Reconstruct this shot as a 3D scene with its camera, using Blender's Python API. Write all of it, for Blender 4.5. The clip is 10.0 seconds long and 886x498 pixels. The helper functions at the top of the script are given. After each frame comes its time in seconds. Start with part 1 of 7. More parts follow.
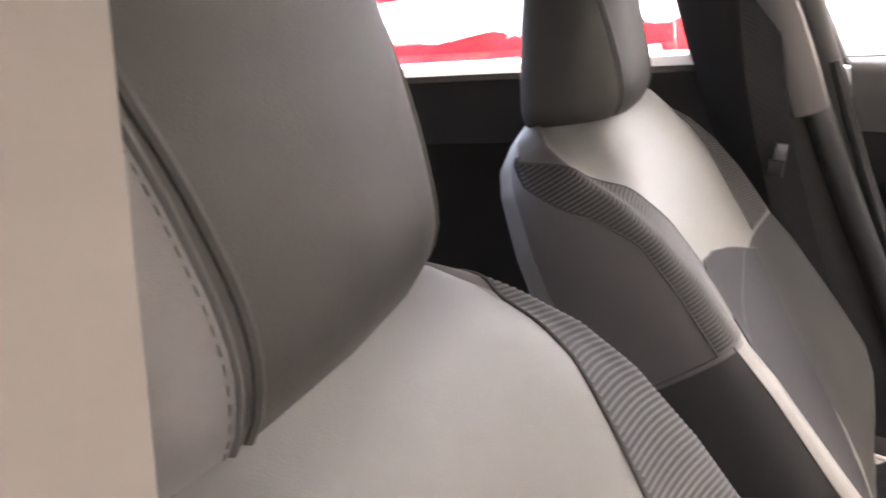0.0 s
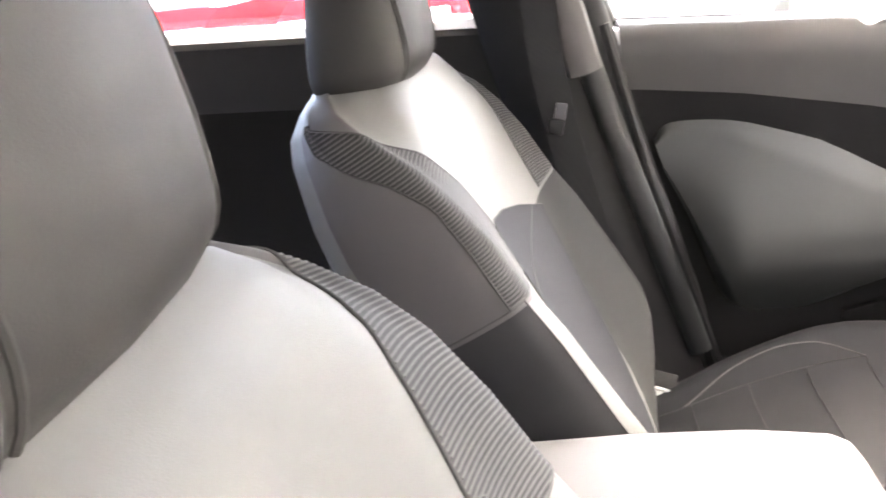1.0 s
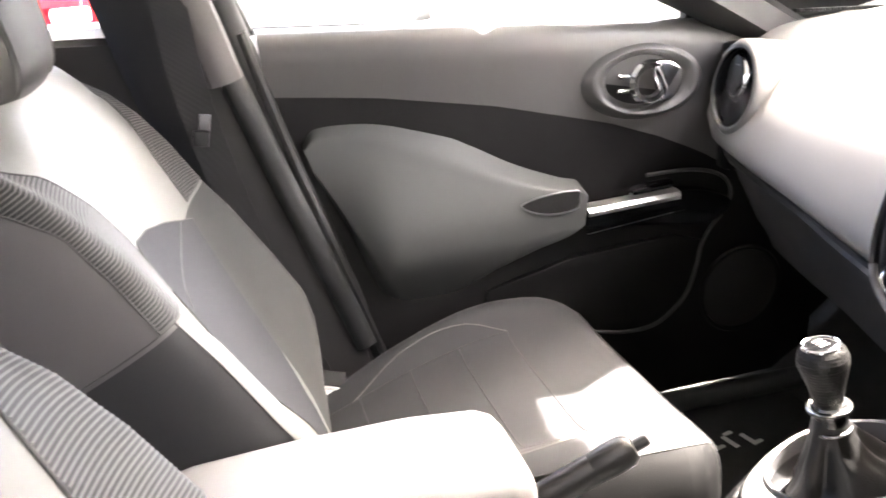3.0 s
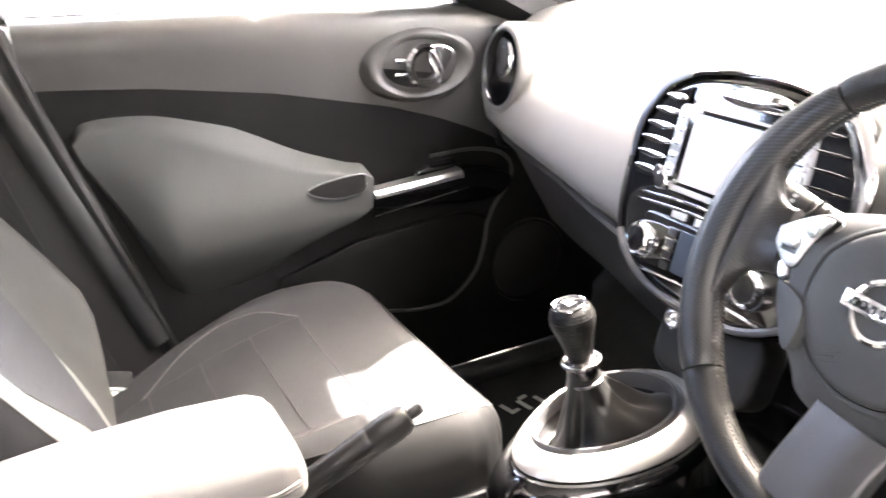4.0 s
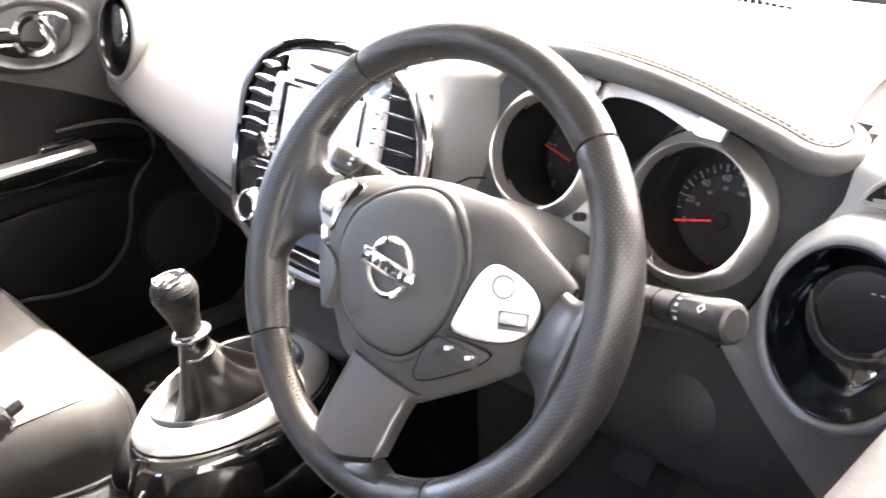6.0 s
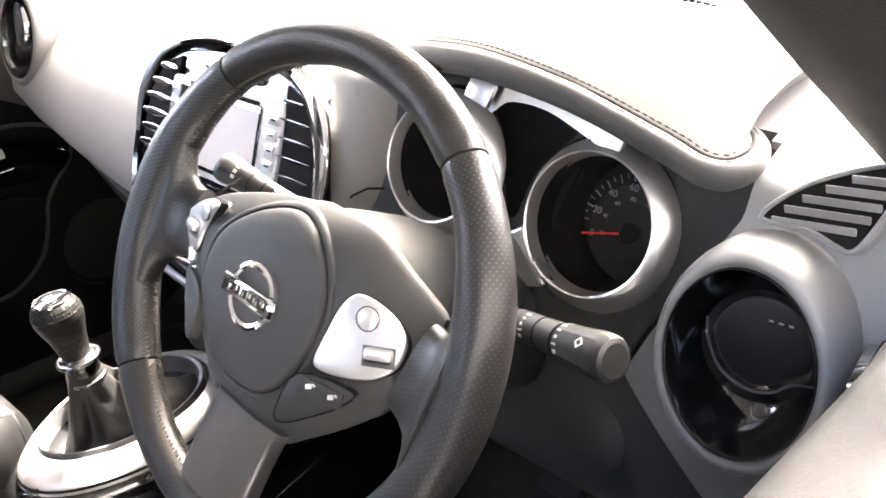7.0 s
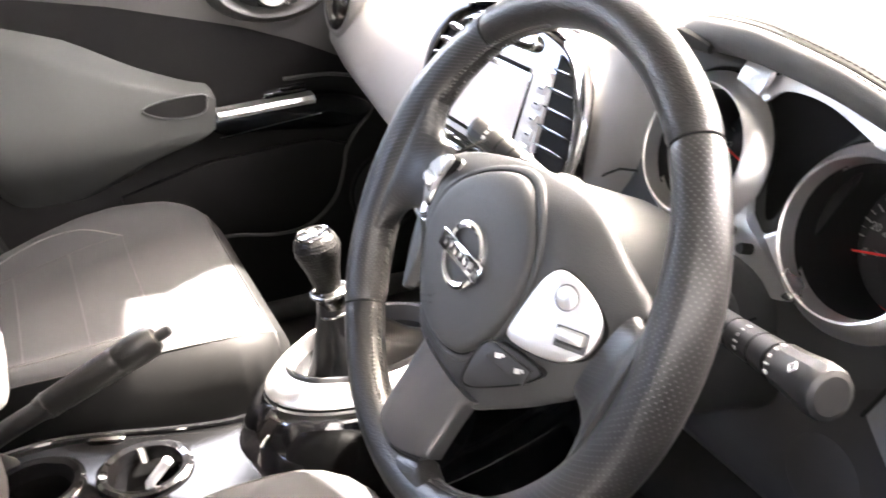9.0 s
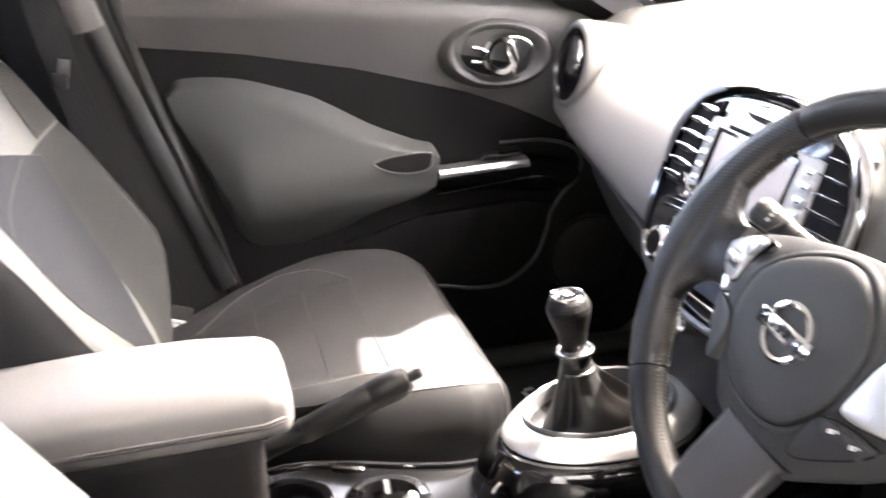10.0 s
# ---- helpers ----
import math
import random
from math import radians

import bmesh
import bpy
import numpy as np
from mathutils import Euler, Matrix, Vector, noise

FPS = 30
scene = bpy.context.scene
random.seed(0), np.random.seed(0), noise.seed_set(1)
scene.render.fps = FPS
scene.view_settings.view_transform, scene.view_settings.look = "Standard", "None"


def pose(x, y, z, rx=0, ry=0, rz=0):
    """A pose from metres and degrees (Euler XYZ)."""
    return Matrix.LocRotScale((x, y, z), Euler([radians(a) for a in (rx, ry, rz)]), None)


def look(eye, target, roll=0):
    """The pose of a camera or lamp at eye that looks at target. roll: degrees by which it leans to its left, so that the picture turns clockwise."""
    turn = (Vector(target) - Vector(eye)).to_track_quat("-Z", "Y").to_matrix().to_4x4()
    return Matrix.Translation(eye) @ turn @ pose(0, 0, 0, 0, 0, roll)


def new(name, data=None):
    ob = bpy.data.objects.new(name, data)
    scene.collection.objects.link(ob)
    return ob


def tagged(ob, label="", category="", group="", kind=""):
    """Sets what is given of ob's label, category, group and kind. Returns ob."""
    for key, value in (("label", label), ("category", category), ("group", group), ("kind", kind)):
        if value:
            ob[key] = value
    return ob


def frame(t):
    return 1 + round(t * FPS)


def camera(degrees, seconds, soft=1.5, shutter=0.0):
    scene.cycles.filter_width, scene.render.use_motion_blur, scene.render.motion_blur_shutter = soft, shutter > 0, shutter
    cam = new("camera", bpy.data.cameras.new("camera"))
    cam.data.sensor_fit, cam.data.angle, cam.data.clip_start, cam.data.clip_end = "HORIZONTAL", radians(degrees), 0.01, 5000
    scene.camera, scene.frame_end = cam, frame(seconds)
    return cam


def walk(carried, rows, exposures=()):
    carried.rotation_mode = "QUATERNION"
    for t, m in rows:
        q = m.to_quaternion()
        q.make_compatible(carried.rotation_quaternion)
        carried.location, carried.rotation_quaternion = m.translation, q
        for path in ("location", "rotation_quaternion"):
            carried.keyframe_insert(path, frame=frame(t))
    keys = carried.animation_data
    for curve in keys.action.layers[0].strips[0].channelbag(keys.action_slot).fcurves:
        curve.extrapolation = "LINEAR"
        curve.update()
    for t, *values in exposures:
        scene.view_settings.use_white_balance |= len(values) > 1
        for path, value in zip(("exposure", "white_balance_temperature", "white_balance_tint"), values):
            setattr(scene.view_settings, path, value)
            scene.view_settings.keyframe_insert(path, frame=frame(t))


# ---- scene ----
PATH = [
    (0.0, (0.6194, -0.5926, 0.8886), (-0.2835, -0.9304, 0.6225), -6.70),
    (0.5, (0.6068, -0.5935, 0.8878), (-0.3173, -0.8203, 0.5802), -6.92),
    (1.0, (0.6164, -0.5844, 0.8917), (-0.3196, -0.7084, 0.5623), -6.33),
    (1.5, (0.6162, -0.5757, 0.8922), (-0.3239, -0.6028, 0.5524), -4.97),
    (2.0, (0.6162, -0.5678, 0.8914), (-0.3220, -0.5093, 0.5503), -4.23),
    (3.3, (0.6334, -0.5416, 0.9042), (-0.2535, -0.2586, 0.5392), -4.06),
    (3.5, (0.6485, -0.5235, 0.9011), (-0.2270, -0.2094, 0.5341), -4.04),
    (4.0, (0.6707, -0.4978, 0.8986), (-0.1574, -0.0892, 0.5147), -3.32),
    (4.5, (0.6927, -0.4730, 0.8998), (-0.0884, 0.0012, 0.4935), -2.85),
    (5.0, (0.7217, -0.4579, 0.9053), (-0.0045, 0.0802, 0.4774), -1.54),
    (5.5, (0.7468, -0.4259, 0.9080), (0.0745, 0.1721, 0.4716), -0.75),
    (6.0, (0.7628, -0.3921, 0.9109), (0.1313, 0.2481, 0.4736), -0.61),
    (6.2, (0.7655, -0.3770, 0.9099), (0.1466, 0.2751, 0.4721), -0.51),
    (7.3, (0.7716, -0.2742, 0.8996), (0.1646, 0.3827, 0.4523), -0.65),
    (7.5, (0.7694, -0.2589, 0.8958), (0.1392, 0.3748, 0.4471), -0.49),
    (8.0, (0.7693, -0.2373, 0.8826), (0.0640, 0.3066, 0.4278), -0.37),
    (8.5, (0.7738, -0.2335, 0.8791), (0.0142, 0.2207, 0.4136), -0.77),
    (9.0, (0.7866, -0.2503, 0.8863), (-0.0144, 0.1359, 0.4288), -0.97),
    (9.5, (0.7832, -0.3128, 0.8999), (-0.0570, 0.0199, 0.4716), -0.48),
    (10.0, (0.7795, -0.4001, 0.9165), (-0.0984, -0.1336, 0.5187), -0.03),
]
cam = camera(53.8, 10.0, soft=1.5, shutter=0.4)
walk(cam, [(t, look(eye, target, roll)) for t, eye, target, roll in PATH], exposures=[(0.0, 5.75, 7500, 17), (0.3, 6.3, 7200, 12), (0.9, 6.6, 7100, 12), (2.0, 6.62, 7200, 13), (3.5, 7.06, 7000, 12), (4.5, 7.14, 7100, 12), (5.5, 7.32, 7200, 12), (6.1, 7.36, 7200, 12), (7.5, 6.58, 7200, 12), (8.0, 6.54, 7150, 12), (9.0, 7.06, 7150, 12), (10.0, 6.6, 7000, 13)])

# ---- world and light ----
world = bpy.data.worlds.new("daylight")
scene.world = world
world.use_nodes = True
wn = world.node_tree.nodes
sky = wn.new("ShaderNodeTexSky")
sky.sky_type = "NISHITA"
sky.sun_disc = False
SUN_WAY = Vector((0.16, -0.525, -0.835)).normalized()
sky.sun_elevation = math.asin(-SUN_WAY.z)
sky.sun_rotation = math.atan2(-SUN_WAY.x, -SUN_WAY.y)
sky.dust_density = 6.0
sky.air_density = 0.45
sky.ozone_density = 0.2
world.node_tree.links.new(sky.outputs[0], wn["Background"].inputs[0])
wn["Background"].inputs[1].default_value = 0.15
sun = new("sun", bpy.data.lights.new("sun", "SUN"))
sun.data.energy = 1.85
sun.data.angle = radians(0.6)
sun.data.color = (1.0, 0.97, 0.935)
sun.matrix_world = look((0, 0, 6), Vector((0, 0, 6)) + SUN_WAY)


# ---- materials ----
def material(name, color, rough=0.5, metal=0.0, grain=0.0, grain_size=900.0, mottling=0.12, mottling_size=9.0,
             coat=0.0, sheen=0.0, kind="noise", rough_vary=0.1, ior=1.45):
    m = bpy.data.materials.new(name)
    m.use_nodes = True
    n, l = m.node_tree.nodes, m.node_tree.links
    b = n["Principled BSDF"]
    b.inputs["Metallic"].default_value = metal
    b.inputs["Coat Weight"].default_value = coat
    b.inputs["Coat Roughness"].default_value = 0.05
    b.inputs["Sheen Weight"].default_value = sheen
    b.inputs["IOR"].default_value = ior
    co = n.new("ShaderNodeTexCoord")
    big = n.new("ShaderNodeTexNoise")
    big.inputs["Scale"].default_value = mottling_size
    big.inputs["Detail"].default_value = 5
    l.new(co.outputs["Object"], big.inputs["Vector"])
    mix = n.new("ShaderNodeMix")
    mix.data_type = "RGBA"
    l.new(big.outputs["Fac"], mix.inputs["Factor"])
    mix.inputs[6].default_value = (*[c * (1 - mottling) for c in color], 1)
    mix.inputs[7].default_value = (*[min(1, c * (1 + mottling)) for c in color], 1)
    l.new(mix.outputs[2], b.inputs["Base Color"])
    rr = n.new("ShaderNodeMapRange")
    rr.inputs["To Min"].default_value = max(0.02, rough - rough_vary)
    rr.inputs["To Max"].default_value = min(1, rough + rough_vary)
    l.new(big.outputs["Fac"], rr.inputs["Value"])
    l.new(rr.outputs[0], b.inputs["Roughness"])
    if grain:
        if kind == "leather":
            g = n.new("ShaderNodeTexVoronoi")
            g.feature = "SMOOTH_F1"
            out = g.outputs["Distance"]
        elif kind == "dots":
            g = n.new("ShaderNodeTexVoronoi")
            g.inputs["Randomness"].default_value = 0.0
            out = g.outputs["Distance"]
        elif kind == "weave":
            g = n.new("ShaderNodeTexWave")
            g.inputs["Distortion"].default_value = 0.6
            out = g.outputs["Fac"]
        else:
            g = n.new("ShaderNodeTexNoise")
            g.inputs["Detail"].default_value = 3
            out = g.outputs["Fac"]
        g.inputs["Scale"].default_value = grain_size
        if kind == "dots":
            g.voronoi_dimensions = "2D"
        if kind == "dots":
            turn = n.new("ShaderNodeMapping")
            turn.inputs["Rotation"].default_value = (0, 0, radians(45))
            l.new(co.outputs["UV"], turn.inputs["Vector"])
            l.new(turn.outputs[0], g.inputs["Vector"])
        else:
            l.new(co.outputs["Object"], g.inputs["Vector"])
        if kind == "dots":
            st = n.new("ShaderNodeMapRange")
            st.inputs["From Min"].default_value = 0.12
            st.inputs["From Max"].default_value = 0.19
            l.new(out, st.inputs["Value"])
            out = st.outputs[0]
            dark = n.new("ShaderNodeMix")
            dark.data_type = "RGBA"
            l.new(out, dark.inputs["Factor"])
            dark.inputs[6].default_value = (*[c * 2.2 + 0.025 for c in color], 1)
            l.new(mix.outputs[2], dark.inputs[7])
            l.new(dark.outputs[2], b.inputs["Base Color"])
        bump = n.new("ShaderNodeBump")
        bump.inputs["Strength"].default_value = grain
        bump.inputs["Distance"].default_value = 0.0006
        l.new(out, bump.inputs["Height"])
        l.new(bump.outputs[0], b.inputs["Normal"])
    return m


def clear_glass(name, tint=(0.95, 0.97, 0.96)):
    m = bpy.data.materials.new(name)
    m.use_nodes = True
    n, l = m.node_tree.nodes, m.node_tree.links
    n.remove(n["Principled BSDF"])
    tr = n.new("ShaderNodeBsdfTransparent")
    tr.inputs[0].default_value = (*tint, 1)
    gl = n.new("ShaderNodeBsdfGlossy")
    gl.inputs["Roughness"].default_value = 0.02
    fr = n.new("ShaderNodeFresnel")
    fr.inputs[0].default_value = 1.45
    mx = n.new("ShaderNodeMixShader")
    l.new(fr.outputs[0], mx.inputs[0])
    l.new(tr.outputs[0], mx.inputs[1])
    l.new(gl.outputs[0], mx.inputs[2])
    l.new(mx.outputs[0], n["Material Output"].inputs[0])
    return m


DASH = material("dash_plastic", (0.095, 0.092, 0.088), 0.55, grain=0.35, grain_size=1500, kind="leather")
DASH_LOW = material("lower_plastic", (0.020, 0.020, 0.0204), 0.6, grain=0.3, grain_size=1500, kind="leather", ior=1.4)
SHROUD = material("shroud_plastic", (0.0225, 0.0233, 0.023), 0.6, grain=0.3, grain_size=1800, kind="leather", ior=1.27)
COWL = material("cowl_plastic", (0.150, 0.153, 0.152), 0.36, grain=0.3, grain_size=1800, kind="leather")
GLOSS = material("piano_black", (0.003, 0.003, 0.0034), 0.1, coat=1.0, rough_vary=0.05, mottling=0.3)
SILVER = material("satin_silver", (0.62, 0.61, 0.6), 0.3, metal=0.9, grain=0.1, grain_size=2500, mottling=0.05)
CHROME = material("chrome", (0.85, 0.85, 0.86), 0.07, metal=1.0, rough_vary=0.03, mottling=0.03)
LEATHER = material("black_leather", (0.0085, 0.0082, 0.0082), 0.38, grain=0.5, grain_size=900, kind="leather", ior=1.38)
PERFORATED = material("perforated_leather", (0.0110, 0.0106, 0.0106), 0.36, grain=0.3, grain_size=330, kind="dots", ior=1.4)
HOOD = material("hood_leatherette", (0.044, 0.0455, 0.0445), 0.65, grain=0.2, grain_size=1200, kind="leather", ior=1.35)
WALL_DARK = material("unseen_wall_grey", (0.2, 0.205, 0.205), 0.9, grain=0.5, grain_size=60, mottling=0.25, mottling_size=1.5)
HUB = material("hub_plastic", (0.027, 0.0275, 0.0277), 0.6, grain=0.3, grain_size=1600, kind="leather", ior=1.33)
SPOKE = material("spoke_grey", (0.075, 0.075, 0.078), 0.33, metal=0.5, grain=0.1)
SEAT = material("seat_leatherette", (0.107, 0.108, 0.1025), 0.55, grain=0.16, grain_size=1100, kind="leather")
SEAT_DARK = material("seat_dark_cloth", (0.007, 0.007, 0.0073), 0.5, grain=0.5, grain_size=1400, ior=1.3)
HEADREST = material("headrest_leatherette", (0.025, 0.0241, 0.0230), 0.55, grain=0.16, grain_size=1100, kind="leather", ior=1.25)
CUSHION = material("cushion_cloth", (0.0098, 0.0100, 0.0114), 0.9, grain=0.4, grain_size=1800, ior=1.3)
CUSHION_SIDE = material("cushion_side_leatherette", (0.0032, 0.0032, 0.0033), 0.5, grain=0.3, grain_size=1100, kind="leather", ior=1.24)
SUEDE = material("seat_suede", (0.0205, 0.0214, 0.0246), 0.9, grain=0.4, grain_size=1800, ior=1.3)
RIB = material("ribbed_cloth", (0.011, 0.011, 0.011), 0.8, grain=0.3, grain_size=1400)
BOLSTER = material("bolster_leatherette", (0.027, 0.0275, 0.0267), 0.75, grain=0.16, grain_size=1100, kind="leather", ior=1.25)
FLANK = material("flank_leatherette", (0.055, 0.052, 0.052), 0.55, grain=0.16, grain_size=1100, kind="leather")
RIB_LIGHT = material("rib_thread", (0.047, 0.046, 0.0445), 0.7, grain=0.3, grain_size=1400)
ARMREST = material("armrest_leatherette", (0.150, 0.143, 0.135), 0.5, grain=0.2, grain_size=1100, kind="leather")
THREAD = material("stitch_thread", (0.034, 0.0335, 0.0325), 0.8)
# paler than HEADREST: window light on the door side is put into the colour
HEAD_SIDE_LIT = material("headrest_side_window_lit", (0.078, 0.0745, 0.0745), 0.7, grain=0.3, grain_size=1200)
DOOR_UP = material("door_upper_plastic", (0.0335, 0.0326, 0.0317), 0.5, grain=0.35, grain_size=1300, kind="leather")
DOOR_MID = material("door_middle_plastic", (0.0036, 0.0035, 0.0035), 0.6, grain=0.35, grain_size=1300, kind="leather", ior=1.22)
DOOR_PAD = material("door_pad_cloth", (0.0222, 0.0238, 0.0227), 0.65, grain=0.4, grain_size=1200)
RIM_GREY = material("moulded_edge", (0.020, 0.0198, 0.0195), 0.5, grain=0.2)
REAR_CARD = material("rear_door_plastic", (0.008, 0.0075, 0.0075), 0.7, grain=0.3, grain_size=1300, kind="leather", ior=1.3)
STITCH = material("dark_stitching", (0.016, 0.016, 0.016), 0.8)
CARPET = material("carpet", (0.026, 0.026, 0.026), 0.95, grain=1.0, grain_size=500, mottling=0.4, mottling_size=40, ior=1.35)
RUBBER = material("weatherstrip_rubber", (0.015, 0.015, 0.015), 0.7)
PILLAR = material("pillar_plastic", (0.0075, 0.0073, 0.0073), 0.55, grain=0.3, grain_size=1300, kind="leather", ior=1.35)
PILLAR_LIGHT = material("pillar_fabric", (0.07, 0.066, 0.064), 0.7, grain=0.3)
HEADLINER = material("headliner", (0.4, 0.398, 0.395), 0.95, grain=0.5, grain_size=900)
PILLAR_EDGE = material("pillar_edge_plastic", (0.019, 0.0195, 0.0195), 0.34, grain=0.3, grain_size=1300, kind="leather")
WEBBING = material("belt_webbing", (0.115, 0.103, 0.092), 0.7, grain=0.25, grain_size=1100, kind="weave")
WEBBING_DARK = material("belt_webbing_dark", (0.0075, 0.0075, 0.0075), 0.8, grain=0.15, grain_size=350, kind="weave")
BROWN_LINE = material("belt_edge_thread", (0.045, 0.022, 0.013), 0.8)
DIAL = material("dial_face", (0.005, 0.005, 0.0053), 0.5, ior=1.35)
STALK = material("stalk_plastic", (0.014, 0.014, 0.014), 0.4, grain=0.2, grain_size=2500)
DIAL_RING = material("dial_inner", (0.017, 0.017, 0.0175), 0.42, ior=1.35)
INK = material("white_ink", (0.2, 0.2, 0.2), 0.6)
RED_INK = material("red_needle", (0.75, 0.03, 0.03), 0.5)
DISPLAY = material("unlit_display", (0.05, 0.06, 0.075), 0.12, coat=0.6)
# pale base colour stands in for daylight mirrored by the switched-off screen
SCREEN = material("touch_screen_reflection", (0.5, 0.47, 0.46), 0.2, coat=0.5)
BUTTON = material("button_grey", (0.45, 0.44, 0.43), 0.4)
TRAY = material("tray_black", (0.0012, 0.0012, 0.0013), 0.14, rough_vary=0.06, mottling=0.3, ior=1.3)
DARK_GAP = material("dark_gap", (0.004, 0.004, 0.004), 0.9, ior=1.25)
BOOT = material("gaiter_leather", (0.0065, 0.0063, 0.0063), 0.36, grain=0.5, grain_size=800, kind="leather")
COLLAR = material("dark_satin_metal", (0.17, 0.167, 0.164), 0.25, metal=1.0, mottling=0.05)
KNOB = material("knob_leather", (0.0042, 0.0041, 0.0041), 0.36, grain=1.0, grain_size=420, kind="leather", ior=1.3)
SIDE_CLOTH = material("bolster_side_cloth", (0.019, 0.019, 0.02), 0.8, grain=0.4, grain_size=1400, ior=1.3)
GLASS = clear_glass("window_glass")
BODY_PAINT = material("silver_paint", (0.5, 0.5, 0.5), 0.35, coat=0.8)
RED_PAINT = material("red_paint", (0.10, 0.0010, 0.0022), 0.8, ior=1.06)
WHITE_PAINT = material("white_paint", (0.8, 0.8, 0.8), 0.35, coat=0.7)
DARK_GLASS = material("dark_car_glass", (0.12, 0.12, 0.13), 0.08, coat=0.5)
TYRE = material("tyre", (0.14, 0.14, 0.14), 0.9)
ASPHALT = material("asphalt", (0.155, 0.155, 0.156), 0.95, grain=1.0, grain_size=120, mottling=0.3, mottling_size=0.7)
BRICK_WALL = material("plaster_wall", (0.52, 0.50, 0.475), 0.9, grain=0.5, grain_size=40, mottling=0.2, mottling_size=1.0)


# ---- building helpers ----
def shade(bm, angle=38):
    lim = radians(angle)
    for f in bm.faces:
        f.smooth = True
    for e in bm.edges:
        if len(e.link_faces) == 2 and e.calc_face_angle(0) > lim:
            e.smooth = False


def part(name, bm, mat, parent=None, label="", angle=38, clean=True):
    if clean:
        bmesh.ops.remove_doubles(bm, verts=bm.verts, dist=1e-6)
        bmesh.ops.recalc_face_normals(bm, faces=bm.faces)
    bm.normal_update()
    shade(bm, angle)
    me = bpy.data.meshes.new(name)
    bm.to_mesh(me)
    bm.free()
    me.materials.append(mat)
    ob = new(name, me)
    if parent:
        ob.parent = parent
        ob.matrix_parent_inverse = parent.matrix_world.inverted() if parent.type == "EMPTY" else Matrix()
    return tagged(ob, label=label) if label else ob


def thing(name, at, label, category, group="", kind=""):
    e = new(name)
    e.location = at
    e.empty_display_size = 0.05
    e.matrix_world = Matrix.Translation(at)
    return tagged(e, label, category, group, kind)


def solo(ob, label, category, group="", kind=""):
    return tagged(ob, label, category, group, kind)


def frame_at(o, xax, yax):
    x = Vector(xax).normalized()
    z = x.cross(Vector(yax)).normalized()
    y = z.cross(x)
    m = Matrix((x, y, z)).transposed().to_4x4()
    m.translation = Vector(o)
    return m


def loft(rings, closed=True, cap=True, bm=None):
    bm = bm or bmesh.new()
    vs = [[bm.verts.new(p) for p in r] for r in rings]
    n = len(vs[0])
    for a, b in zip(vs, vs[1:]):
        for i in range(n if closed else n - 1):
            j = (i + 1) % n
            bm.faces.new((a[i], a[j], b[j], b[i]))
    if cap and closed:
        bm.faces.new(vs[0][::-1])
        bm.faces.new(vs[-1])
    return bm


def wrapped(bm, rings):
    """Gives a loft of those rings a map in metres: round it and along it."""
    layer = bm.loops.layers.uv.new("map")
    n = len(rings[0])
    bm.faces.index_update()
    along = [0.0]
    for a, b in zip(rings, rings[1:]):
        along.append(along[-1] + sum((Vector(p) - Vector(q)).length for p, q in zip(a, b)) / n)
    round_it = [0.0]
    mid = rings[len(rings) // 2]
    for i in range(n):
        round_it.append(round_it[-1] + (Vector(mid[(i + 1) % n]) - Vector(mid[i])).length)
    for k, f in enumerate(bm.faces):
        if k >= (len(rings) - 1) * n:
            continue
        r, i = divmod(k, n)
        for lp, (ii, rr) in zip(f.loops, ((i, r), (i + 1, r), (i + 1, r + 1), (i, r + 1))):
            lp[layer].uv = (round_it[ii], along[rr])
    return bm


def spline(pts, n=8, closed=False):
    pts = [Vector(p) for p in pts]
    out, m = [], len(pts)
    for i in range(m if closed else m - 1):
        if closed:
            p0, p1, p2, p3 = (pts[(i + k) % m] for k in (-1, 0, 1, 2))
        else:
            p1, p2 = pts[i], pts[i + 1]
            p0 = pts[i - 1] if i else 2 * p1 - p2
            p3 = pts[i + 2] if i + 2 < m else 2 * p2 - p1
        for k in range(n):
            t = k / n
            out.append(0.5 * (2 * p1 + (p2 - p0) * t + (2 * p0 - 5 * p1 + 4 * p2 - p3) * t * t + (3 * p1 - p0 - 3 * p2 + p3) * t ** 3))
    if not closed:
        out.append(pts[-1])
    return out


def tube(pts, r, seg=8, closed=False, bm=None, flat=1.0, up=None):
    bm = bm or bmesh.new()
    pts = [Vector(p) for p in pts]
    n = len(pts)
    rad = r if callable(r) else (lambda s: r)
    rings, side = [], None
    for i, p in enumerate(pts):
        a = pts[(i - 1) % n] if (closed or i) else p
        b = pts[(i + 1) % n] if (closed or i < n - 1) else p
        t = (b - a).normalized()
        if up is not None:
            side = t.cross(Vector(up)).normalized()
        else:
            ref = side if side is not None else (Vector((0, 0, 1)) if abs(t.z) < 0.9 else Vector((1, 0, 0)))
            side = (ref - t * ref.dot(t)).normalized()
        o = t.cross(side)
        q = rad(i / max(1, n - 1))
        rings.append([p + (side * math.cos(g) + o * math.sin(g) * flat) * q for g in (2 * math.pi * k / seg for k in range(seg))])
    if closed:
        rings.append(rings[0])
    return loft(rings, cap=not closed, bm=bm)


def lathe(profile, M, seg=32, bm=None, sx=1.0, sy=1.0):
    rings = [[M @ Vector((r * math.cos(a) * sx, r * math.sin(a) * sy, h)) for a in (2 * math.pi * k / seg for k in range(seg))] for r, h in profile]
    return loft(rings, cap=True, bm=bm)


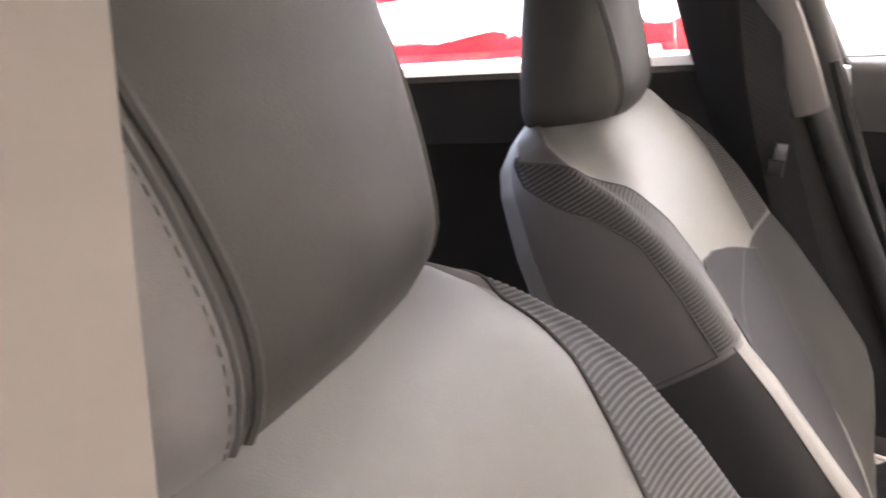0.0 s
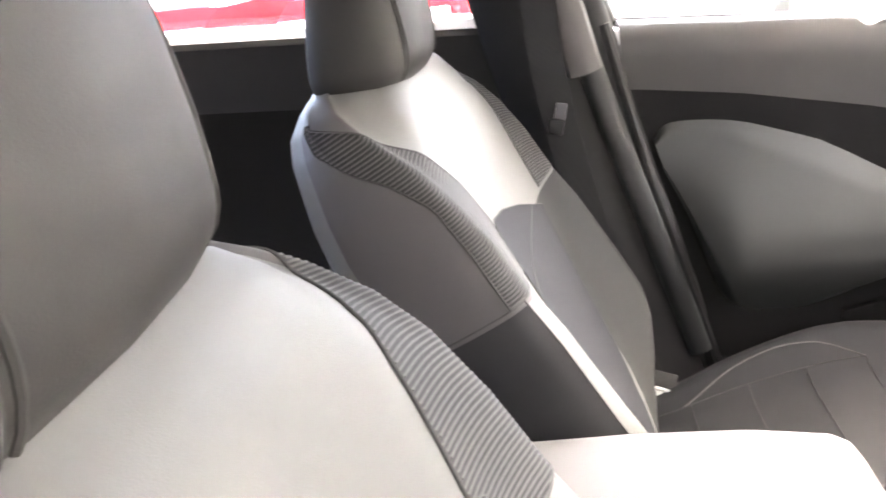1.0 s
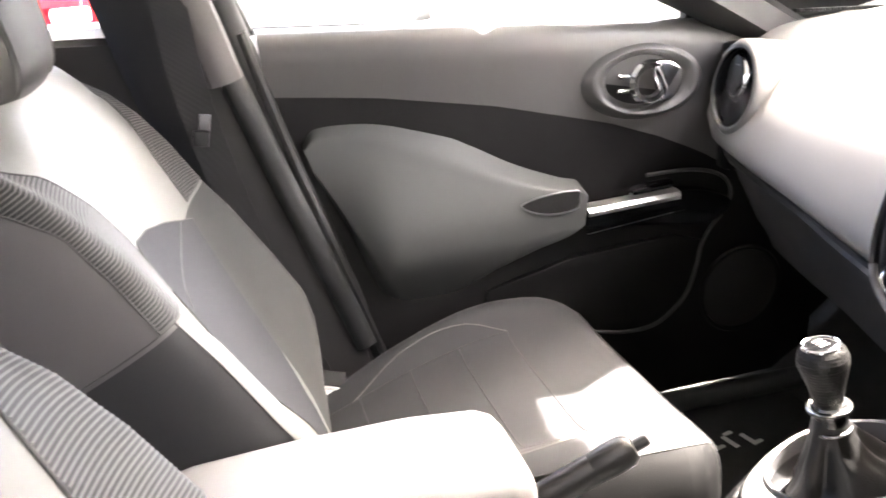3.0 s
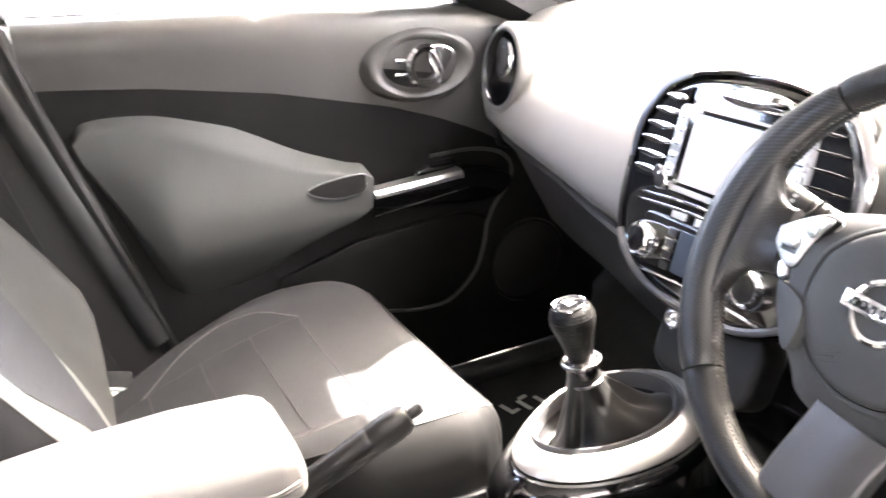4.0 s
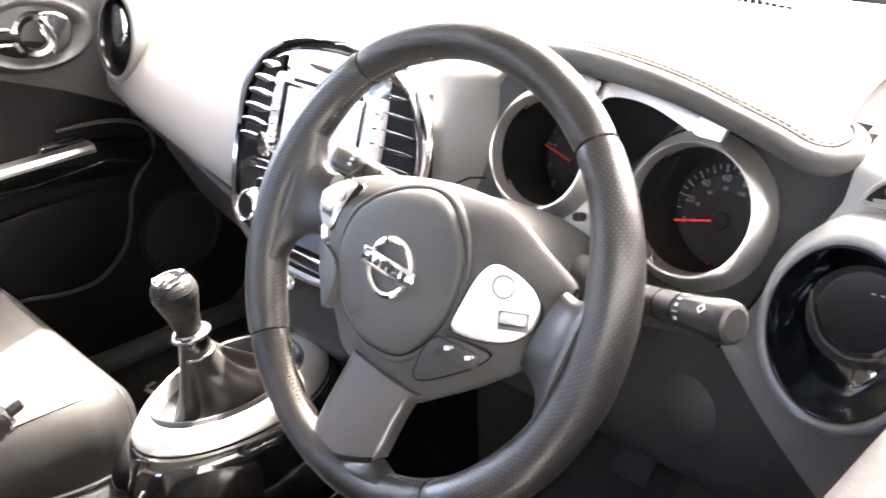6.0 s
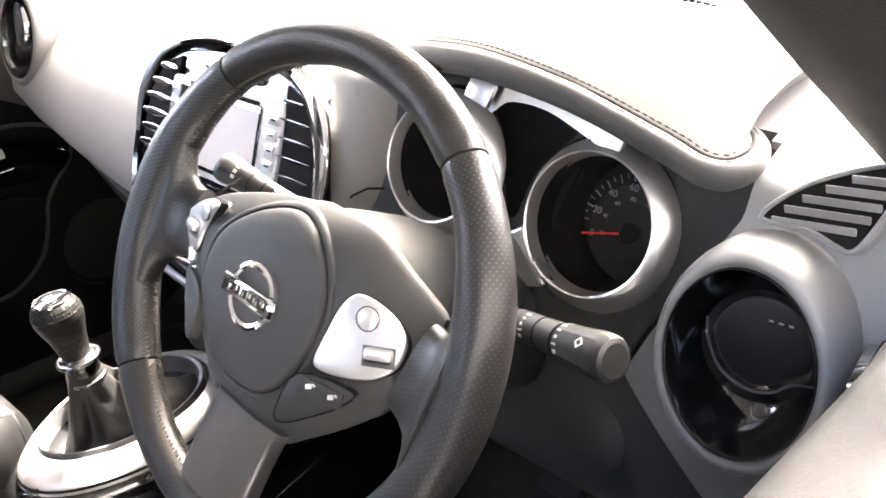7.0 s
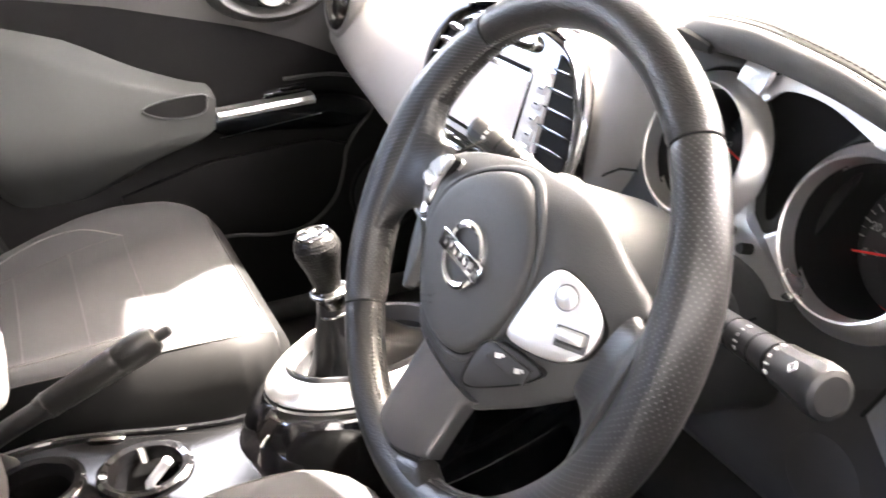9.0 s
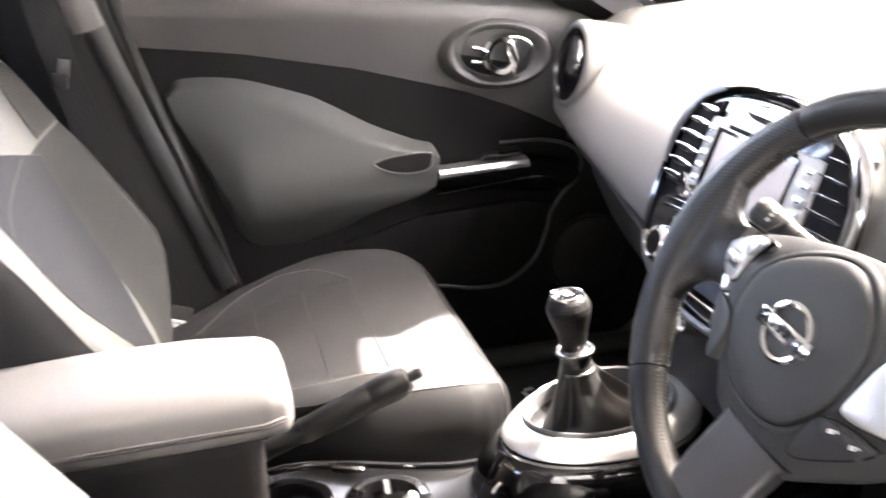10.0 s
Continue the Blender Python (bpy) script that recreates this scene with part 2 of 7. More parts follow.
def bowl(profile, M, seg=64):
    """A round dish, open in front, closed at the bottom."""
    rings = [[M @ Vector((r * math.cos(a), r * math.sin(a), h)) for a in (2 * math.pi * k / seg for k in range(seg))] for r, h in profile]
    bm = loft(rings, cap=False)
    bm.verts.ensure_lookup_table()
    bm.faces.new(bm.verts[-seg:])
    return bm


def ring(profile, M, seg=40, sx=1.0, sy=1.0, bm=None):
    rings = [[M @ Vector((r * math.cos(a) * sx, r * math.sin(a) * sy, h)) for a in (2 * math.pi * k / seg for k in range(seg))] for r, h in profile]
    rings.append(rings[0])
    return loft(rings, cap=False, bm=bm)


def plate(outline, M, depth, bevel=0.0, bm=None, steps=3, dome=None):
    bm = bm or bmesh.new()
    pts = [Vector((p[0], p[1], 0)) for p in outline]
    c = sum(pts, Vector()) / len(pts)
    n = len(pts)

    def inset(d):
        out = []
        for i in range(n):
            t = (pts[(i + 1) % n] - pts[i - 1]).normalized()
            nv = Vector((t.y, -t.x, 0))
            if nv.dot(pts[i] - c) < 0:
                nv = -nv
            out.append(pts[i] - nv * d)
        return out

    layers = [(0, -depth), (0, -bevel)]
    for k in range(1, steps + 1):
        a = math.pi / 2 * k / steps
        layers.append((bevel * (1 - math.cos(a)), -bevel + bevel * math.sin(a)))
    if not bevel:
        layers = [(0, -depth), (0, 0)]
    rings = [[M @ (p + Vector((0, 0, h))) for p in (inset(d) if d else pts)] for d, h in layers]
    if dome:
        last = inset(layers[-1][0])
        for s in (0.85, 0.65, 0.4, 0.15):
            rings.append([M @ (c + (p - c) * s + Vector((0, 0, dome * (1 - s * s)))) for p in last])
    return loft(rings, bm=bm)


def rrect(w, h, r, n=4, cx=0.0, cy=0.0):
    out = []
    for sx, sy, a0 in ((1, 1, 0), (-1, 1, 90), (-1, -1, 180), (1, -1, 270)):
        for k in range(n + 1):
            a = radians(a0 + 90 * k / n)
            out.append((cx + sx * (w / 2 - r) + r * math.cos(a), cy + sy * (h / 2 - r) + r * math.sin(a)))
    return out


def oval(a, b, n=32, cx=0.0, cy=0.0):
    return [(cx + a * math.cos(2 * math.pi * k / n), cy + b * math.sin(2 * math.pi * k / n)) for k in range(n)]


def shell(grid, thick, bm=None):
    """A sheet through a grid of points, given thickness along its normals."""
    bm = bm or bmesh.new()
    g = [[Vector(p) for p in row] for row in grid]
    nr, nc = len(g), len(g[0])

    def normal(i, j):
        a = g[min(i + 1, nr - 1)][j] - g[max(i - 1, 0)][j]
        b = g[i][min(j + 1, nc - 1)] - g[i][max(j - 1, 0)]
        v = a.cross(b)
        return v.normalized() if v.length > 1e-9 else Vector((0, 0, 1))

    top = [[bm.verts.new(g[i][j]) for j in range(nc)] for i in range(nr)]
    low = [[bm.verts.new(g[i][j] - normal(i, j) * thick) for j in range(nc)] for i in range(nr)]
    for i in range(nr - 1):
        for j in range(nc - 1):
            bm.faces.new((top[i][j], top[i + 1][j], top[i + 1][j + 1], top[i][j + 1]))
            bm.faces.new((low[i][j], low[i][j + 1], low[i + 1][j + 1], low[i + 1][j]))
    for j in range(nc - 1):
        bm.faces.new((top[0][j], top[0][j + 1], low[0][j + 1], low[0][j]))
        bm.faces.new((top[-1][j + 1], top[-1][j], low[-1][j], low[-1][j + 1]))
    for i in range(nr - 1):
        bm.faces.new((top[i + 1][0], top[i][0], low[i][0], low[i + 1][0]))
        bm.faces.new((top[i][-1], top[i + 1][-1], low[i + 1][-1], low[i][-1]))
    return bm


def box(a, b, bevel=0.0, bm=None, segs=2):
    bm = bm or bmesh.new()
    a, b = Vector(a), Vector(b)
    geo = bmesh.ops.create_cube(bm, size=1.0)
    for v in geo["verts"]:
        v.co = Vector(((a.x + b.x) / 2 + v.co.x * (b.x - a.x), (a.y + b.y) / 2 + v.co.y * (b.y - a.y), (a.z + b.z) / 2 + v.co.z * (b.z - a.z)))
    if bevel:
        bmesh.ops.bevel(bm, geom=list({e for v in geo["verts"] for e in v.link_edges}), offset=bevel, segments=segs, affect="EDGES", profile=0.6)
    return bm


def obox(M, sx, sy, sz, bevel=0.0, bm=None):
    """A bevelled block of size sx, sy, sz round M's origin."""
    own = box((-sx / 2, -sy / 2, -sz / 2), (sx / 2, sy / 2, sz / 2), bevel)
    bmesh.ops.transform(own, matrix=M, verts=own.verts)
    if bm is None:
        return own
    me = bpy.data.meshes.new("tmp")
    own.to_mesh(me)
    own.free()
    bm.from_mesh(me)
    bpy.data.meshes.remove(me)
    return bm


def stitches(pts, length=0.004, gap=0.003, r=0.0006):
    """Short threads at even steps along a line."""
    bm = bmesh.new()
    pts = [Vector(p) for p in pts]
    far = [0.0]
    for a, b in zip(pts, pts[1:]):
        far.append(far[-1] + (b - a).length)

    def spot(d):
        for k in range(len(pts) - 1):
            if d <= far[k + 1]:
                return pts[k].lerp(pts[k + 1], (d - far[k]) / max(1e-9, far[k + 1] - far[k]))
        return pts[-1]

    d = gap
    while d + length < far[-1]:
        tube([spot(d), spot(d + length * 0.5), spot(d + length)], lambda q: r * (0.6 + 0.4 * math.sin(math.pi * q)), 5, bm=bm)
        d += length + gap
    return bm


def words(text, size, M, mat, parent, depth=0.0002, name="lettering"):
    cu = bpy.data.curves.new(name, "FONT")
    cu.body, cu.size, cu.align_x, cu.align_y, cu.extrude = text, size, "CENTER", "CENTER", depth
    tmp = bpy.data.objects.new(name, cu)
    scene.collection.objects.link(tmp)
    me = bpy.data.meshes.new_from_object(tmp)
    bpy.data.objects.remove(tmp)
    bpy.data.curves.remove(cu)
    bm = bmesh.new()
    bm.from_mesh(me)
    bpy.data.meshes.remove(me)
    bmesh.ops.transform(bm, matrix=M, verts=bm.verts)
    return part(name, bm, mat, parent, clean=False)


def smoothstep(a, b, x):
    t = max(0.0, min(1.0, (x - a) / (b - a)))
    return t * t * (3 - 2 * t)


def lerp_table(rows, t):
    for (t0, *a), (t1, *b) in zip(rows, rows[1:]):
        if t <= t1:
            k = (t - t0) / (t1 - t0)
            k = max(0, min(1, k))
            return [x + (y - x) * k for x, y in zip(a, b)]
    return list(rows[-1][1:])


# ---- structure: floor, roof, pillars ----
part("floor", box((-0.72, -1.7, -0.06), (0.74, 0.85, 0.0), 0.01), CARPET)
solo(bpy.data.objects["floor"], "black carpeted car floor in the footwells", "floor", kind="structure")
solo(part("firewall", shell([[(x, y, z) for x in np.linspace(-0.72, 0.72, 8)] for y, z in ((0.42, -0.01), (0.62, 0.15), (0.72, 0.35), (0.74, 0.6))], 0.02), CARPET),
     "dark carpeted bulkhead behind the footwells", "bulkhead", kind="structure")


def roof():
    rows = []
    # unseen; front edge reaches further on the driver side to shape the sun's shadow
    for y, z0, w in ((0.268, 1.09, 0.49), (0.20, 1.15, 0.70), (-0.1, 1.19, 0.83), (-0.7, 1.21, 0.84), (-1.2, 1.19, 0.82), (-1.72, 1.1, 0.56)):
        rows.append([(w * s * (1.18 if s > 0 and y > 0.25 else 1.0), y + ((0.237 * smoothstep(-0.5, 0.4, s) - 0.02 * s * s) if y > 0.25 else 0), z0 - 0.07 * abs(s) ** 3) for s in np.linspace(-1, 1, 21)])
    return shell(rows, -0.03)


solo(part("ceiling", roof(), HEADLINER), "pale grey fabric car headliner, unseen, its front edge shaped to cast shade", "headliner", kind="structure")


def windscreen():
    rows = []
    for k in range(9):
        s = k / 8
        y, z, w = 0.92 - 0.55 * s, 0.70 + 0.38 * s + 0.02 * math.sin(math.pi * s), 0.70 - 0.20 * s
        rows.append([(w * u, y - 0.05 * (1 - s) * u ** 4, z - 0.03 * u * u) for u in np.linspace(-1, 1, 17)])
    return shell(rows, 0.004)


ws = solo(part("window_1", windscreen(), GLASS), "clear curved windscreen", "windscreen", kind="structure")
ws.visible_shadow = False


def a_pillar(sx):
    if sx > 0:
        pts = spline([(0.697, 0.37, 0.65), (0.683, 0.145, 0.785), (0.683, -0.05, 0.894), (0.66, -0.19, 1.0), (0.61, -0.32, 1.1)], 6)
    else:
        pts = spline([(0.70, 0.44, 0.645), (0.675, 0.255, 0.745), (0.66, 0.054, 0.85), (0.61, -0.1, 1.0), (0.56, -0.22, 1.1)], 6)
    rings = []
    for p in pts:
        q = [(-0.045, -0.01), (-0.04, 0.03), (0.0, 0.05), (0.05, 0.05), (0.07, 0.02), (0.06, -0.03), (0.0, -0.04), (-0.03, -0.03)]
        rings.append([Vector(((p.x + a) * sx, p.y + b * 0.6, p.z + b * 0.8)) for a, b in q])
    return loft(rings)


for sx, nm in ((1, "driver"), (-1, "passenger")):
    solo(part("trim", a_pillar(sx), PILLAR), f"dark plastic windscreen pillar trim on the {nm} side", "pillar trim", kind="structure")


def pillar_web(sx):
    inner = spline([(0.465, 0.33, 1.05), (0.555, 0.485, 0.94), (0.62, 0.66, 0.83), (0.72, 0.86, 0.70)], 6)
    outer = spline([(0.64, -0.12, 1.06), (0.68, 0.06, 0.95), (0.71, 0.25, 0.82), (0.74, 0.5, 0.68)], 6)
    return shell([[Vector((sx * v.x, v.y, v.z)) for v in (a, a.lerp(b, 0.33), a.lerp(b, 0.66), b)] for a, b in zip(inner, outer)], 0.02)


solo(part("trim", pillar_web(-1), PILLAR), "dark trim joining windscreen and passenger door", "pillar trim", kind="structure")


def b_pillar(sx, back=0.0):
    # front edge and rear edge by height: z, x, y front, y rear
    rows = [(0.0, 0.66, -0.30, -0.5), (0.23, 0.67, -0.35, -0.56), (0.56, 0.665, -0.455, -0.62), (0.77, 0.65, -0.515, -0.67), (0.95, 0.615, -0.57, -0.71), (1.16, 0.55, -0.62, -0.74)]
    rings = []
    for k in range(25):
        z = 1.16 * k / 24
        x, yf, yr = lerp_table(rows, z)
        if back:
            yf = min(yf, -0.69) - 0.01
            yr = min(yr, -0.8)
            x += 0.015
        ym = (yf + yr) / 2
        rings.append([Vector((sx * a, b, z)) for a, b in ((x + 0.06, yf), (x + 0.015, yf), (x, yf - 0.012), (x - 0.012, ym + 0.03), (x - 0.015, ym), (x - 0.006, yr + 0.02), (x + 0.01, yr), (x + 0.06, yr))])
    return loft(rings)


pillar_l = solo(part("pillar_1", b_pillar(-1), PILLAR), "dark grey plastic centre door pillar beside the passenger seat", "door pillar", kind="structure")
solo(part("pillar_2", b_pillar(1, 1.0), PILLAR), "dark grey plastic centre door pillar behind the driver seat", "door pillar", kind="structure")


def pillar_strip():
    rows = [(0.24, 0.668, -0.36), (0.56, 0.652, -0.468), (0.77, 0.634, -0.535), (0.95, 0.60, -0.60), (1.12, 0.555, -0.65)]
    pts = [Vector((-lerp_table(rows, z)[0], lerp_table(rows, z)[1], z)) for z in np.linspace(0.24, 0.71, 14)]
    return tube(pts, lambda s: 0.018, 10, flat=0.55, up=(1, 0, 0))


part("edge_trim", pillar_strip(), PILLAR_EDGE, pillar_l, "grey plastic edge of the lower pillar trim")


def upper_strip():
    rows = [(0.70, 0.637, -0.522), (0.8, 0.626, -0.548), (0.95, 0.595, -0.60), (1.14, 0.54, -0.65)]
    pts = [Vector((-lerp_table(rows, z)[0], lerp_table(rows, z)[1], z)) for z in np.linspace(0.70, 1.14, 12)]
    return tube(pts, lambda s: 0.026, 10, flat=0.6, up=(1, 0, 0))


part("door_seal", tube([Vector((-lerp_table([(0.0, 0.70), (0.56, 0.70), (0.77, 0.69), (0.95, 0.655), (1.14, 0.59)], z)[0], lerp_table([(0.0, -0.285), (0.23, -0.34), (0.56, -0.447), (0.77, -0.508), (0.95, -0.562), (1.14, -0.615)], z)[0], z)) for z in np.linspace(0.02, 1.14, 24)], 0.026, 10), RUBBER, pillar_l, "black rubber seal between pillar and door")
part("upper_trim", upper_strip(), PILLAR_LIGHT, pillar_l, "pale fabric-covered upper pillar trim")


# ---- doors ----
def belt_z(y):
    return lerp_table([(-1.5, 0.80), (-0.62, 0.765), (-0.49, 0.75), (-0.11, 0.727), (0.2, 0.702), (0.45, 0.68)], y)[0]


def mid_z(y):
    # lower edge of the pale upper panel
    return lerp_table([(-0.6, 0.664), (-0.454, 0.659), (-0.3, 0.64), (-0.114, 0.605), (0.083, 0.553), (0.18, 0.517), (0.257, 0.481), (0.34, 0.43), (0.45, 0.35)], y)[0]


def door_edge(z):
    # rear edge of the front door by height
    return lerp_table([(0.0, -0.27), (0.23, -0.33), (0.56, -0.435), (0.77, -0.49), (1.0, -0.56)], z)[0]


def door(sx, with_glass):
    tag = "driver" if sx > 0 else "passenger"
    d = thing("car_door", (sx * 0.70, 0.0, 0.0), f"closed front {tag} door with grey and black trim", "car door")

    def P(x, y, z):
        return Vector((sx * x + (0.028 if sx > 0 else 0.0), y, z - (0.006 if sx > 0 else 0.0)))

    # pale upper panel, rolled over at the belt
    grid = []
    for y in np.linspace(-0.47, 0.44, 34):
        t, b = belt_z(y), mid_z(y)
        row = []
        prof = [(0.745, 0.0), (0.705, 0.005), (0.684, 0.0), (0.674, -0.012), (0.671, -0.03)]
        for x, dz in prof:
            yy = max(y, door_edge(t + dz))
            row.append(P(x, yy, t + dz))
        for k in range(1, 9):
            s = k / 8
            z = t - 0.03 + (b - t + 0.03) * s
            row.append(P(0.671 + 0.014 * s, max(y, door_edge(z)), z))
        grid.append(row)
    part("upper_panel", shell(grid if sx < 0 else grid[::-1], 0.006), DOOR_UP, d, "taupe grey moulded upper panel")
    # dark middle and lower panel
    grid = []
    for y in np.linspace(-0.47, 0.5, 34):
        b = mid_z(y)
        row = []
        for k in range(19):
            s = k / 18
            z = b + 0.004 + (0.02 - b) * s
            x = 0.684 + 0.006 * smoothstep(0.0, 0.15, s) - 0.022 * smoothstep(0.35, 0.6, s) + 0.01 * smoothstep(0.8, 1, s)
            row.append(P(x, max(y, door_edge(z)), z))
        grid.append(row)
    part("lower_panel", shell(grid if sx < 0 else grid[::-1], 0.006), DOOR_MID, d, "black moulded lower panel")
    # outer skin
    skin = [[P(0.80 - 0.03 * (z / 0.75) ** 2, max(y, door_edge(z) - 0.02), z) for z in np.linspace(-0.1, 0.74, 8)] for y in np.linspace(-0.52, 0.5, 8)]
    part("outer_skin", shell(skin if sx < 0 else skin[::-1], 0.004), BODY_PAINT, d, "silver painted outer panel")
    # padded cloth insert: swept tear-drop with the armrest swelling out of it
    up = spline([(-0.425, 0.585), (-0.40, 0.612), (-0.316, 0.612), (-0.24, 0.59), (-0.163, 0.552), (-0.09, 0.512), (-0.017, 0.482), (0.012, 0.474), (0.022, 0.462)], 6)
    lo = spline([(-0.412, 0.54), (-0.375, 0.46), (-0.338, 0.36), (-0.30, 0.278), (-0.245, 0.268), (-0.156, 0.317), (-0.08, 0.358), (-0.02, 0.378), (0.012, 0.398)], 6)
    lo = [lo[round(i * (len(lo) - 1) / (len(up) - 1))] for i in range(len(up))]
    up = [Vector((p[0], p[1])) if len(p) == 2 else p for p in up]

    def pad_x(y, z, edge=1.0):
        swell = smoothstep(0.590, 0.425, z) * smoothstep(0.27, 0.405, z) * smoothstep(-0.43, -0.30, y)
        return 0.684 - 0.008 * edge - 0.055 * swell * (0.55 + 0.45 * edge) - 0.006 * smoothstep(0.46, 0.56, z) * edge

    grid = []
    for a, b in zip(up, lo):
        row = []
        for k in range(41):
            s = k / 40
            y, z = a[0] + (b[0] - a[0]) * s, a[1] + (b[1] - a[1]) * s
            row.append(P(pad_x(y, z, min(1.0, 9 * s, 9 * (1 - s))), y, z))
        grid.append(row)
    part("armrest_pad", shell(grid if sx > 0 else grid[::-1], 0.03), DOOR_PAD, d, "grey-green padded cloth insert and armrest", angle=60)
    # grab recess with its satin rim
    o = spline([(-0.096, 0.455, 0), (-0.06, 0.464, 0), (0.0, 0.466, 0), (0.006, 0.455, 0), (-0.003, 0.438, 0), (-0.04, 0.434, 0), (-0.075, 0.441, 0)], 5, True)
    mid_o = sum((Vector(p) for p in o), Vector()) / len(o)
    rings = []
    for f, lift in ((1.0, -0.004), (1.0, 0.0018), (0.7, 0.0022), (0.4, 0.0022), (0.1, 0.0022)):
        ring_pts = []
        for p in o:
            q = mid_o + (Vector(p) - mid_o) * f
            ring_pts.append(P(pad_x(q.x, q.y) - lift, q.x, q.y))
        rings.append(ring_pts)
    part("grab_recess", loft(rings), DARK_GAP, d, "dark hollow grab")
    part("grab_rim", tube([P(pad_x(p.x, p.y) - 0.0025, p.x, p.y) for p in o], 0.0014, 6, True), SPOKE, d, "thin satin rim")
    # gloss switch panel running forward from the armrest
    pts = spline([(0.02, 0.424), (0.12, 0.431), (0.22, 0.43), (0.29, 0.41), (0.30, 0.385), (0.25, 0.362), (0.12, 0.377), (0.02, 0.388)], 5, True)
    M = frame_at((sx * 0.640, 0, 0), (0, 1, 0), (0, 0, 1))
    Mf = M if sx < 0 else frame_at((sx * 0.640, 0, 0), (0, 1, 0), (0, 0, 1)) @ Matrix.Diagonal((1, 1, -1, 1))
    part("switch_panel", plate([(p.x, p.y) for p in pts], Mf, 0.03, 0.010), GLOSS, d, "glossy black window switch panel")
    grid = [[P(x, y, 0.405 + 0.10 * (y - 0.02) * 0.35 + h) for x, h in ((0.655, 0.026), (0.640, 0.027), (0.628, 0.025), (0.6235, 0.019), (0.6240, 0.0125))] for y in np.linspace(0.022, 0.19, 10)]
    part("switch_trim", shell(grid if sx > 0 else grid[::-1], 0.004), SILVER, d, "bright satin silver strip")
    part("trim_line", tube([P(0.6275, y, 0.3855 + 0.09 * (y - 0.02)) for y in np.linspace(0.02, 0.2, 10)], 0.0016, 6), CHROME, d, "thin chrome line")
    sw = part("window_switch", obox(frame_at(P(0.645, 0.14, 0.446), (0, 1, 0.05), (0, 0, 1)), 0.075, 0.010, 0.03, 0.004), CHROME, d, "chrome-rimmed electric window switch")
    part("switch_lever", obox(frame_at(P(0.637, 0.155, 0.453), (0, 1, 0.05), (0, 0, 1)), 0.044, 0.008, 0.018, 0.003), GLOSS, sw, "black rocker")
    # inner handle in its oval dish
    M = frame_at(P(0.655, 0.14, 0.622), (0, 1, -0.06), (0, 0, 1))
    if sx > 0:
        M = M @ Matrix.Diagonal((1, 1, -1, 1))
    dish = part("handle_dish", ring([(1.24, -0.024), (1.16, -0.012), (1.06, -0.003), (1.0, -0.0005), (0.94, -0.0015), (0.84, -0.008), (0.74, -0.016), (0.70, -0.022), (1.1, -0.026)], M @ Matrix.Diagonal((0.092, 0.053, 1, 1)), 48), DOOR_UP, d, "oval dish round the door handle")
    part("dish_floor", plate(oval(0.070, 0.040), M @ pose(0, 0, -0.0165), 0.006, 0.002), DOOR_MID, dish, "dark floor of the dish")
    h = part("door_handle", ring([(0.026, 0.0), (0.030, 0.006), (0.026, 0.012), (0.019, 0.011), (0.017, 0.004), (0.02, -0.002)], M @ pose(0.0, 0.0, 0.0) @ Matrix.Diagonal((1.16, 1.24, 1, 1)), 32), CHROME, d, "chrome ring door handle")
    part("lever", plate([(p.x, p.y) for p in spline([(0.002, 0.030, 0), (0.034, 0.034, 0), (0.058, 0.016, 0), (0.052, -0.018, 0), (0.026, -0.034, 0), (0.016, -0.010, 0)], 5, True)], M @ pose(0, 0, 0.011), 0.012, 0.005, dome=0.003), CHROME, h, "bright pull lever")
    for v in (0.011, -0.013):
        part("lock_tab", obox(M @ pose(-0.043, v, 0.001), 0.022, 0.0085, 0.009, 0.0038), CHROME, h, "satin lock tab")
    # pocket rim and loudspeaker
    po = spline([(0.150, 0.459), (0.235, 0.457), (0.292, 0.440), (0.316, 0.408), (0.305, 0.372), (0.275, 0.345), (0.250, 0.315), (0.242, 0.28), (0.22, 0.225), (0.165, 0.182), (0.1, 0.178), (0.03, 0.192), (-0.05, 0.195), (-0.15, 0.2)], 6)
    part("pocket_rim", tube([P(0.652 + 0.018 * smoothstep(0.30, 0.37, p.y), p.x, p.y) for p in po], 0.0034, 8), RIM_GREY, d, "moulded edge of the door pocket")
    poc = [(p.x, p.y) for p in po if p.y < 0.33] + [(-0.15, 0.30), (0.0, 0.335), (0.20, 0.345)]
    part("pocket", plate(poc, frame_at((sx * 0.658, 0, 0), (0, 1, 0), (0, 0, 1)) @ (Matrix() if sx < 0 else Matrix.Diagonal((1, 1, -1, 1))), 0.012, 0.003), DOOR_MID, d, "dark door pocket")
    M = frame_at(P(0.652, 0.335, 0.22), (0, 1, 0), (0, 0, 1)) @ (Matrix() if sx < 0 else Matrix.Diagonal((1, 1, -1, 1)))
    sp = part("speaker_ring", ring([(0.086, 0.0), (0.083, 0.005), (0.078, 0.004), (0.076, 0.0)], M, 36), DOOR_MID, d, "round loudspeaker surround")
    part("speaker_grille", lathe([(0.076, 0.0), (0.06, 0.004), (0.03, 0.006), (0.002, 0.007)], M, 30), PILLAR, sp, "black loudspeaker grille")
    # seals
    part("belt_seal", tube([P(0.742, y, belt_z(y) + 0.004) for y in np.linspace(-0.49, 0.42, 12)], 0.007, 6), RUBBER, d, "black window seal")
    part("rear_seal", tube([P(0.672, door_edge(z) - 0.004, z) for z in np.linspace(0.03, 0.76, 14)], 0.009, 8), RUBBER, d, "black rubber door seal")
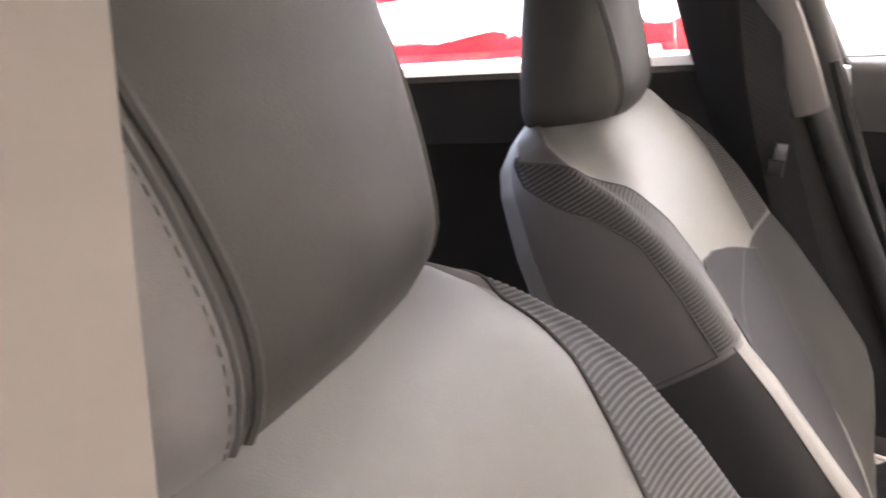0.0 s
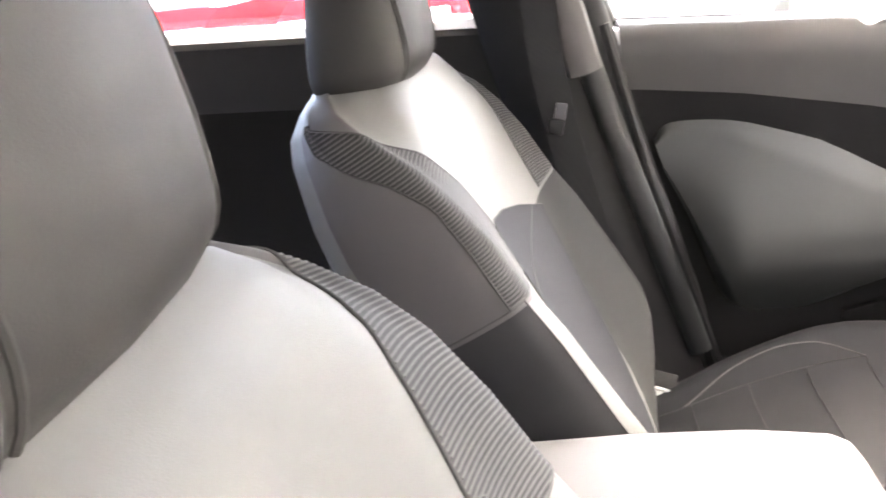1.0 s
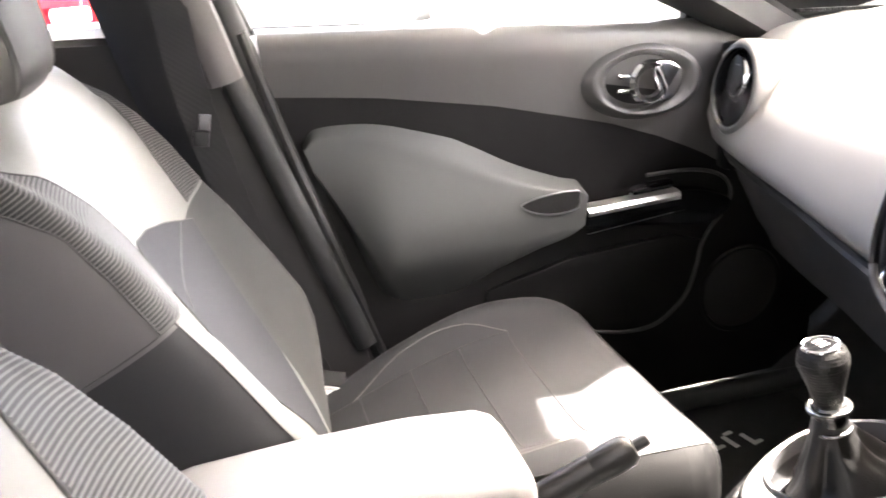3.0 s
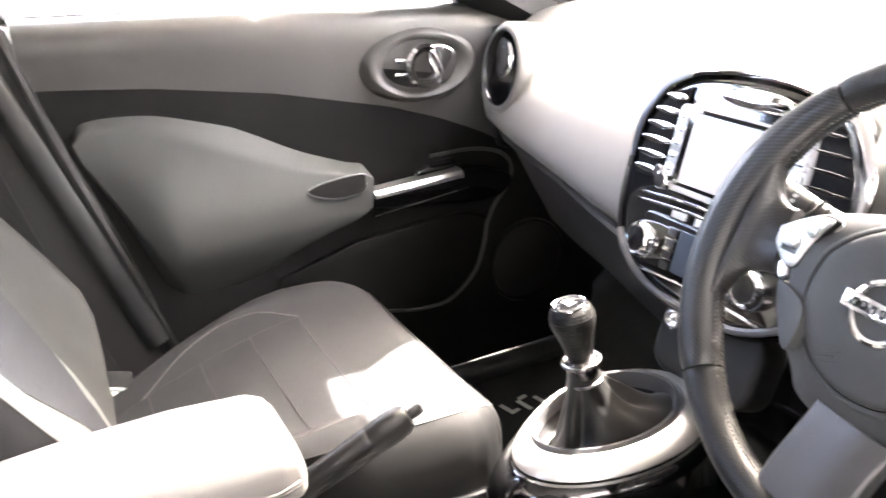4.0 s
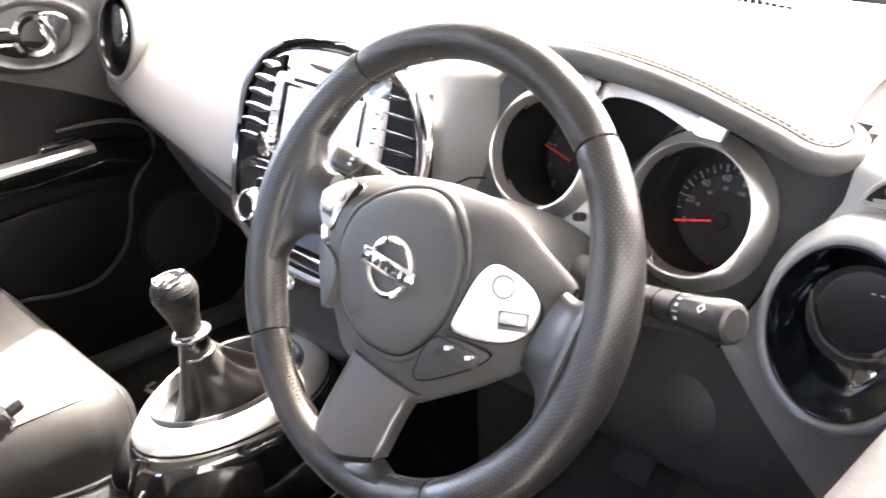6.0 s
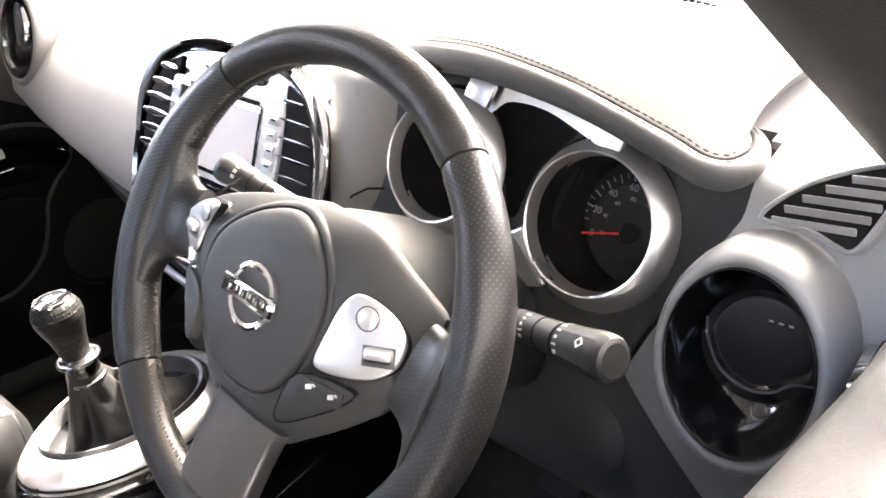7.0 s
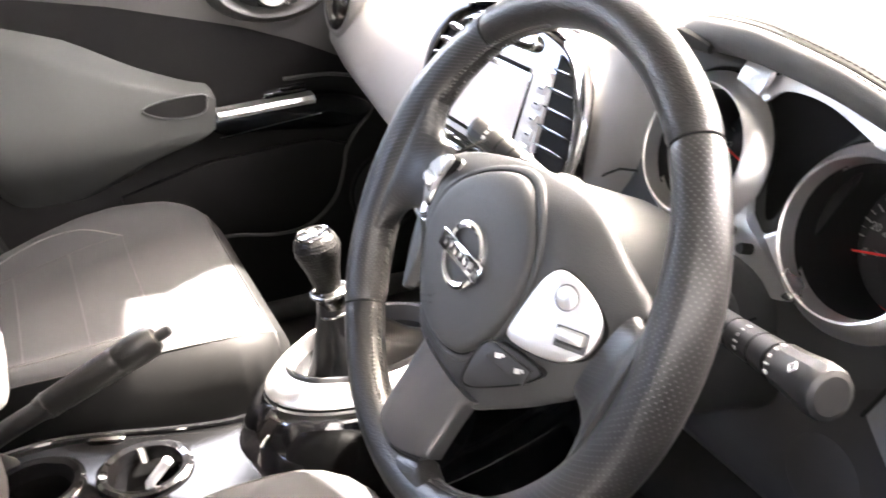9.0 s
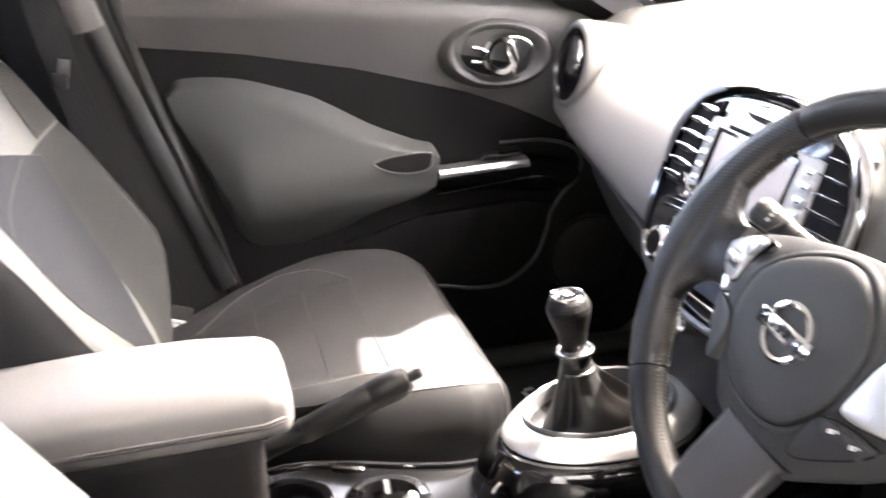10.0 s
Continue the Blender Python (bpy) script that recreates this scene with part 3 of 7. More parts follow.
    part("window_frame", tube([P(*p) for p in spline([(0.735, -0.485, 0.755), (0.68, -0.56, 0.95), (0.60, -0.60, 1.09), (0.58, -0.35, 1.13), (0.59, -0.12, 1.09), (0.66, 0.10, 0.93), (0.735, 0.32, 0.73)], 6)], 0.018, 8), RUBBER, d, "black window frame")
    part("mirror_sail", plate([(0.24, 0.70), (0.44, 0.685), (0.44, 0.70), (0.27, 0.80)], frame_at((sx * 0.72, 0, 0), (0, 1, 0), (0, 0, 1)), 0.02), PILLAR, d, "black mirror corner")
    if with_glass:
        grid = [[P(0.742 - 0.14 * s * s - 0.02 * s, y, belt_z(y) + s * 0.36 * (1 - 0.75 * smoothstep(-0.1, 0.4, y))) for s in np.linspace(0, 1, 6)] for y in np.linspace(-0.53, 0.33, 14)]
        g = part("window_glass", shell(grid, 0.003), GLASS, d, "clear side window")
        g.visible_shadow = False
    return d


door(-1, True)
door(1, False)


def rear_door():
    d = thing("rear_door", (-0.70, -1.0, 0.0), "closed rear passenger door with black trim", "car door")
    grid = []
    for y in np.linspace(-1.65, -0.6, 14):
        t = belt_z(y)
        grid.append([Vector((-x, y, z)) for x, z in ((0.745, t), (0.70, t + 0.006), (0.685, t - 0.008), (0.682, t - 0.05), (0.672, t - 0.10), (0.69, t - 0.13), (0.69, 0.45), (0.67, 0.4), (0.672, 0.2), (0.68, 0.0))])
    part("door_card", shell(grid, 0.006), REAR_CARD, d, "black moulded rear door card")
    grid = [[Vector((-x, y, belt_z(y) + h)) for x, h in ((0.75, 0.005), (0.722, 0.017), (0.70, 0.012), (0.692, 0.0))] for y in np.linspace(-1.65, -0.62, 10)]
    part("belt_trim", shell(grid, 0.004), WHITE_PAINT, d, "pale sunlit window ledge")
    part("window_frame", tube([Vector(p) for p in spline([(-0.735, -0.66, 0.77), (-0.66, -0.70, 0.98), (-0.58, -0.74, 1.1), (-0.57, -1.2, 1.1), (-0.62, -1.5, 0.98), (-0.73, -1.6, 0.8)], 5)], 0.018, 8), RUBBER, d, "black window frame")
    grid = [[Vector((-0.742 + 0.16 * s * s, y, belt_z(y) + s * 0.34)) for s in np.linspace(0, 1, 5)] for y in np.linspace(-1.6, -0.7, 8)]
    g = part("window_glass", shell(grid, 0.003), GLASS, d, "clear side window")
    g.visible_shadow = False


rear_door()
# closing walls round the cabin; the unseen rear ones are added to block light
for nm, a, b in (("wall_front", (-0.76, 0.93, -0.06), (0.78, 0.96, 0.71)), ("wall_kick_left", (-0.74, 0.42, 0.0), (-0.70, 0.94, 0.69)), ("wall_kick_right", (0.72, 0.46, 0.0), (0.76, 0.94, 0.69)), ("rear_light_block", (-0.72, -1.74, 0.0), (0.74, -1.70, 0.95)), ("rear_right_light_block", (0.70, -1.7, 0.0), (0.76, -0.86, 1.14))):
    solo(part(nm, box(a, b, 0.01), DOOR_MID), "plain dark panel added to close the cabin and keep light out", "trim panel", kind="structure")
bench = thing("rear_bench", (0, -1.35, 0.0), "dark cloth rear bench seat", "bench seat")
part("cushion", box((-0.64, -1.45, 0.12), (0.62, -1.02, 0.36), 0.06, segs=4), SEAT_DARK, bench)
part("backrest", loft([[Vector((x, -1.42 - 0.28 * (z - 0.3) + dy, z)) for x, dy in ((-0.64, 0), (0.62, 0), (0.62, -0.1), (-0.64, -0.1))] for z in (0.3, 0.5, 0.7, 0.82)]), SEAT_DARK, bench)


# ---- steering wheel ----
WC = Vector((0.349, 0.0, 0.619))
TILT = radians(25)
WU, WNV = Vector((0, math.sin(TILT), math.cos(TILT))), Vector((0, -math.cos(TILT), math.sin(TILT)))
MW = frame_at(WC, (1, 0, 0), WU)


TURN = radians(6.4)                                     # the wheel stands turned a little to the left-hand lock


def wheel_mirror(p):
    """The point across the turned wheel's own middle line."""
    c, k = math.cos(2 * TURN), math.sin(2 * TURN)
    return (-p[0] * c + p[1] * k, p[0] * k + p[1] * c)


HUB_RIGHT = [(0.020, 0.067), (0.060, 0.0635), (0.095, 0.046), (0.1255, 0.027), (0.1195, 0.004), (0.1065, -0.035), (0.092, -0.050), (0.075, -0.064), (0.051, -0.081), (0.030, -0.094)]
HUB_LEFT = [wheel_mirror(p) for p in HUB_RIGHT[:4:-1]] + [(-0.118, 0.018), (-0.1185, 0.034), (-0.100, 0.0435), (-0.075, 0.052), (-0.045, 0.0595), (-0.015, 0.0645)]
HUB_EDGE = spline([(*p, 0) for p in HUB_RIGHT + [(0.0, -0.098)] + HUB_LEFT], 5, True)
HUB_REACH = sorted((math.atan2(p.y, p.x), math.hypot(p.x, p.y)) for p in HUB_EDGE)


def hub_height(u, v):
    """How far the domed hub stands out of the rim's plane."""
    reach = float(np.interp(math.atan2(v, u), [a for a, r in HUB_REACH], [r for a, r in HUB_REACH], period=2 * math.pi))
    s = math.hypot(u, v) / reach
    return 0.0155 - 1.5 * max(0.0, abs(u) - 0.05) ** 2 - 0.0195 * max(0.0, (s - 0.5) / 0.5) ** 2.2


def steering_wheel():
    w = thing("steering_wheel", WC, "black leather steering wheel with perforated grips and satin inserts", "steering wheel")
    R, CU = 0.1685, -0.004

    def thick(a):
        # grips swell beside the spokes, the top stays slim
        d = abs((a - 84 + 180) % 360 - 180)
        return 0.0148 + 0.0022 * smoothstep(48, 75, d) * smoothstep(150, 118, d)

    def rim_point(a, g, grow=0.0):
        ca, sa, r = math.cos(radians(a)), math.sin(radians(a)), thick(a) + grow
        oval_in = 1.0 + 0.16 * max(0.0, -math.cos(g)) * smoothstep(40, 70, abs((a - 84 + 180) % 360 - 180)) * smoothstep(160, 125, abs((a - 84 + 180) % 360 - 180))
        return MW @ Vector((CU + (R + r * math.cos(g) * oval_in) * ca, (R + r * math.cos(g) * oval_in) * sa, r * 1.06 * math.sin(g)))

    def grip(a0, a1, n):
        rings = []
        for i, a in enumerate(np.linspace(a0, a1, n)):
            end = min(i, n - 1 - i)
            rings.append([rim_point(a, 2 * math.pi * k / 24, -0.0011 * (0 if end else 1)) for k in range(24)])
        return wrapped(loft(rings), rings)

    part("rim_top", grip(45.3, 127.7, 44), LEATHER, w, "smooth black leather rim top")
    part("rim_right", grip(-61.7, 44.7, 54), PERFORATED, w, "perforated black leather grip", clean=False)
    part("rim_left", grip(128.3, 217.7, 48), PERFORATED, w, "perforated black leather grip", clean=False)
    part("rim_bottom", grip(218.3, 297.7, 44), LEATHER, w, "smooth black leather rim bottom")
    for a in (45, 128, 218, -62):
        part("rim_seam", tube([rim_point(a, 2 * math.pi * k / 24, -0.0012) for k in range(24)], 0.0010, 6, True), DARK_GAP, w)
    # laced seam along the inside of the rim: paired threads, standing a little proud
    for tilt in (0.22, -0.22):
        bm = bmesh.new()
        for a in np.arange(104, 300, 1.35):
            if 150 < a < 186:
                continue
            p, q = rim_point(a, math.pi - 0.02 - 0.16 * math.copysign(1, tilt), 0.0002), rim_point(a + 0.8, math.pi + 0.02 + 0.16 * -math.copysign(1, tilt) * 2.2, 0.0002)
            tube([p, p.lerp(q, 0.5) + (p - WC).normalized() * -0.0007, q], 0.0008, 5, bm=bm)
        tagged(part("stitching", bm, THREAD, w, "black laced stitching inside the rim", clean=False), kind="stuff")

    # domed hub
    rings = []
    for s, drop in ((0.60, 0.060), (0.80, 0.040), (0.95, 0.017), (0.99, 0.007), (1.0, 0.0025), (0.994, 0.0), (0.97, 0.0), (0.94, 0.0), (0.90, 0.0), (0.85, 0.0), (0.79, 0.0), (0.72, 0.0), (0.64, 0.0), (0.54, 0.0), (0.4, 0.0), (0.2, 0.0), (0.06, 0.0)):
        rings.append([MW @ Vector((p.x * s, p.y * s, hub_height(p.x * min(s, 0.999), p.y * min(s, 0.999)) - drop)) for p in HUB_EDGE])
    part("hub", loft(rings), HUB, w, "dark grey moulded hub")
    # airbag cover in a rounded groove
    pad_o = spline([(-0.002, 0.057, 0), (0.027, 0.050, 0), (0.048, 0.030, 0), (0.055, 0.004, 0), (0.049, -0.027, 0), (0.032, -0.051, 0), (0.012, -0.062, 0), (-0.021, -0.061, 0), (-0.050, -0.043, 0), (-0.064, -0.012, 0), (-0.059, 0.021, 0), (-0.034, 0.046, 0)], 6, True)
    mid = Vector((-0.004, -0.002, 0))

    def conform(f, lift):
        ps = [mid + (p - mid) * f for p in pad_o]
        return [MW @ Vector((p.x, p.y, hub_height(p.x, p.y) + lift)) for p in ps]

    part("pad_gap", loft([conform(1.035, -0.004), conform(1.035, 0.0004), conform(0.95, 0.0004), conform(0.95, -0.004)], cap=False), DARK_GAP, w)
    part("pad_bead", loft([conform(1.115, -0.003), conform(1.105, 0.0010), conform(1.085, 0.0020), conform(1.06, 0.0022), conform(1.035, 0.0014), conform(1.02, -0.003)], cap=False), HUB, w, "rounded bead round the airbag cover")
    pad = part("airbag_cover", loft([conform(f, h) for f, h in ((1.012, -0.004), (1.012, 0.0005), (1.0, 0.0028), (0.975, 0.0042), (0.93, 0.0050), (0.8, 0.0058), (0.6, 0.0066), (0.35, 0.0072), (0.1, 0.0074))]), HUB, w, "grey oval airbag cover")
    Me = MW @ pose(-0.0035, -0.003, 0.0228, 0, 0, -5)
    emb = part("emblem", ring([(0.0195, -0.002), (0.0232, 0.0), (0.0226, 0.0026), (0.0204, 0.0036), (0.0182, 0.0026), (0.0176, -0.002)], Me, 44), CHROME, pad, "chrome ring badge")
    part("badge_bar", obox(Me @ pose(0, 0.0, 0.003), 0.055, 0.0125, 0.004, 0.0012), CHROME, emb, "chrome bar across the badge")
    for k in range(6):
        part("badge_mark", obox(Me @ pose(-0.0180 + 0.0072 * k, 0, 0.0052), 0.0046, 0.0062, 0.0007, 0.0002), DIAL, emb)
        part("badge_notch", obox(Me @ pose(-0.0180 + 0.0072 * k, 0.0008 if k % 2 else -0.0008, 0.0056), 0.0016, 0.0030, 0.0004), CHROME, emb)
    for k, (a, b, ln) in enumerate(((-0.030, -0.037, 0.010), (-0.026, -0.041, 0.013), (-0.029, -0.0445, 0.011), (-0.025, -0.0475, 0.009))):
        part("warning_mark", obox(MW @ pose(a, b, 0.0218, rz=22), ln, 0.0011, 0.0012), DIAL_RING, pad)
    part("cover_notch", obox(MW @ pose(0.040, -0.020, 0.0205, rz=-20), 0.006, 0.0010, 0.0010), DIAL_RING, pad)
    # satin button panels across the middle line
    panel = [(0.0765, 0.0262), (0.0895, 0.0258), (0.105, 0.019), (0.1135, 0.008), (0.112, -0.007), (0.1035, -0.0175), (0.091, -0.0235), (0.0715, -0.0265), (0.0615, -0.023), (0.064, -0.0045), (0.069, 0.0155)]
    lower = [(0.054, -0.033), (0.090, -0.031), (0.0862, -0.0415), (0.073, -0.053), (0.053, -0.066), (0.046, -0.061)]
    for s in (1, -1):
        def flip(p):
            return p if s > 0 else wheel_mirror(p)

        cu, cv = flip((0.088, 0.0))
        rz = 0.0 if s > 0 else -math.degrees(2 * TURN)
        M = MW @ pose(cu, cv, hub_height(cu, cv) + 0.0018, 0, 19 * s, 0)

        def on(p, lift, turn=0.0):
            q = flip(p)
            return M @ pose((q[0] - cu) / 0.9455, q[1] - cv, lift, 0, 0, turn + rz)

        shape = [flip(p) for p in panel] if s > 0 else [(-0.124, 0.022), (-0.111, 0.032), (-0.095, 0.0395), (-0.078, 0.044), (-0.066, 0.043), (-0.074, 0.032), (-0.083, 0.017), (-0.088, 0.004), (-0.098, 0.001), (-0.112, 0.009)]
        o = spline([((p[0] - cu) / 0.9455, p[1] - cv, 0) for p in shape], 5, True)
        pl = part("button_panel", plate([(p.x, p.y) for p in o], M @ pose(0, 0, 0.0012), 0.010, 0.0022), SILVER, w, "satin silver control panel")
        part("panel_gap", plate([(p.x * 1.03, p.y * 1.03) for p in o], M @ pose(0, 0, -0.0012), 0.006), DARK_GAP, w)
        part("rocker_gap", obox(on((0.100, -0.005), 0.0012, 12), 0.0215, 0.0125, 0.0012, 0.0005), SPOKE, pl)
        part("rocker", obox(on((0.100, -0.003), 0.0032, 12), 0.0185, 0.0075, 0.006, 0.0026), SILVER, pl, "raised satin button")
        part("rocker_mark", obox(on((0.100, -0.0078), 0.0020, 12), 0.016, 0.0022, 0.0016, 0.0006), DIAL, pl)
        part("round_button", ring([(0.0078, -0.001), (0.0078, 0.0007), (0.0070, 0.0007), (0.0070, -0.001)], on((0.0875, 0.0145), 0.0012), 28), SPOKE, pl, "thin groove round the set button")
        part("round_cap", lathe([(0.0068, -0.001), (0.0068, 0.0006), (0.006, 0.0011), (0.001, 0.0012)], on((0.0875, 0.0145), 0.0012), 24), SILVER, pl)
        o = spline([((flip(p)[0] - cu) / 0.9455, flip(p)[1] - cv, 0) for p in lower], 4, True)
        dk = part("lower_switch", plate([(p.x, p.y) for p in o], M @ pose(0, 0, 0.0004), 0.008, 0.001), DIAL_RING if s > 0 else HUB, w, "black lower switch panel")
        if s > 0:
            part("switch_outline", tube([M @ Vector((p.x, p.y, 0.0002)) for p in o], 0.0007, 5, True), DARK_GAP, dk)
            part("switch_key", obox(on((0.0715, -0.0385), 0.0012, -4), 0.031, 0.0105, 0.0028, 0.001), DIAL_RING, dk)
            for u in (0.064, 0.079):
                part("switch_mark", obox(on((u, -0.0380 - (u - 0.0715) * 0.08), 0.0027, 20), 0.0040, 0.0030, 0.0006, 0.0002), BUTTON, dk)
                part("switch_tick", obox(on((u + 0.003, -0.0362 - (u - 0.0715) * 0.08), 0.0027, -30), 0.0022, 0.0012, 0.0006), BUTTON, dk)
        else:
            for p, q in (((-0.099, -0.002), 0.014), ((-0.091, -0.016), 0.012), ((-0.083, -0.029), 0.012), ((-0.075, -0.041), 0.010)):
                part("switch_key", obox(MW @ pose(p[0], p[1], hub_height(*p) + 0.0015, 0, -14, -58), q, 0.009, 0.006, 0.002), SILVER, dk, "small satin toggle")
                part("key_gap", obox(MW @ pose(p[0] + 0.004, p[1] - 0.007, hub_height(*p) + 0.0008, 0, -14, -58), 0.0022, 0.010, 0.005), DIAL, dk)
        # leather side spoke with rounded webs into the rim
        rows = [((0.1235, 0.0245), (0.1075, -0.034)), ((0.131, 0.0225), (0.1185, -0.0385)), ((0.138, 0.0230), (0.1275, -0.0450)), ((0.1435, 0.0270), (0.1325, -0.0545)), ((0.1480, 0.0360), (0.1345, -0.066)), ((0.1525, 0.0480), (0.1345, -0.080)), ((0.157, 0.0560), (0.1355, -0.092))]
        rings = []
        for k, (p, q) in enumerate(rows):
            f = k / (len(rows) - 1)
            p, q = Vector((*flip(p), 0)), Vector((*flip(q), 0))
            if s < 0:
                p.y -= 0.008 * smoothstep(0.7, 0.2, f)
            c, hv = (p + q) / 2, (p - q) / 2
            n0, th = -0.0075 + 0.0085 * smoothstep(0, 0.8, f), 0.0095 + 0.003 * f
            ringp = []
            for a in (2 * math.pi * j / 22 for j in range(22)):
                ca, sa = math.copysign(abs(math.cos(a)) ** 0.75, math.cos(a)), math.copysign(abs(math.sin(a)) ** 0.8, math.sin(a))
                d = c + hv * ca
                ringp.append(MW @ Vector((d.x, d.y, n0 + th * sa)))
            rings.append(ringp)
        rings = rings if s > 0 else [q[::-1] for q in rings]
        part("side_spoke", wrapped(loft(rings), rings), PERFORATED, w, "perforated leather side spoke", clean=False)
        line = [flip(p) for p in ((0.1265, 0.028), (0.122, 0.008), (0.115, -0.014), (0.1075, -0.035))]
        part("spoke_slit", tube([MW @ Vector((u, v, hub_height(u, v) + 0.0005)) for u, v in line], 0.0015, 6), DARK_GAP, w)
    # lower spoke, flaring into the rim
    lefts = [(-0.031, -0.076), (-0.036, -0.092), (-0.0415, -0.110), (-0.047, -0.128), (-0.0505, -0.144), (-0.051, -0.157)]
    rights = [(0.040, -0.084), (0.0315, -0.092), (0.0265, -0.108), (0.0225, -0.124), (0.020, -0.135), (0.018, -0.143)]
    rings = []
    for k, (p, q) in enumerate(zip(lefts, rights)):
        p, q = Vector((*p, 0)), Vector((*q, 0))
        n0 = 0.0035 - 0.0005 * k
        ringp = []
        for a, h in ((0, -0.010), (0, 0.001), (0.02, 0.0045), (0.07, 0.0065), (0.2, 0.0075), (0.5, 0.0080), (0.68, 0.0078), (0.74, 0.0066), (0.93, 0.0042), (0.98, 0.0025), (1, -0.001), (1, -0.010)):
            d = p.lerp(q, a)
            ringp.append(MW @ Vector((d.x, d.y - 0.006 * (4 * a * (1 - a)) * (k / 5) ** 2, n0 + h)))
        rings.append(ringp)
    part("lower_spoke", loft(rings), SPOKE, w, "satin grey lower spoke", angle=50)
    part("spoke_edge", tube([MW @ Vector((-0.051 + 0.069 * f, -0.1575 + 0.0145 * f - 0.024 * f * (1 - f), 0.0085)) for f in np.linspace(0, 1, 12)], 0.0015, 6), DARK_GAP, w)
    # leather saddle between the lower spoke and the rim
    saddle = [((-0.064, -0.149), (-0.062, -0.166)), ((-0.050, -0.157), (-0.049, -0.172)), ((-0.030, -0.1605), (-0.029, -0.176)), ((-0.010, -0.156), (-0.008, -0.177)), ((0.008, -0.1475), (0.011, -0.176)), ((0.0185, -0.1425), (0.023, -0.174)), ((0.0235, -0.1455), (0.033, -0.170)), ((0.034, -0.1515), (0.045, -0.166))]
    rings = []
    for p, q in saddle:
        c, hv = (Vector((*p, 0)) + Vector((*q, 0))) / 2, (Vector((*p, 0)) - Vector((*q, 0))) / 2
        rings.append([MW @ Vector(((c + hv * math.cos(a)).x, (c + hv * math.cos(a)).y, 0.0005 + 0.0125 * math.copysign(abs(math.sin(a)) ** 0.8, math.sin(a)))) for a in (2 * math.pi * j / 18 for j in range(18))])
    part("lower_saddle", loft(rings), LEATHER, w, "leather web into the rim's foot")
    return w


steering_wheel()


def steering_column():
    c = thing("steering_column", (0.347, 0.12, 0.6), "dark grey steering column shroud with two stalks", "steering column")
    rings = []
    for y, hw, zt, zb in ((0.028, 0.062, 0.640, 0.545), (0.05, 0.078, 0.648, 0.52), (0.10, 0.086, 0.640, 0.49), (0.14, 0.082, 0.622, 0.47), (0.18, 0.076, 0.592, 0.46), (0.23, 0.07, 0.56, 0.44)):
        zc, hz = (zt + zb) / 2, (zt - zb) / 2
        rings.append([Vector((0.347 + hw * math.copysign(abs(math.cos(a)) ** 0.7, math.cos(a)), y, zc + hz * math.copysign(abs(math.sin(a)) ** 0.75, math.sin(a)))) for a in (2 * math.pi * k / 32 for k in range(32))])
    part("shroud", loft(rings), SHROUD, c, "two-piece moulded shroud")
    part("shroud_seam", tube([Vector((0.347 + s, y, 0.585)) for s, y in ((0.091, 0.06), (0.0945, 0.14))], 0.001, 5), DARK_GAP, c)

    def stalk(a, b, collar):
        a, b = Vector(a), Vector(b)
        t = (b - a).normalized()
        M = frame_at(a, t.orthogonal(), t.cross(t.orthogonal()))
        L = (b - a).length
        s = part("stalk", lathe([(0.009, -0.03), (0.0092, 0.0), (0.0098, L * 0.3), (0.0106, L * 0.62), (0.0107, L * 0.66)], M, 24), STALK, c, "black plastic stalk")
        part("stalk_end", lathe([(0.0112, L * 0.665), (0.0119, L * 0.685), (0.0124, L * 0.78), (0.0142, L * 0.92), (0.0140, L * 0.965), (0.0128, L * 0.99), (0.0100, L), (0.002, L * 1.001)], M @ pose(0, 0, 0, 0, 0, 20), 14, sx=1.0, sy=0.9), STALK, s, "turning end of the stalk", angle=24)
        part("stalk_collar", lathe([(0.02, -0.03), (0.0205, -0.005), (0.017, 0.006), (0.012, 0.012)], M, 24), SHROUD, s)
        for f, rr in ((0.30, 0.0099), (0.52, 0.0104), (0.655, 0.0108)):
            part("stalk_groove", ring([(rr + 0.0002, -0.0007), (rr + 0.0004, 0.0), (rr + 0.0002, 0.0007), (rr - 0.001, 0.0)], M @ pose(0, 0, L * f), 24, sx=1.0, sy=1.0 if f < 0.66 else 0.86), DARK_GAP, s)
        return s, M, L

    s, M, L = stalk((0.445, 0.095, 0.602), (0.572, 0.050, 0.640), True)
    toward = M.inverted().to_3x3() @ Vector((0.45, -0.6, 0.5))
    facing = math.atan2(toward.y, toward.x)
    for k, (u, n) in enumerate(((0.42, 5), (0.70, 5))):
        for j in range(n):
            a = facing + radians(-44 + 22 * j)
            rr = 0.0102 if k == 0 else 0.0118
            Q = M @ Matrix.Rotation(a, 4, "Z") @ pose(rr, 0, L * u)
            part("stalk_mark", obox(Q, 0.0008, 0.0010 if j % 2 else 0.0020, 0.0036 - 0.0010 * (j % 3)), BUTTON, s)
    Q = M @ Matrix.Rotation(facing - 0.1, 4, "Z") @ pose(0.0132, 0, L * 0.87)
    part("wiper_mark", ring([(0.0034, 0), (0.0034, 0.0006), (0.0026, 0.0006), (0.0026, 0)], Q @ pose(0, 0, 0, 0, 90, 0), 4), BUTTON, s)
    s, M, L = stalk((0.252, 0.11, 0.605), (0.150, 0.092, 0.634), True)
    toward = M.inverted().to_3x3() @ Vector((0.45, -0.6, 0.6))
    facing = math.atan2(toward.y, toward.x)
    for j in range(6):
        Q = M @ Matrix.Rotation(facing + radians(-24 + 24 * (j % 3)), 4, "Z") @ pose(0.0101 if j < 3 else 0.0124, 0, L * (0.4 if j < 3 else 0.8))
        part("stalk_mark", obox(Q, 0.0006, 0.003, 0.0035), BUTTON, s)
    return c


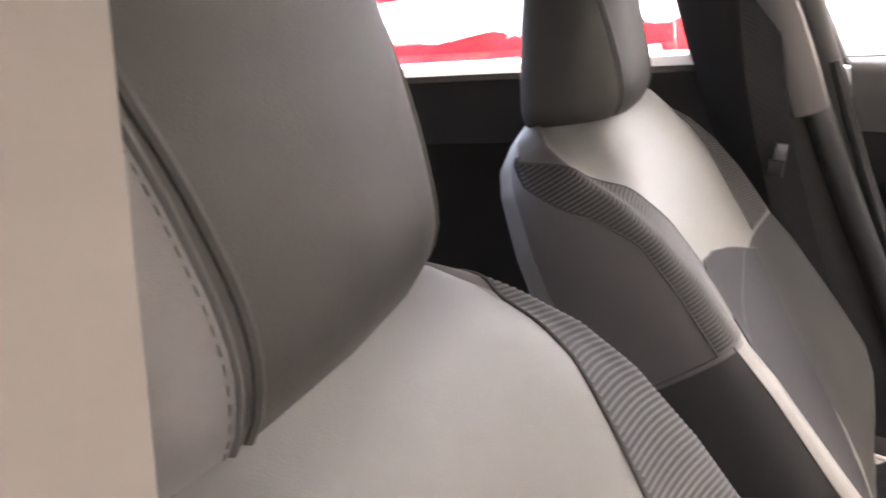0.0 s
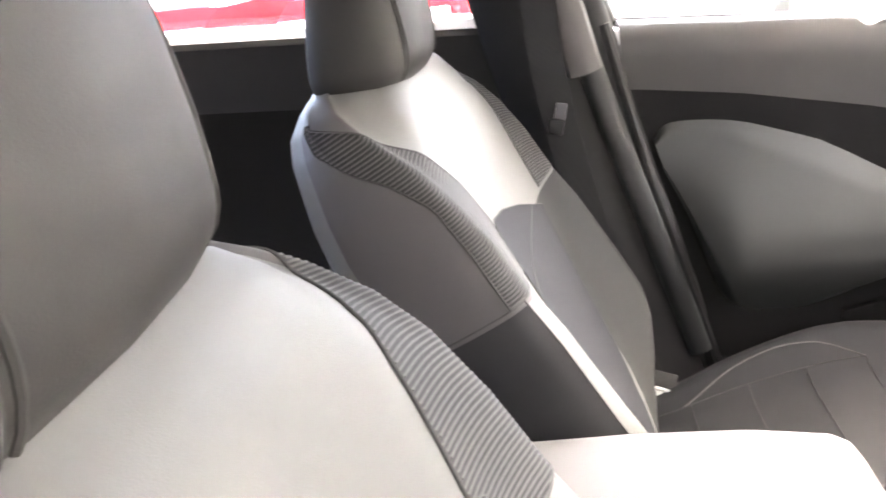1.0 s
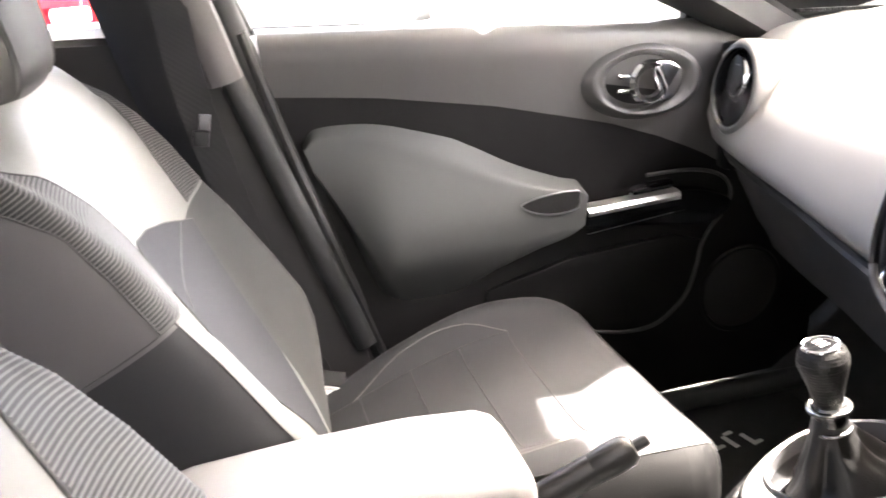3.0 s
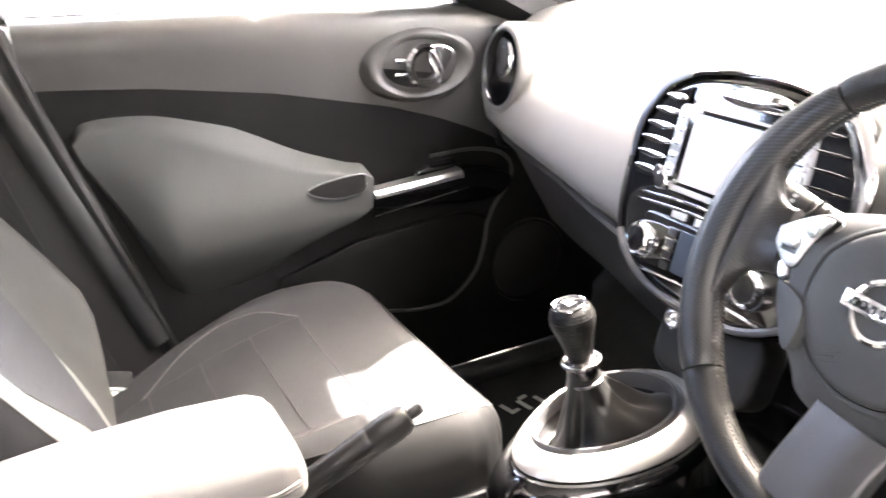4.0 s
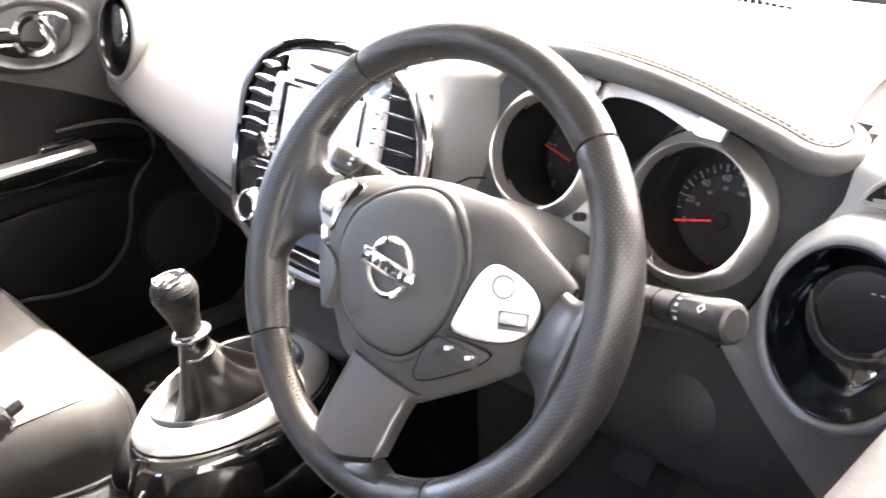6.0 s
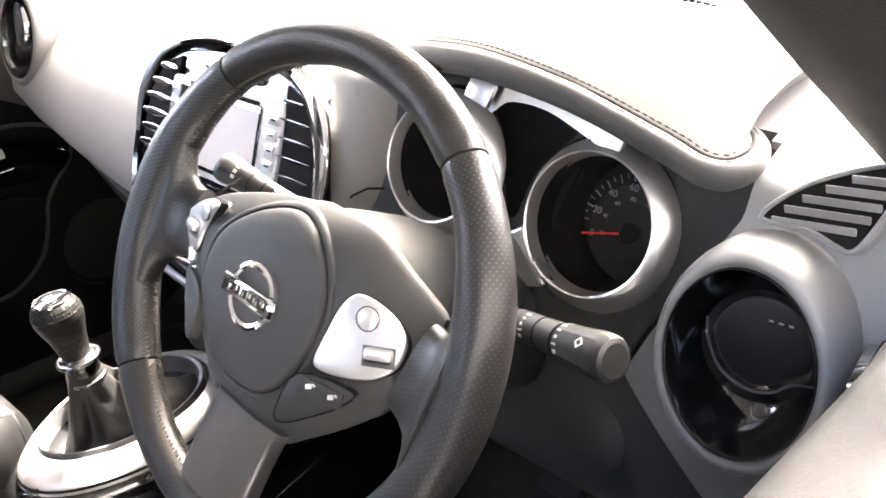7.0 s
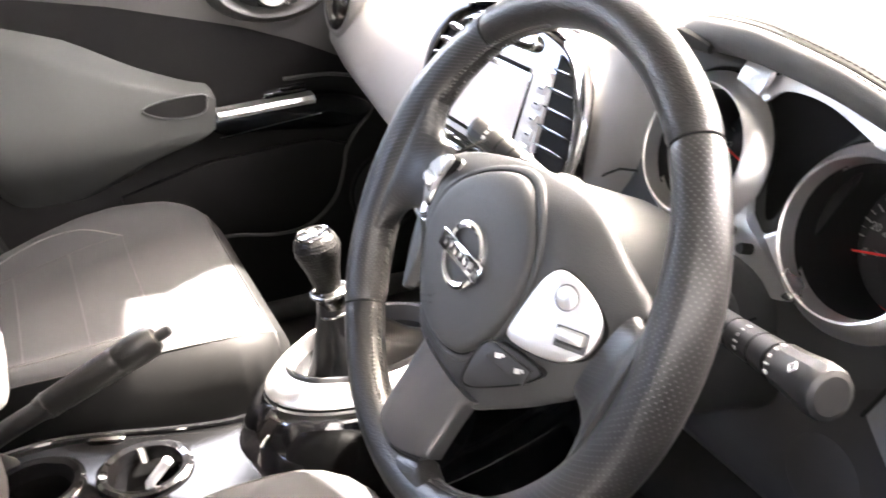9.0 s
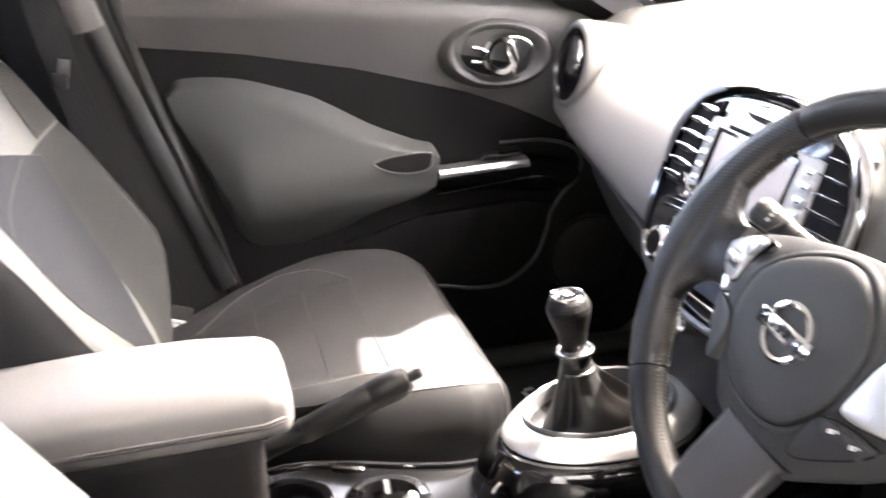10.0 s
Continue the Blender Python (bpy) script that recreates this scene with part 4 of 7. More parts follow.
steering_column()


# ---- instruments ----
GT = radians(18)
GU, GN = Vector((0, math.sin(GT), math.cos(GT))), Vector((0, -math.cos(GT), math.sin(GT)))


def instruments():
    c = thing("instrument_cluster", (0.37, 0.25, 0.62), "twin-dial instrument cluster with satin rings", "instrument cluster")
    ML, MR = frame_at((0.298, 0.205, 0.642), (1, 0, 0), GU), frame_at((0.4545, 0.202, 0.632), (1, 0, 0), GU)
    part("backing", plate(rrect(0.36, 0.17, 0.06, 6), frame_at((0.375, 0.29, 0.60), (1, 0, 0), GU), 0.02), DARK_GAP, c, "dark backing of the cluster")
    for M, name, R in ((ML, "rev_counter", 0.062), (MR, "speedometer", 0.0645)):
        rim = [(R + 0.0010, -0.010, 1), (R + 0.0002, -0.0065, 1), (R - 0.0055, 0.0010, 0.4), (R - 0.0088, 0.0040, -0.3), (R - 0.0100, 0.0048, -0.8), (R - 0.0114, 0.0040, -1), (R - 0.0128, -0.004, -1), (R - 0.0135, -0.014, -1), (R - 0.0110, -0.016, -1), (R - 0.001, -0.014, 0)]
        loops = [[M @ Vector((0.0018 * off + r * math.cos(a), r * math.sin(a), h)) for a in np.linspace(0, 2 * math.pi, 64, endpoint=False)] for r, h, off in rim]
        g = part(name, loft(loops + loops[:1], cap=False), SILVER, c, "satin silver dial ring")
        part("dial_tube", ring([(R - 0.012, -0.009), (R - 0.0135, -0.082), (R - 0.011, -0.082), (R - 0.0100, -0.010)], M, 48), DIAL, g, "black tube of the dial")
        D = M @ pose(-0.004, -0.010, -0.078)
        part("dial_face", plate(oval(R, R, 48), D, 0.003), DIAL, g, "black dial face")
        part("dial_hub", lathe([(R * 0.40, 0.0), (R * 0.40, 0.002), (R * 0.36, 0.003), (0.002, 0.003)], D, 40), DIAL_RING, g)
        part("hub_ring", ring([(R * 0.62, 0.0), (R * 0.62, 0.0012), (R * 0.40, 0.0012), (R * 0.40, 0.0)], D, 40), DIAL_RING, g)
        start, sweep, n = (195, -217, 15) if name == "speedometer" else (225, -250, 9)
        for k in range(n * 2 - 1):
            a = radians(start + sweep * k / (2 * n - 2))
            big = k % 2 == 0
            ln = R * (0.11 if big else 0.065)
            Q = D @ Matrix.Rotation(a, 4, "Z") @ pose(R * 0.76 - ln / 2, 0, 0.0006)
            part("tick", obox(Q, ln, 0.0009 if big else 0.0005, 0.0008), INK, g)
        for k in range(n):
            a = radians(start + sweep * k / (n - 1))
            txt = str(10 * k) if name == "speedometer" else str(k)
            if name == "speedometer" and k % 2:
                continue
            words(txt, 0.0085 if name == "speedometer" else 0.0095, D @ pose(R * 0.575 * math.cos(a), R * 0.575 * math.sin(a), 0.0014), INK, g, name="dial_number")
        if name == "speedometer":
            for k in range(8):
                a = radians(start + sweep * k / 7)
                words(str(20 * k + 20), 0.005, D @ pose(R * 0.43 * math.cos(a), R * 0.43 * math.sin(a), 0.0016), INK, g, name="dial_number")
        na = radians(195 if name == "speedometer" else 165)
        part("needle", obox(D @ Matrix.Rotation(na, 4, "Z") @ pose(R * 0.40, 0, 0.006), R * 0.62, 0.0017, 0.0012, 0.0003), RED_INK, g, "red needle")
        part("needle_cap", lathe([(0.009, 0.002), (0.009, 0.007), (0.007, 0.009), (0.001, 0.009)], D, 24), DIAL, g, "black needle cap")
        part("warning_lamp", plate(oval(0.006, 0.0035, 14), D @ pose(R * (-0.1 if name == "speedometer" else 0.3), -R * 0.66, 0.001), 0.001), RED_INK, g, "small red warning symbol")
    # middle display under a black arch
    arch = [(p.x, p.y) for p in spline([(-0.03, -0.05, 0), (-0.044, 0.02, 0), (-0.054, 0.062, 0), (-0.03, 0.082, 0), (0.015, 0.080, 0), (0.058, 0.066, 0), (0.045, 0.03, 0), (0.02, -0.05, 0)], 5, True)]
    Mm = frame_at((0.375, 0.235, 0.637), (1, 0, 0), GU)
    part("middle_display", plate(arch, Mm, 0.004, 0.001), DARK_GAP, c, "dark glossy trip display")
    part("warning_lamp", plate(oval(0.006, 0.004, 12), Mm @ pose(0.036, 0.033, 0.001), 0.001), RED_INK, c, "small red warning symbol")
    # satin bridge with the trip buttons, and the tabs under the hood
    Mb = frame_at((0.375, 0.214, 0.628), (1, 0, 0), GU)
    br = [(p.x, p.y) for p in spline([(-0.019, -0.004, 0), (-0.010, -0.020, 0), (0.004, -0.026, 0), (0.018, -0.018, 0), (0.024, -0.030, 0), (0.038, -0.046, 0), (0.048, -0.058, 0), (0.020, -0.066, 0), (-0.012, -0.058, 0), (-0.040, -0.050, 0), (-0.044, -0.040, 0), (-0.028, -0.024, 0)], 4, True)]
    part("bridge", plate(br, Mb @ pose(0, 0, 0.006), 0.010, 0.003), SILVER, c, "satin silver bridge between the dials")
    for x, y in ((-0.020, -0.034), (0.001, -0.040)):
        part("trip_button", lathe([(0.0042, 0.0), (0.0042, 0.011), (0.0036, 0.013), (0.001, 0.013)], Mb @ pose(x, y, 0.005), 16), DIAL, c, "black trip button")
    brow = [(p.x, p.y) for p in spline([(-0.054, 0.064, 0), (-0.033, 0.083, 0), (-0.004, 0.0875, 0), (0.028, 0.084, 0), (0.055, 0.076, 0), (0.074, 0.067, 0), (0.068, 0.059, 0), (0.045, 0.0665, 0), (0.018, 0.0745, 0), (-0.008, 0.0765, 0), (-0.028, 0.0725, 0), (-0.045, 0.057, 0)], 4, True)]
    part("brow", plate(brow, Mb @ pose(0, 0, 0.005), 0.006, 0.002), SILVER, c, "satin brow above the trip display")
    for M, dx in ((MR, -0.001), (ML, 0.03)):
        part("ring_tab", obox(M @ pose(dx, 0.066, -0.001, rz=-14), 0.026, 0.02, 0.006, 0.002), SILVER, c, "satin tab above the dial ring")
    return c


instruments()


# ---- dashboard ----
VENT_SX = 0.82


def cut_round(bm, M, radius, reach=0.09):
    """Opens an oval hole through a sheet."""
    inv = M.inverted()
    gone = []
    for f in bm.faces:
        p = inv @ f.calc_center_median()
        if abs(p.z) < reach and math.hypot(p.x / VENT_SX, p.y) < radius:
            gone.append(f)
    bmesh.ops.delete(bm, geom=gone, context="FACES")
    return bm


VENT_R = frame_at((0.603, 0.147, 0.604), (1, -0.12, 0), (0.03, 0.15, 1))
VENT_L = frame_at((-0.520, 0.216, 0.626), (1, 0.10, 0), (-0.03, 0.20, 1))


def fill_with_holes(outer, holes, M, depth=0.0):
    bm = bmesh.new()
    for loop in [outer] + holes:
        vs = [bm.verts.new(M @ Vector((p[0], p[1], 0))) for p in loop]
        for i in range(len(vs)):
            bm.edges.new((vs[i - 1], vs[i]))
    bmesh.ops.triangle_fill(bm, use_beauty=True, edges=bm.edges[:])
    if depth:
        back = bmesh.ops.extrude_face_region(bm, geom=bm.faces[:])
        n = (M.to_3x3() @ Vector((0, 0, -depth)))
        for v in back["geom"]:
            if isinstance(v, bmesh.types.BMVert):
                v.co += n
    return bm


def dashboard():
    d = thing("dashboard", (0.0, 0.35, 0.6), "dark grey moulded dashboard with a stitched instrument hood", "dashboard")
    # x, lower z, lower y, nose y, nose z, brow y, brow z
    table = [(-0.625, 0.535, 0.27, 0.235, 0.575, 0.35, 0.69), (-0.56, 0.515, 0.245, 0.205, 0.56, 0.345, 0.70), (-0.45, 0.505, 0.225, 0.188, 0.545, 0.345, 0.705),
             (-0.35, 0.495, 0.215, 0.178, 0.535, 0.34, 0.708), (-0.25, 0.476, 0.205, 0.172, 0.52, 0.33, 0.708), (-0.15, 0.458, 0.20, 0.168, 0.51, 0.315, 0.705),
             (-0.05, 0.45, 0.22, 0.20, 0.53, 0.295, 0.702), (0.1, 0.45, 0.22, 0.20, 0.55, 0.285, 0.705), (0.2, 0.47, 0.23, 0.205, 0.57, 0.275, 0.712)]
    grid = []
    for x in np.linspace(-0.625, 0.2, 120):
        lz, ly, ny, nz, by, bz = lerp_table(table, x)
        pts = spline([(0, ly + 0.03, lz - 0.006), (0, ly, lz), (0, ny + 0.008, (lz + nz) / 2 - 0.006), (0, ny, nz), (0, ny + (by - ny) * 0.36, nz + (bz - nz) * 0.55), (0, by, bz), (0, by + 0.12, bz + 0.014), (0, 0.6, 0.722), (0, 0.9, 0.712)], 9)
        grid.append([Vector((x, p.y, p.z)) for p in pts])
    part("upper_pad", cut_round(shell(grid, 0.012), VENT_L, 0.060), DASH, d, "soft grey upper dashboard moulding")
    # end cap towards the passenger door
    part("end_cap", box((-0.655, 0.27, 0.46), (-0.618, 0.75, 0.675), 0.012), DOOR_MID, d)
    # crease trim under the passenger pad, glove box and lower dash
    part("lower_crease", tube([Vector((x, lerp_table(table, x)[1] - 0.006, lerp_table(table, x)[0] - 0.010)) for x in np.linspace(-0.6, -0.14, 20)], 0.008, 8), DASH_LOW, d, "black strip under the pad")
    grid = []
    for x in np.linspace(-0.64, -0.08, 14):
        lz, ly = lerp_table(table, x)[:2]
        grid.append([Vector((x, y, z)) for y, z in ((ly + 0.02, lz), (ly + 0.03, lz - 0.03), (ly + 0.05, lz - 0.09), (ly + 0.09, lz - 0.17), (ly + 0.2, lz - 0.21), (0.6, lz - 0.2))])
    part("glove_box", shell(grid, 0.01), DASH_LOW, d, "black glove box lid")
    grid = []
    for x in np.linspace(0.1, 0.69, 16):
        grid.append([Vector((x, y + 0.06 * smoothstep(0.5, 0.69, x) * 0, z)) for y, z in ((0.225, 0.56), (0.215, 0.50), (0.21, 0.44), (0.23, 0.38), (0.27, 0.33), (0.4, 0.29), (0.6, 0.28))])
    part("knee_panel", shell(grid, 0.01), DASH_LOW, d, "black panel under the steering column")
    part("round_cover", lathe([(0.035, -0.01), (0.035, 0.002), (0.031, 0.005), (0.001, 0.006)], frame_at((0.47, 0.205, 0.45), (1, 0, 0), (0, 0.1, 1)), 28), DASH_LOW, d, "round black cover on the knee panel")

    # pillar between the centre stack and the dials
    grid = []
    for k in range(15):
        s = k / 14
        x = 0.155 + 0.09 * s
        yb = 0.195 - 0.012 * math.sin(math.pi * s) + 0.02 * s
        pts = spline([(x - 0.02 + 0.01 * s, yb - 0.01, 0.47), (x, yb - 0.004, 0.55), (x, yb, 0.60), (x, yb + 0.018, 0.66), (x - 0.004, yb + 0.04, 0.70), (x - 0.008, yb + 0.09, 0.722), (x - 0.01, yb + 0.2, 0.732)], 4)
        grid.append(pts)
    part("divider", shell(grid, 0.01), DASH, d, "smooth grey panel between the displays")

    # surround of the dials
    Mc = frame_at((0.375, 0.214, 0.628), (1, 0, 0), GU)
    outer = [(p.x, p.y) for p in spline([(-0.155, -0.085, 0), (-0.158, 0.0, 0), (-0.15, 0.06, 0), (-0.11, 0.097, 0), (-0.03, 0.112, 0), (0.08, 0.104, 0), (0.17, 0.088, 0), (0.20, 0.075, 0), (0.185, 0.03, 0), (0.145, -0.06, 0), (0.09, -0.10, 0), (0.0, -0.11, 0), (-0.1, -0.10, 0)], 4, True)]
    arch = [(p.x, p.y) for p in spline([(-0.003, -0.014, 0), (-0.017, 0.02, 0), (-0.031, 0.045, 0), (-0.043, 0.064, 0), (-0.024, 0.075, 0), (0.007, 0.073, 0), (0.042, 0.065, 0), (0.034, 0.05, 0), (0.0155, 0.025, 0), (0.0085, 0.001, 0), (0.005, -0.013, 0)], 4, True)]
    holes = [[(-0.077 + 0.061 * math.cos(a), 0.016 + 0.061 * math.sin(a)) for a in np.linspace(0, 2 * math.pi, 40, endpoint=False)],
             [(0.0795 + 0.0635 * math.cos(a), 0.005 + 0.0635 * math.sin(a)) for a in np.linspace(0, 2 * math.pi, 40, endpoint=False)]]
    part("dial_surround", fill_with_holes(outer, holes + [arch], Mc), SHROUD, d, "dark grey surround of the dials")

    # stitched hood
    lip = spline([(0.205, 0.262, 0.706), (0.245, 0.225, 0.720), (0.30, 0.200, 0.731), (0.36, 0.188, 0.736), (0.44, 0.178, 0.732), (0.515, 0.167, 0.719), (0.549, 0.163, 0.711), (0.570, 0.171, 0.7095), (0.579, 0.188, 0.712), (0.576, 0.210, 0.713), (0.564, 0.235, 0.711), (0.546, 0.262, 0.707), (0.524, 0.292, 0.702)], 7)
    lip = [Vector(p) for p in lip]

    def hood_point(i, back, up):
        p = lip[i]
        t = (lip[min(i + 1, len(lip) - 1)] - lip[max(i - 1, 0)]).normalized()
        o = Vector((t.y, -t.x, 0)).normalized()
        slim = 1 - 0.42 * smoothstep(0.25, 0.50, p.x)
        return p - o * back * (1 + slim) / 2 + Vector((0, 0, up * (slim if up > 0 else 1)))

    rd = 0.0125
    prof = [(0.06, -0.002), (0.03, -0.0125)] + [(rd * 0.85 * (1 - math.cos(radians(a))), rd * math.sin(radians(a))) for a in (-80, -55, -30, -5, 20, 45, 65)]
    prof += [(0.0125, 0.0118), (0.0145, 0.0104), (0.0165, 0.0120), (0.0205, 0.0142)]
    rows = []
    for i, p in enumerate(lip):
        row = [hood_point(i, *q) for q in prof]
        tail = smoothstep(len(lip) - 26, len(lip) - 8, i)
        back = Vector((0.40 + (p.x - 0.40) * 0.8, 0.44, 0.748 - 0.036 * tail))
        q = row[-1]
        for f, up in ((0.05, 0.0065), (0.11, 0.0125), (0.18, 0.017), (0.28, 0.020), (0.42, 0.019), (0.7, 0.010)):
            row.append(q.lerp(back, f) + Vector((0, 0, up * (1 - smoothstep(len(lip) - 22, len(lip) - 6, i)))))
        row.append(back)
        row.append(Vector((0.40 + (p.x - 0.40) * 0.8, 0.64, 0.72 - 0.02 * tail)))
        rows.append(row)
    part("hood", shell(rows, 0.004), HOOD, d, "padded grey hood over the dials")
    for k, q in enumerate(((0.0093, 0.0119), (0.0195, 0.0140))):
        tagged(part("hood_stitching", stitches([hood_point(i, *q) for i in range(len(lip))], 0.0036, 0.0026, 0.0006), STITCH, d, "dark double stitching"), kind="stuff")
    slot = spline([(0.228, 0.232, 0.7125), (0.245, 0.222, 0.7175), (0.275, 0.208, 0.7215), (0.31, 0.196, 0.7235)], 6)
    part("hood_slot", tube(slot, lambda q: 0.0035 + 0.004 * math.sin(math.pi * q), 8, flat=0.7), DARK_GAP, d, "dark shadow gap under the hood's end")
    part("hood_seam", tube([hood_point(i, 0.0145, 0.0112) for i in range(len(lip))], 0.0014, 6), DARK_GAP, d)

    part("divider_joint", tube([Vector(p) for p in ((0.185, 0.1965, 0.574), (0.205, 0.190, 0.590), (0.225, 0.191, 0.602), (0.243, 0.194, 0.606))], 0.0011, 5), DARK_GAP, d)

    # driver-side end with its two vents
    def end_y(x, z):
        y = 0.156 - 0.16 * (x - 0.598)
        if z > 0.6:
            y += (z - 0.6) * 0.42 + max(0, z - 0.70) * 2.2
        else:
            y += (0.6 - z) ** 2 * 1.4
        return y + max(0, x - 0.64) ** 2 * 14 * 0.3

    def end_x(z):
        return min(0.572, 0.508 + (z - 0.54) * 0.47) if z > 0.54 else min(0.61, 0.508 + (0.54 - z) * 0.75)

    grid = [[Vector((x, end_y(x, z), z)) for z in np.linspace(0.36, 0.716, 70) for x in (end_x(z) + k / 43 * (0.715 - end_x(z)),)] for k in range(44)]
    part("end_panel", cut_round(shell(grid, 0.01), VENT_R, 0.068), COWL, d, "grey end panel by the driver door")
    part("panel_joint", tube([Vector((x, end_y(x, z) - 0.002, z)) for x, z in ((0.564, 0.659), (0.531, 0.59), (0.507, 0.54))], 0.0016, 6), DARK_GAP, d)
    part("end_top", shell([[Vector((x, y, z)) for y, z in ((0.236, 0.690), (0.244, 0.711), (0.27, 0.7195), (0.32, 0.7240), (0.40, 0.7265), (0.55, 0.7275), (0.7, 0.7235))] for x in np.linspace(0.562, 0.72, 12)], 0.01), DASH, d, "grey top beside the hood")
    part("top_cap", shell([[Vector((x, y, z)) for y, z in ((0.262, 0.711), (0.3, 0.718), (0.45, 0.722), (0.7, 0.718))] for x in np.linspace(0.2, 0.57, 8)], 0.01), DASH, d, "grey top of the dashboard")

    for s in (1, -1):
        M = VENT_R if s > 0 else VENT_L
        R = 0.062 if s > 0 else 0.060
        round_M = M
        M = M @ Matrix.Diagonal((VENT_SX * (1.0 if s > 0 else 0.86), 1, 1, 1))
        v = part("air_vent", ring(([(R * 1.29, -0.026), (R * 1.25, -0.010), (R * 1.20, 0.0)] if s > 0 else [(R * 1.26, -0.085), (R * 1.24, -0.012), (R * 1.22, 0.0)]) + [(R * 1.14, 0.0065), (R * 1.07, 0.0095), (R * 1.0, 0.008), (R * 0.98, -0.004), (R * 1.0, -0.012)], M, 48), COWL if s > 0 else DASH, d, "round air vent surround", angle=75)
        part("vent_bowl", bowl([(R * 1.0, 0.005), (R * 0.985, 0.008), (R * 0.96, 0.0075), (R * 0.93, 0.004), (R * 0.89, -0.003), (R * 0.83, -0.011), (R * 0.75, -0.018), (R * 0.64, -0.024), (R * 0.48, -0.029), (R * 0.28, -0.032), (0.002, -0.033)], M, 64), GLOSS, v, "glossy black vent bowl")
        part("bowl_edge", ring([(R * 0.995, 0.0075), (R * 0.985, 0.0092), (R * 0.972, 0.0078), (R * 0.98, 0.006)], M, 64), DIAL, v)
        Mf = round_M @ pose(0.008 * s, 0.015, -0.003, 4, 18 * s, 0) @ Matrix.Diagonal((0.90, 0.96, 1, 1))
        fl = part("vent_flap", lathe([(R * 0.64, -0.012), (R * 0.66, -0.002), (R * 0.62, 0.003), (R * 0.45, 0.002), (R * 0.2, 0.0), (0.001, -0.001)], Mf, 40), GLOSS if s > 0 else CHROME, v, "round pivoting vent flap")
        line = spline([(-0.60, 0.16, 0), (-0.53, -0.10, 0), (-0.36, -0.36, 0), (-0.06, -0.50, 0), (0.22, -0.45, 0), (0.40, -0.30, 0), (0.62, -0.24, 0)], 8)
        part("flap_line", tube([Mf @ Vector((R * p.x, R * p.y, 0.0034)) for p in line], 0.0008, 8), SPOKE, fl, "satin line round the flap grip")
        part("flap_grip", plate([(R * p.x, R * p.y) for p in spline([(-0.50, 0.12, 0), (-0.47, -0.06, 0), (-0.31, -0.30, 0), (-0.05, -0.43, 0), (0.20, -0.38, 0), (0.36, -0.24, 0), (0.52, -0.12, 0), (0.54, 0.10, 0), (0.42, 0.34, 0), (0.18, 0.52, 0), (-0.12, 0.54, 0), (-0.37, 0.38, 0)], 6, True)], Mf @ pose(0, 0, 0.004), 0.006, 0.002, dome=0.0015), DIAL, fl, "satin black grip")
        for k in range(3):
            part("flap_mark", obox(Mf @ pose(R * (0.05 + 0.1 * k), R * 0.33, 0.0048), 0.003, 0.0012, 0.0005), INK, fl)

    # triangular demister vent
    Mv = frame_at((0.609, 0.182, 0.690), Vector((1, -0.16, 0.0)), (0, 0.42, 1))
    tri_o = [(p.x, p.y) for p in spline([(-0.021, -0.006, 0), (-0.004, 0.018, 0), (0.024, 0.037, 0), (0.046, 0.046, 0), (0.050, 0.040, 0), (0.046, 0.016, 0), (0.041, -0.001, 0), (0.036, -0.008, 0), (0.028, -0.0075, 0), (0.008, -0.004, 0)], 4, True)]
    v = part("demister_vent", plate([(x * 1.06, y * 1.06) for x, y in tri_o], Mv @ pose(0, 0, 0.002), 0.008, 0.002), COWL, d, "three-cornered side window vent")
    part("vent_gap", plate(tri_o, Mv @ pose(0, 0, 0.0028), 0.004), DARK_GAP, v)
    part("vent_rim", tube([Mv @ Vector((x, y, 0.003)) for x, y in tri_o], 0.0016, 6, True), COWL, v)
    for k, (y, x0, x1) in enumerate(((-0.001, -0.014, 0.036), (0.0075, -0.009, 0.041), (0.016, -0.001, 0.044), (0.0245, 0.010, 0.047), (0.033, 0.022, 0.048))):
        part("slat", obox(Mv @ pose((x0 + x1) / 2, y, 0.0035, 35, 0, 10), x1 - x0, 0.0052, 0.0014, 0.0004), COWL, v)

    # windscreen demister slits and loudspeaker mesh on the top
    for k in range(13):
        part("demister_slit", obox(pose(0.295 + 0.0095 * k, 0.515 - 0.0036 * k, 0.7385, rz=-20), 0.006, 0.003, 0.014), DARK_GAP, d)
    for k in range(26):
        part("demister_slit", obox(pose(-0.585 + 0.0015 * k, 0.36 + 0.0085 * k, 0.7205 - 0.0003 * k, rz=80), 0.006, 0.012, 0.005), DARK_GAP, d)
    part("sun_sensor", lathe([(0.03, -0.002), (0.03, 0.002), (0.026, 0.006), (0.012, 0.008), (0.001, 0.008)], pose(0.02, 0.45, 0.722), 24), DASH, d, "small domed sensor cover")
    return d


dashboard()


# ---- centre stack ----
MS = frame_at((0.007, 0.195, 0.62), (1, 0, 0), GU)


def stack_outline(g=1.0):
    half = [(0.0, 0.077), (0.06, 0.073), (0.105, 0.062), (0.137, 0.040), (0.155, 0.008), (0.162, -0.035), (0.162, -0.085), (0.152, -0.128), (0.133, -0.158), (0.10, -0.178), (0.06, -0.190), (0.0, -0.194)]
    pts = [Vector((x * g, (y + 0.055) * g - 0.055, 0)) for x, y in half] + [Vector((-x * g, (y + 0.055) * g - 0.055, 0)) for x, y in half[-2:0:-1]]
    return [(p.x, p.y) for p in spline(pts, 4, True)]


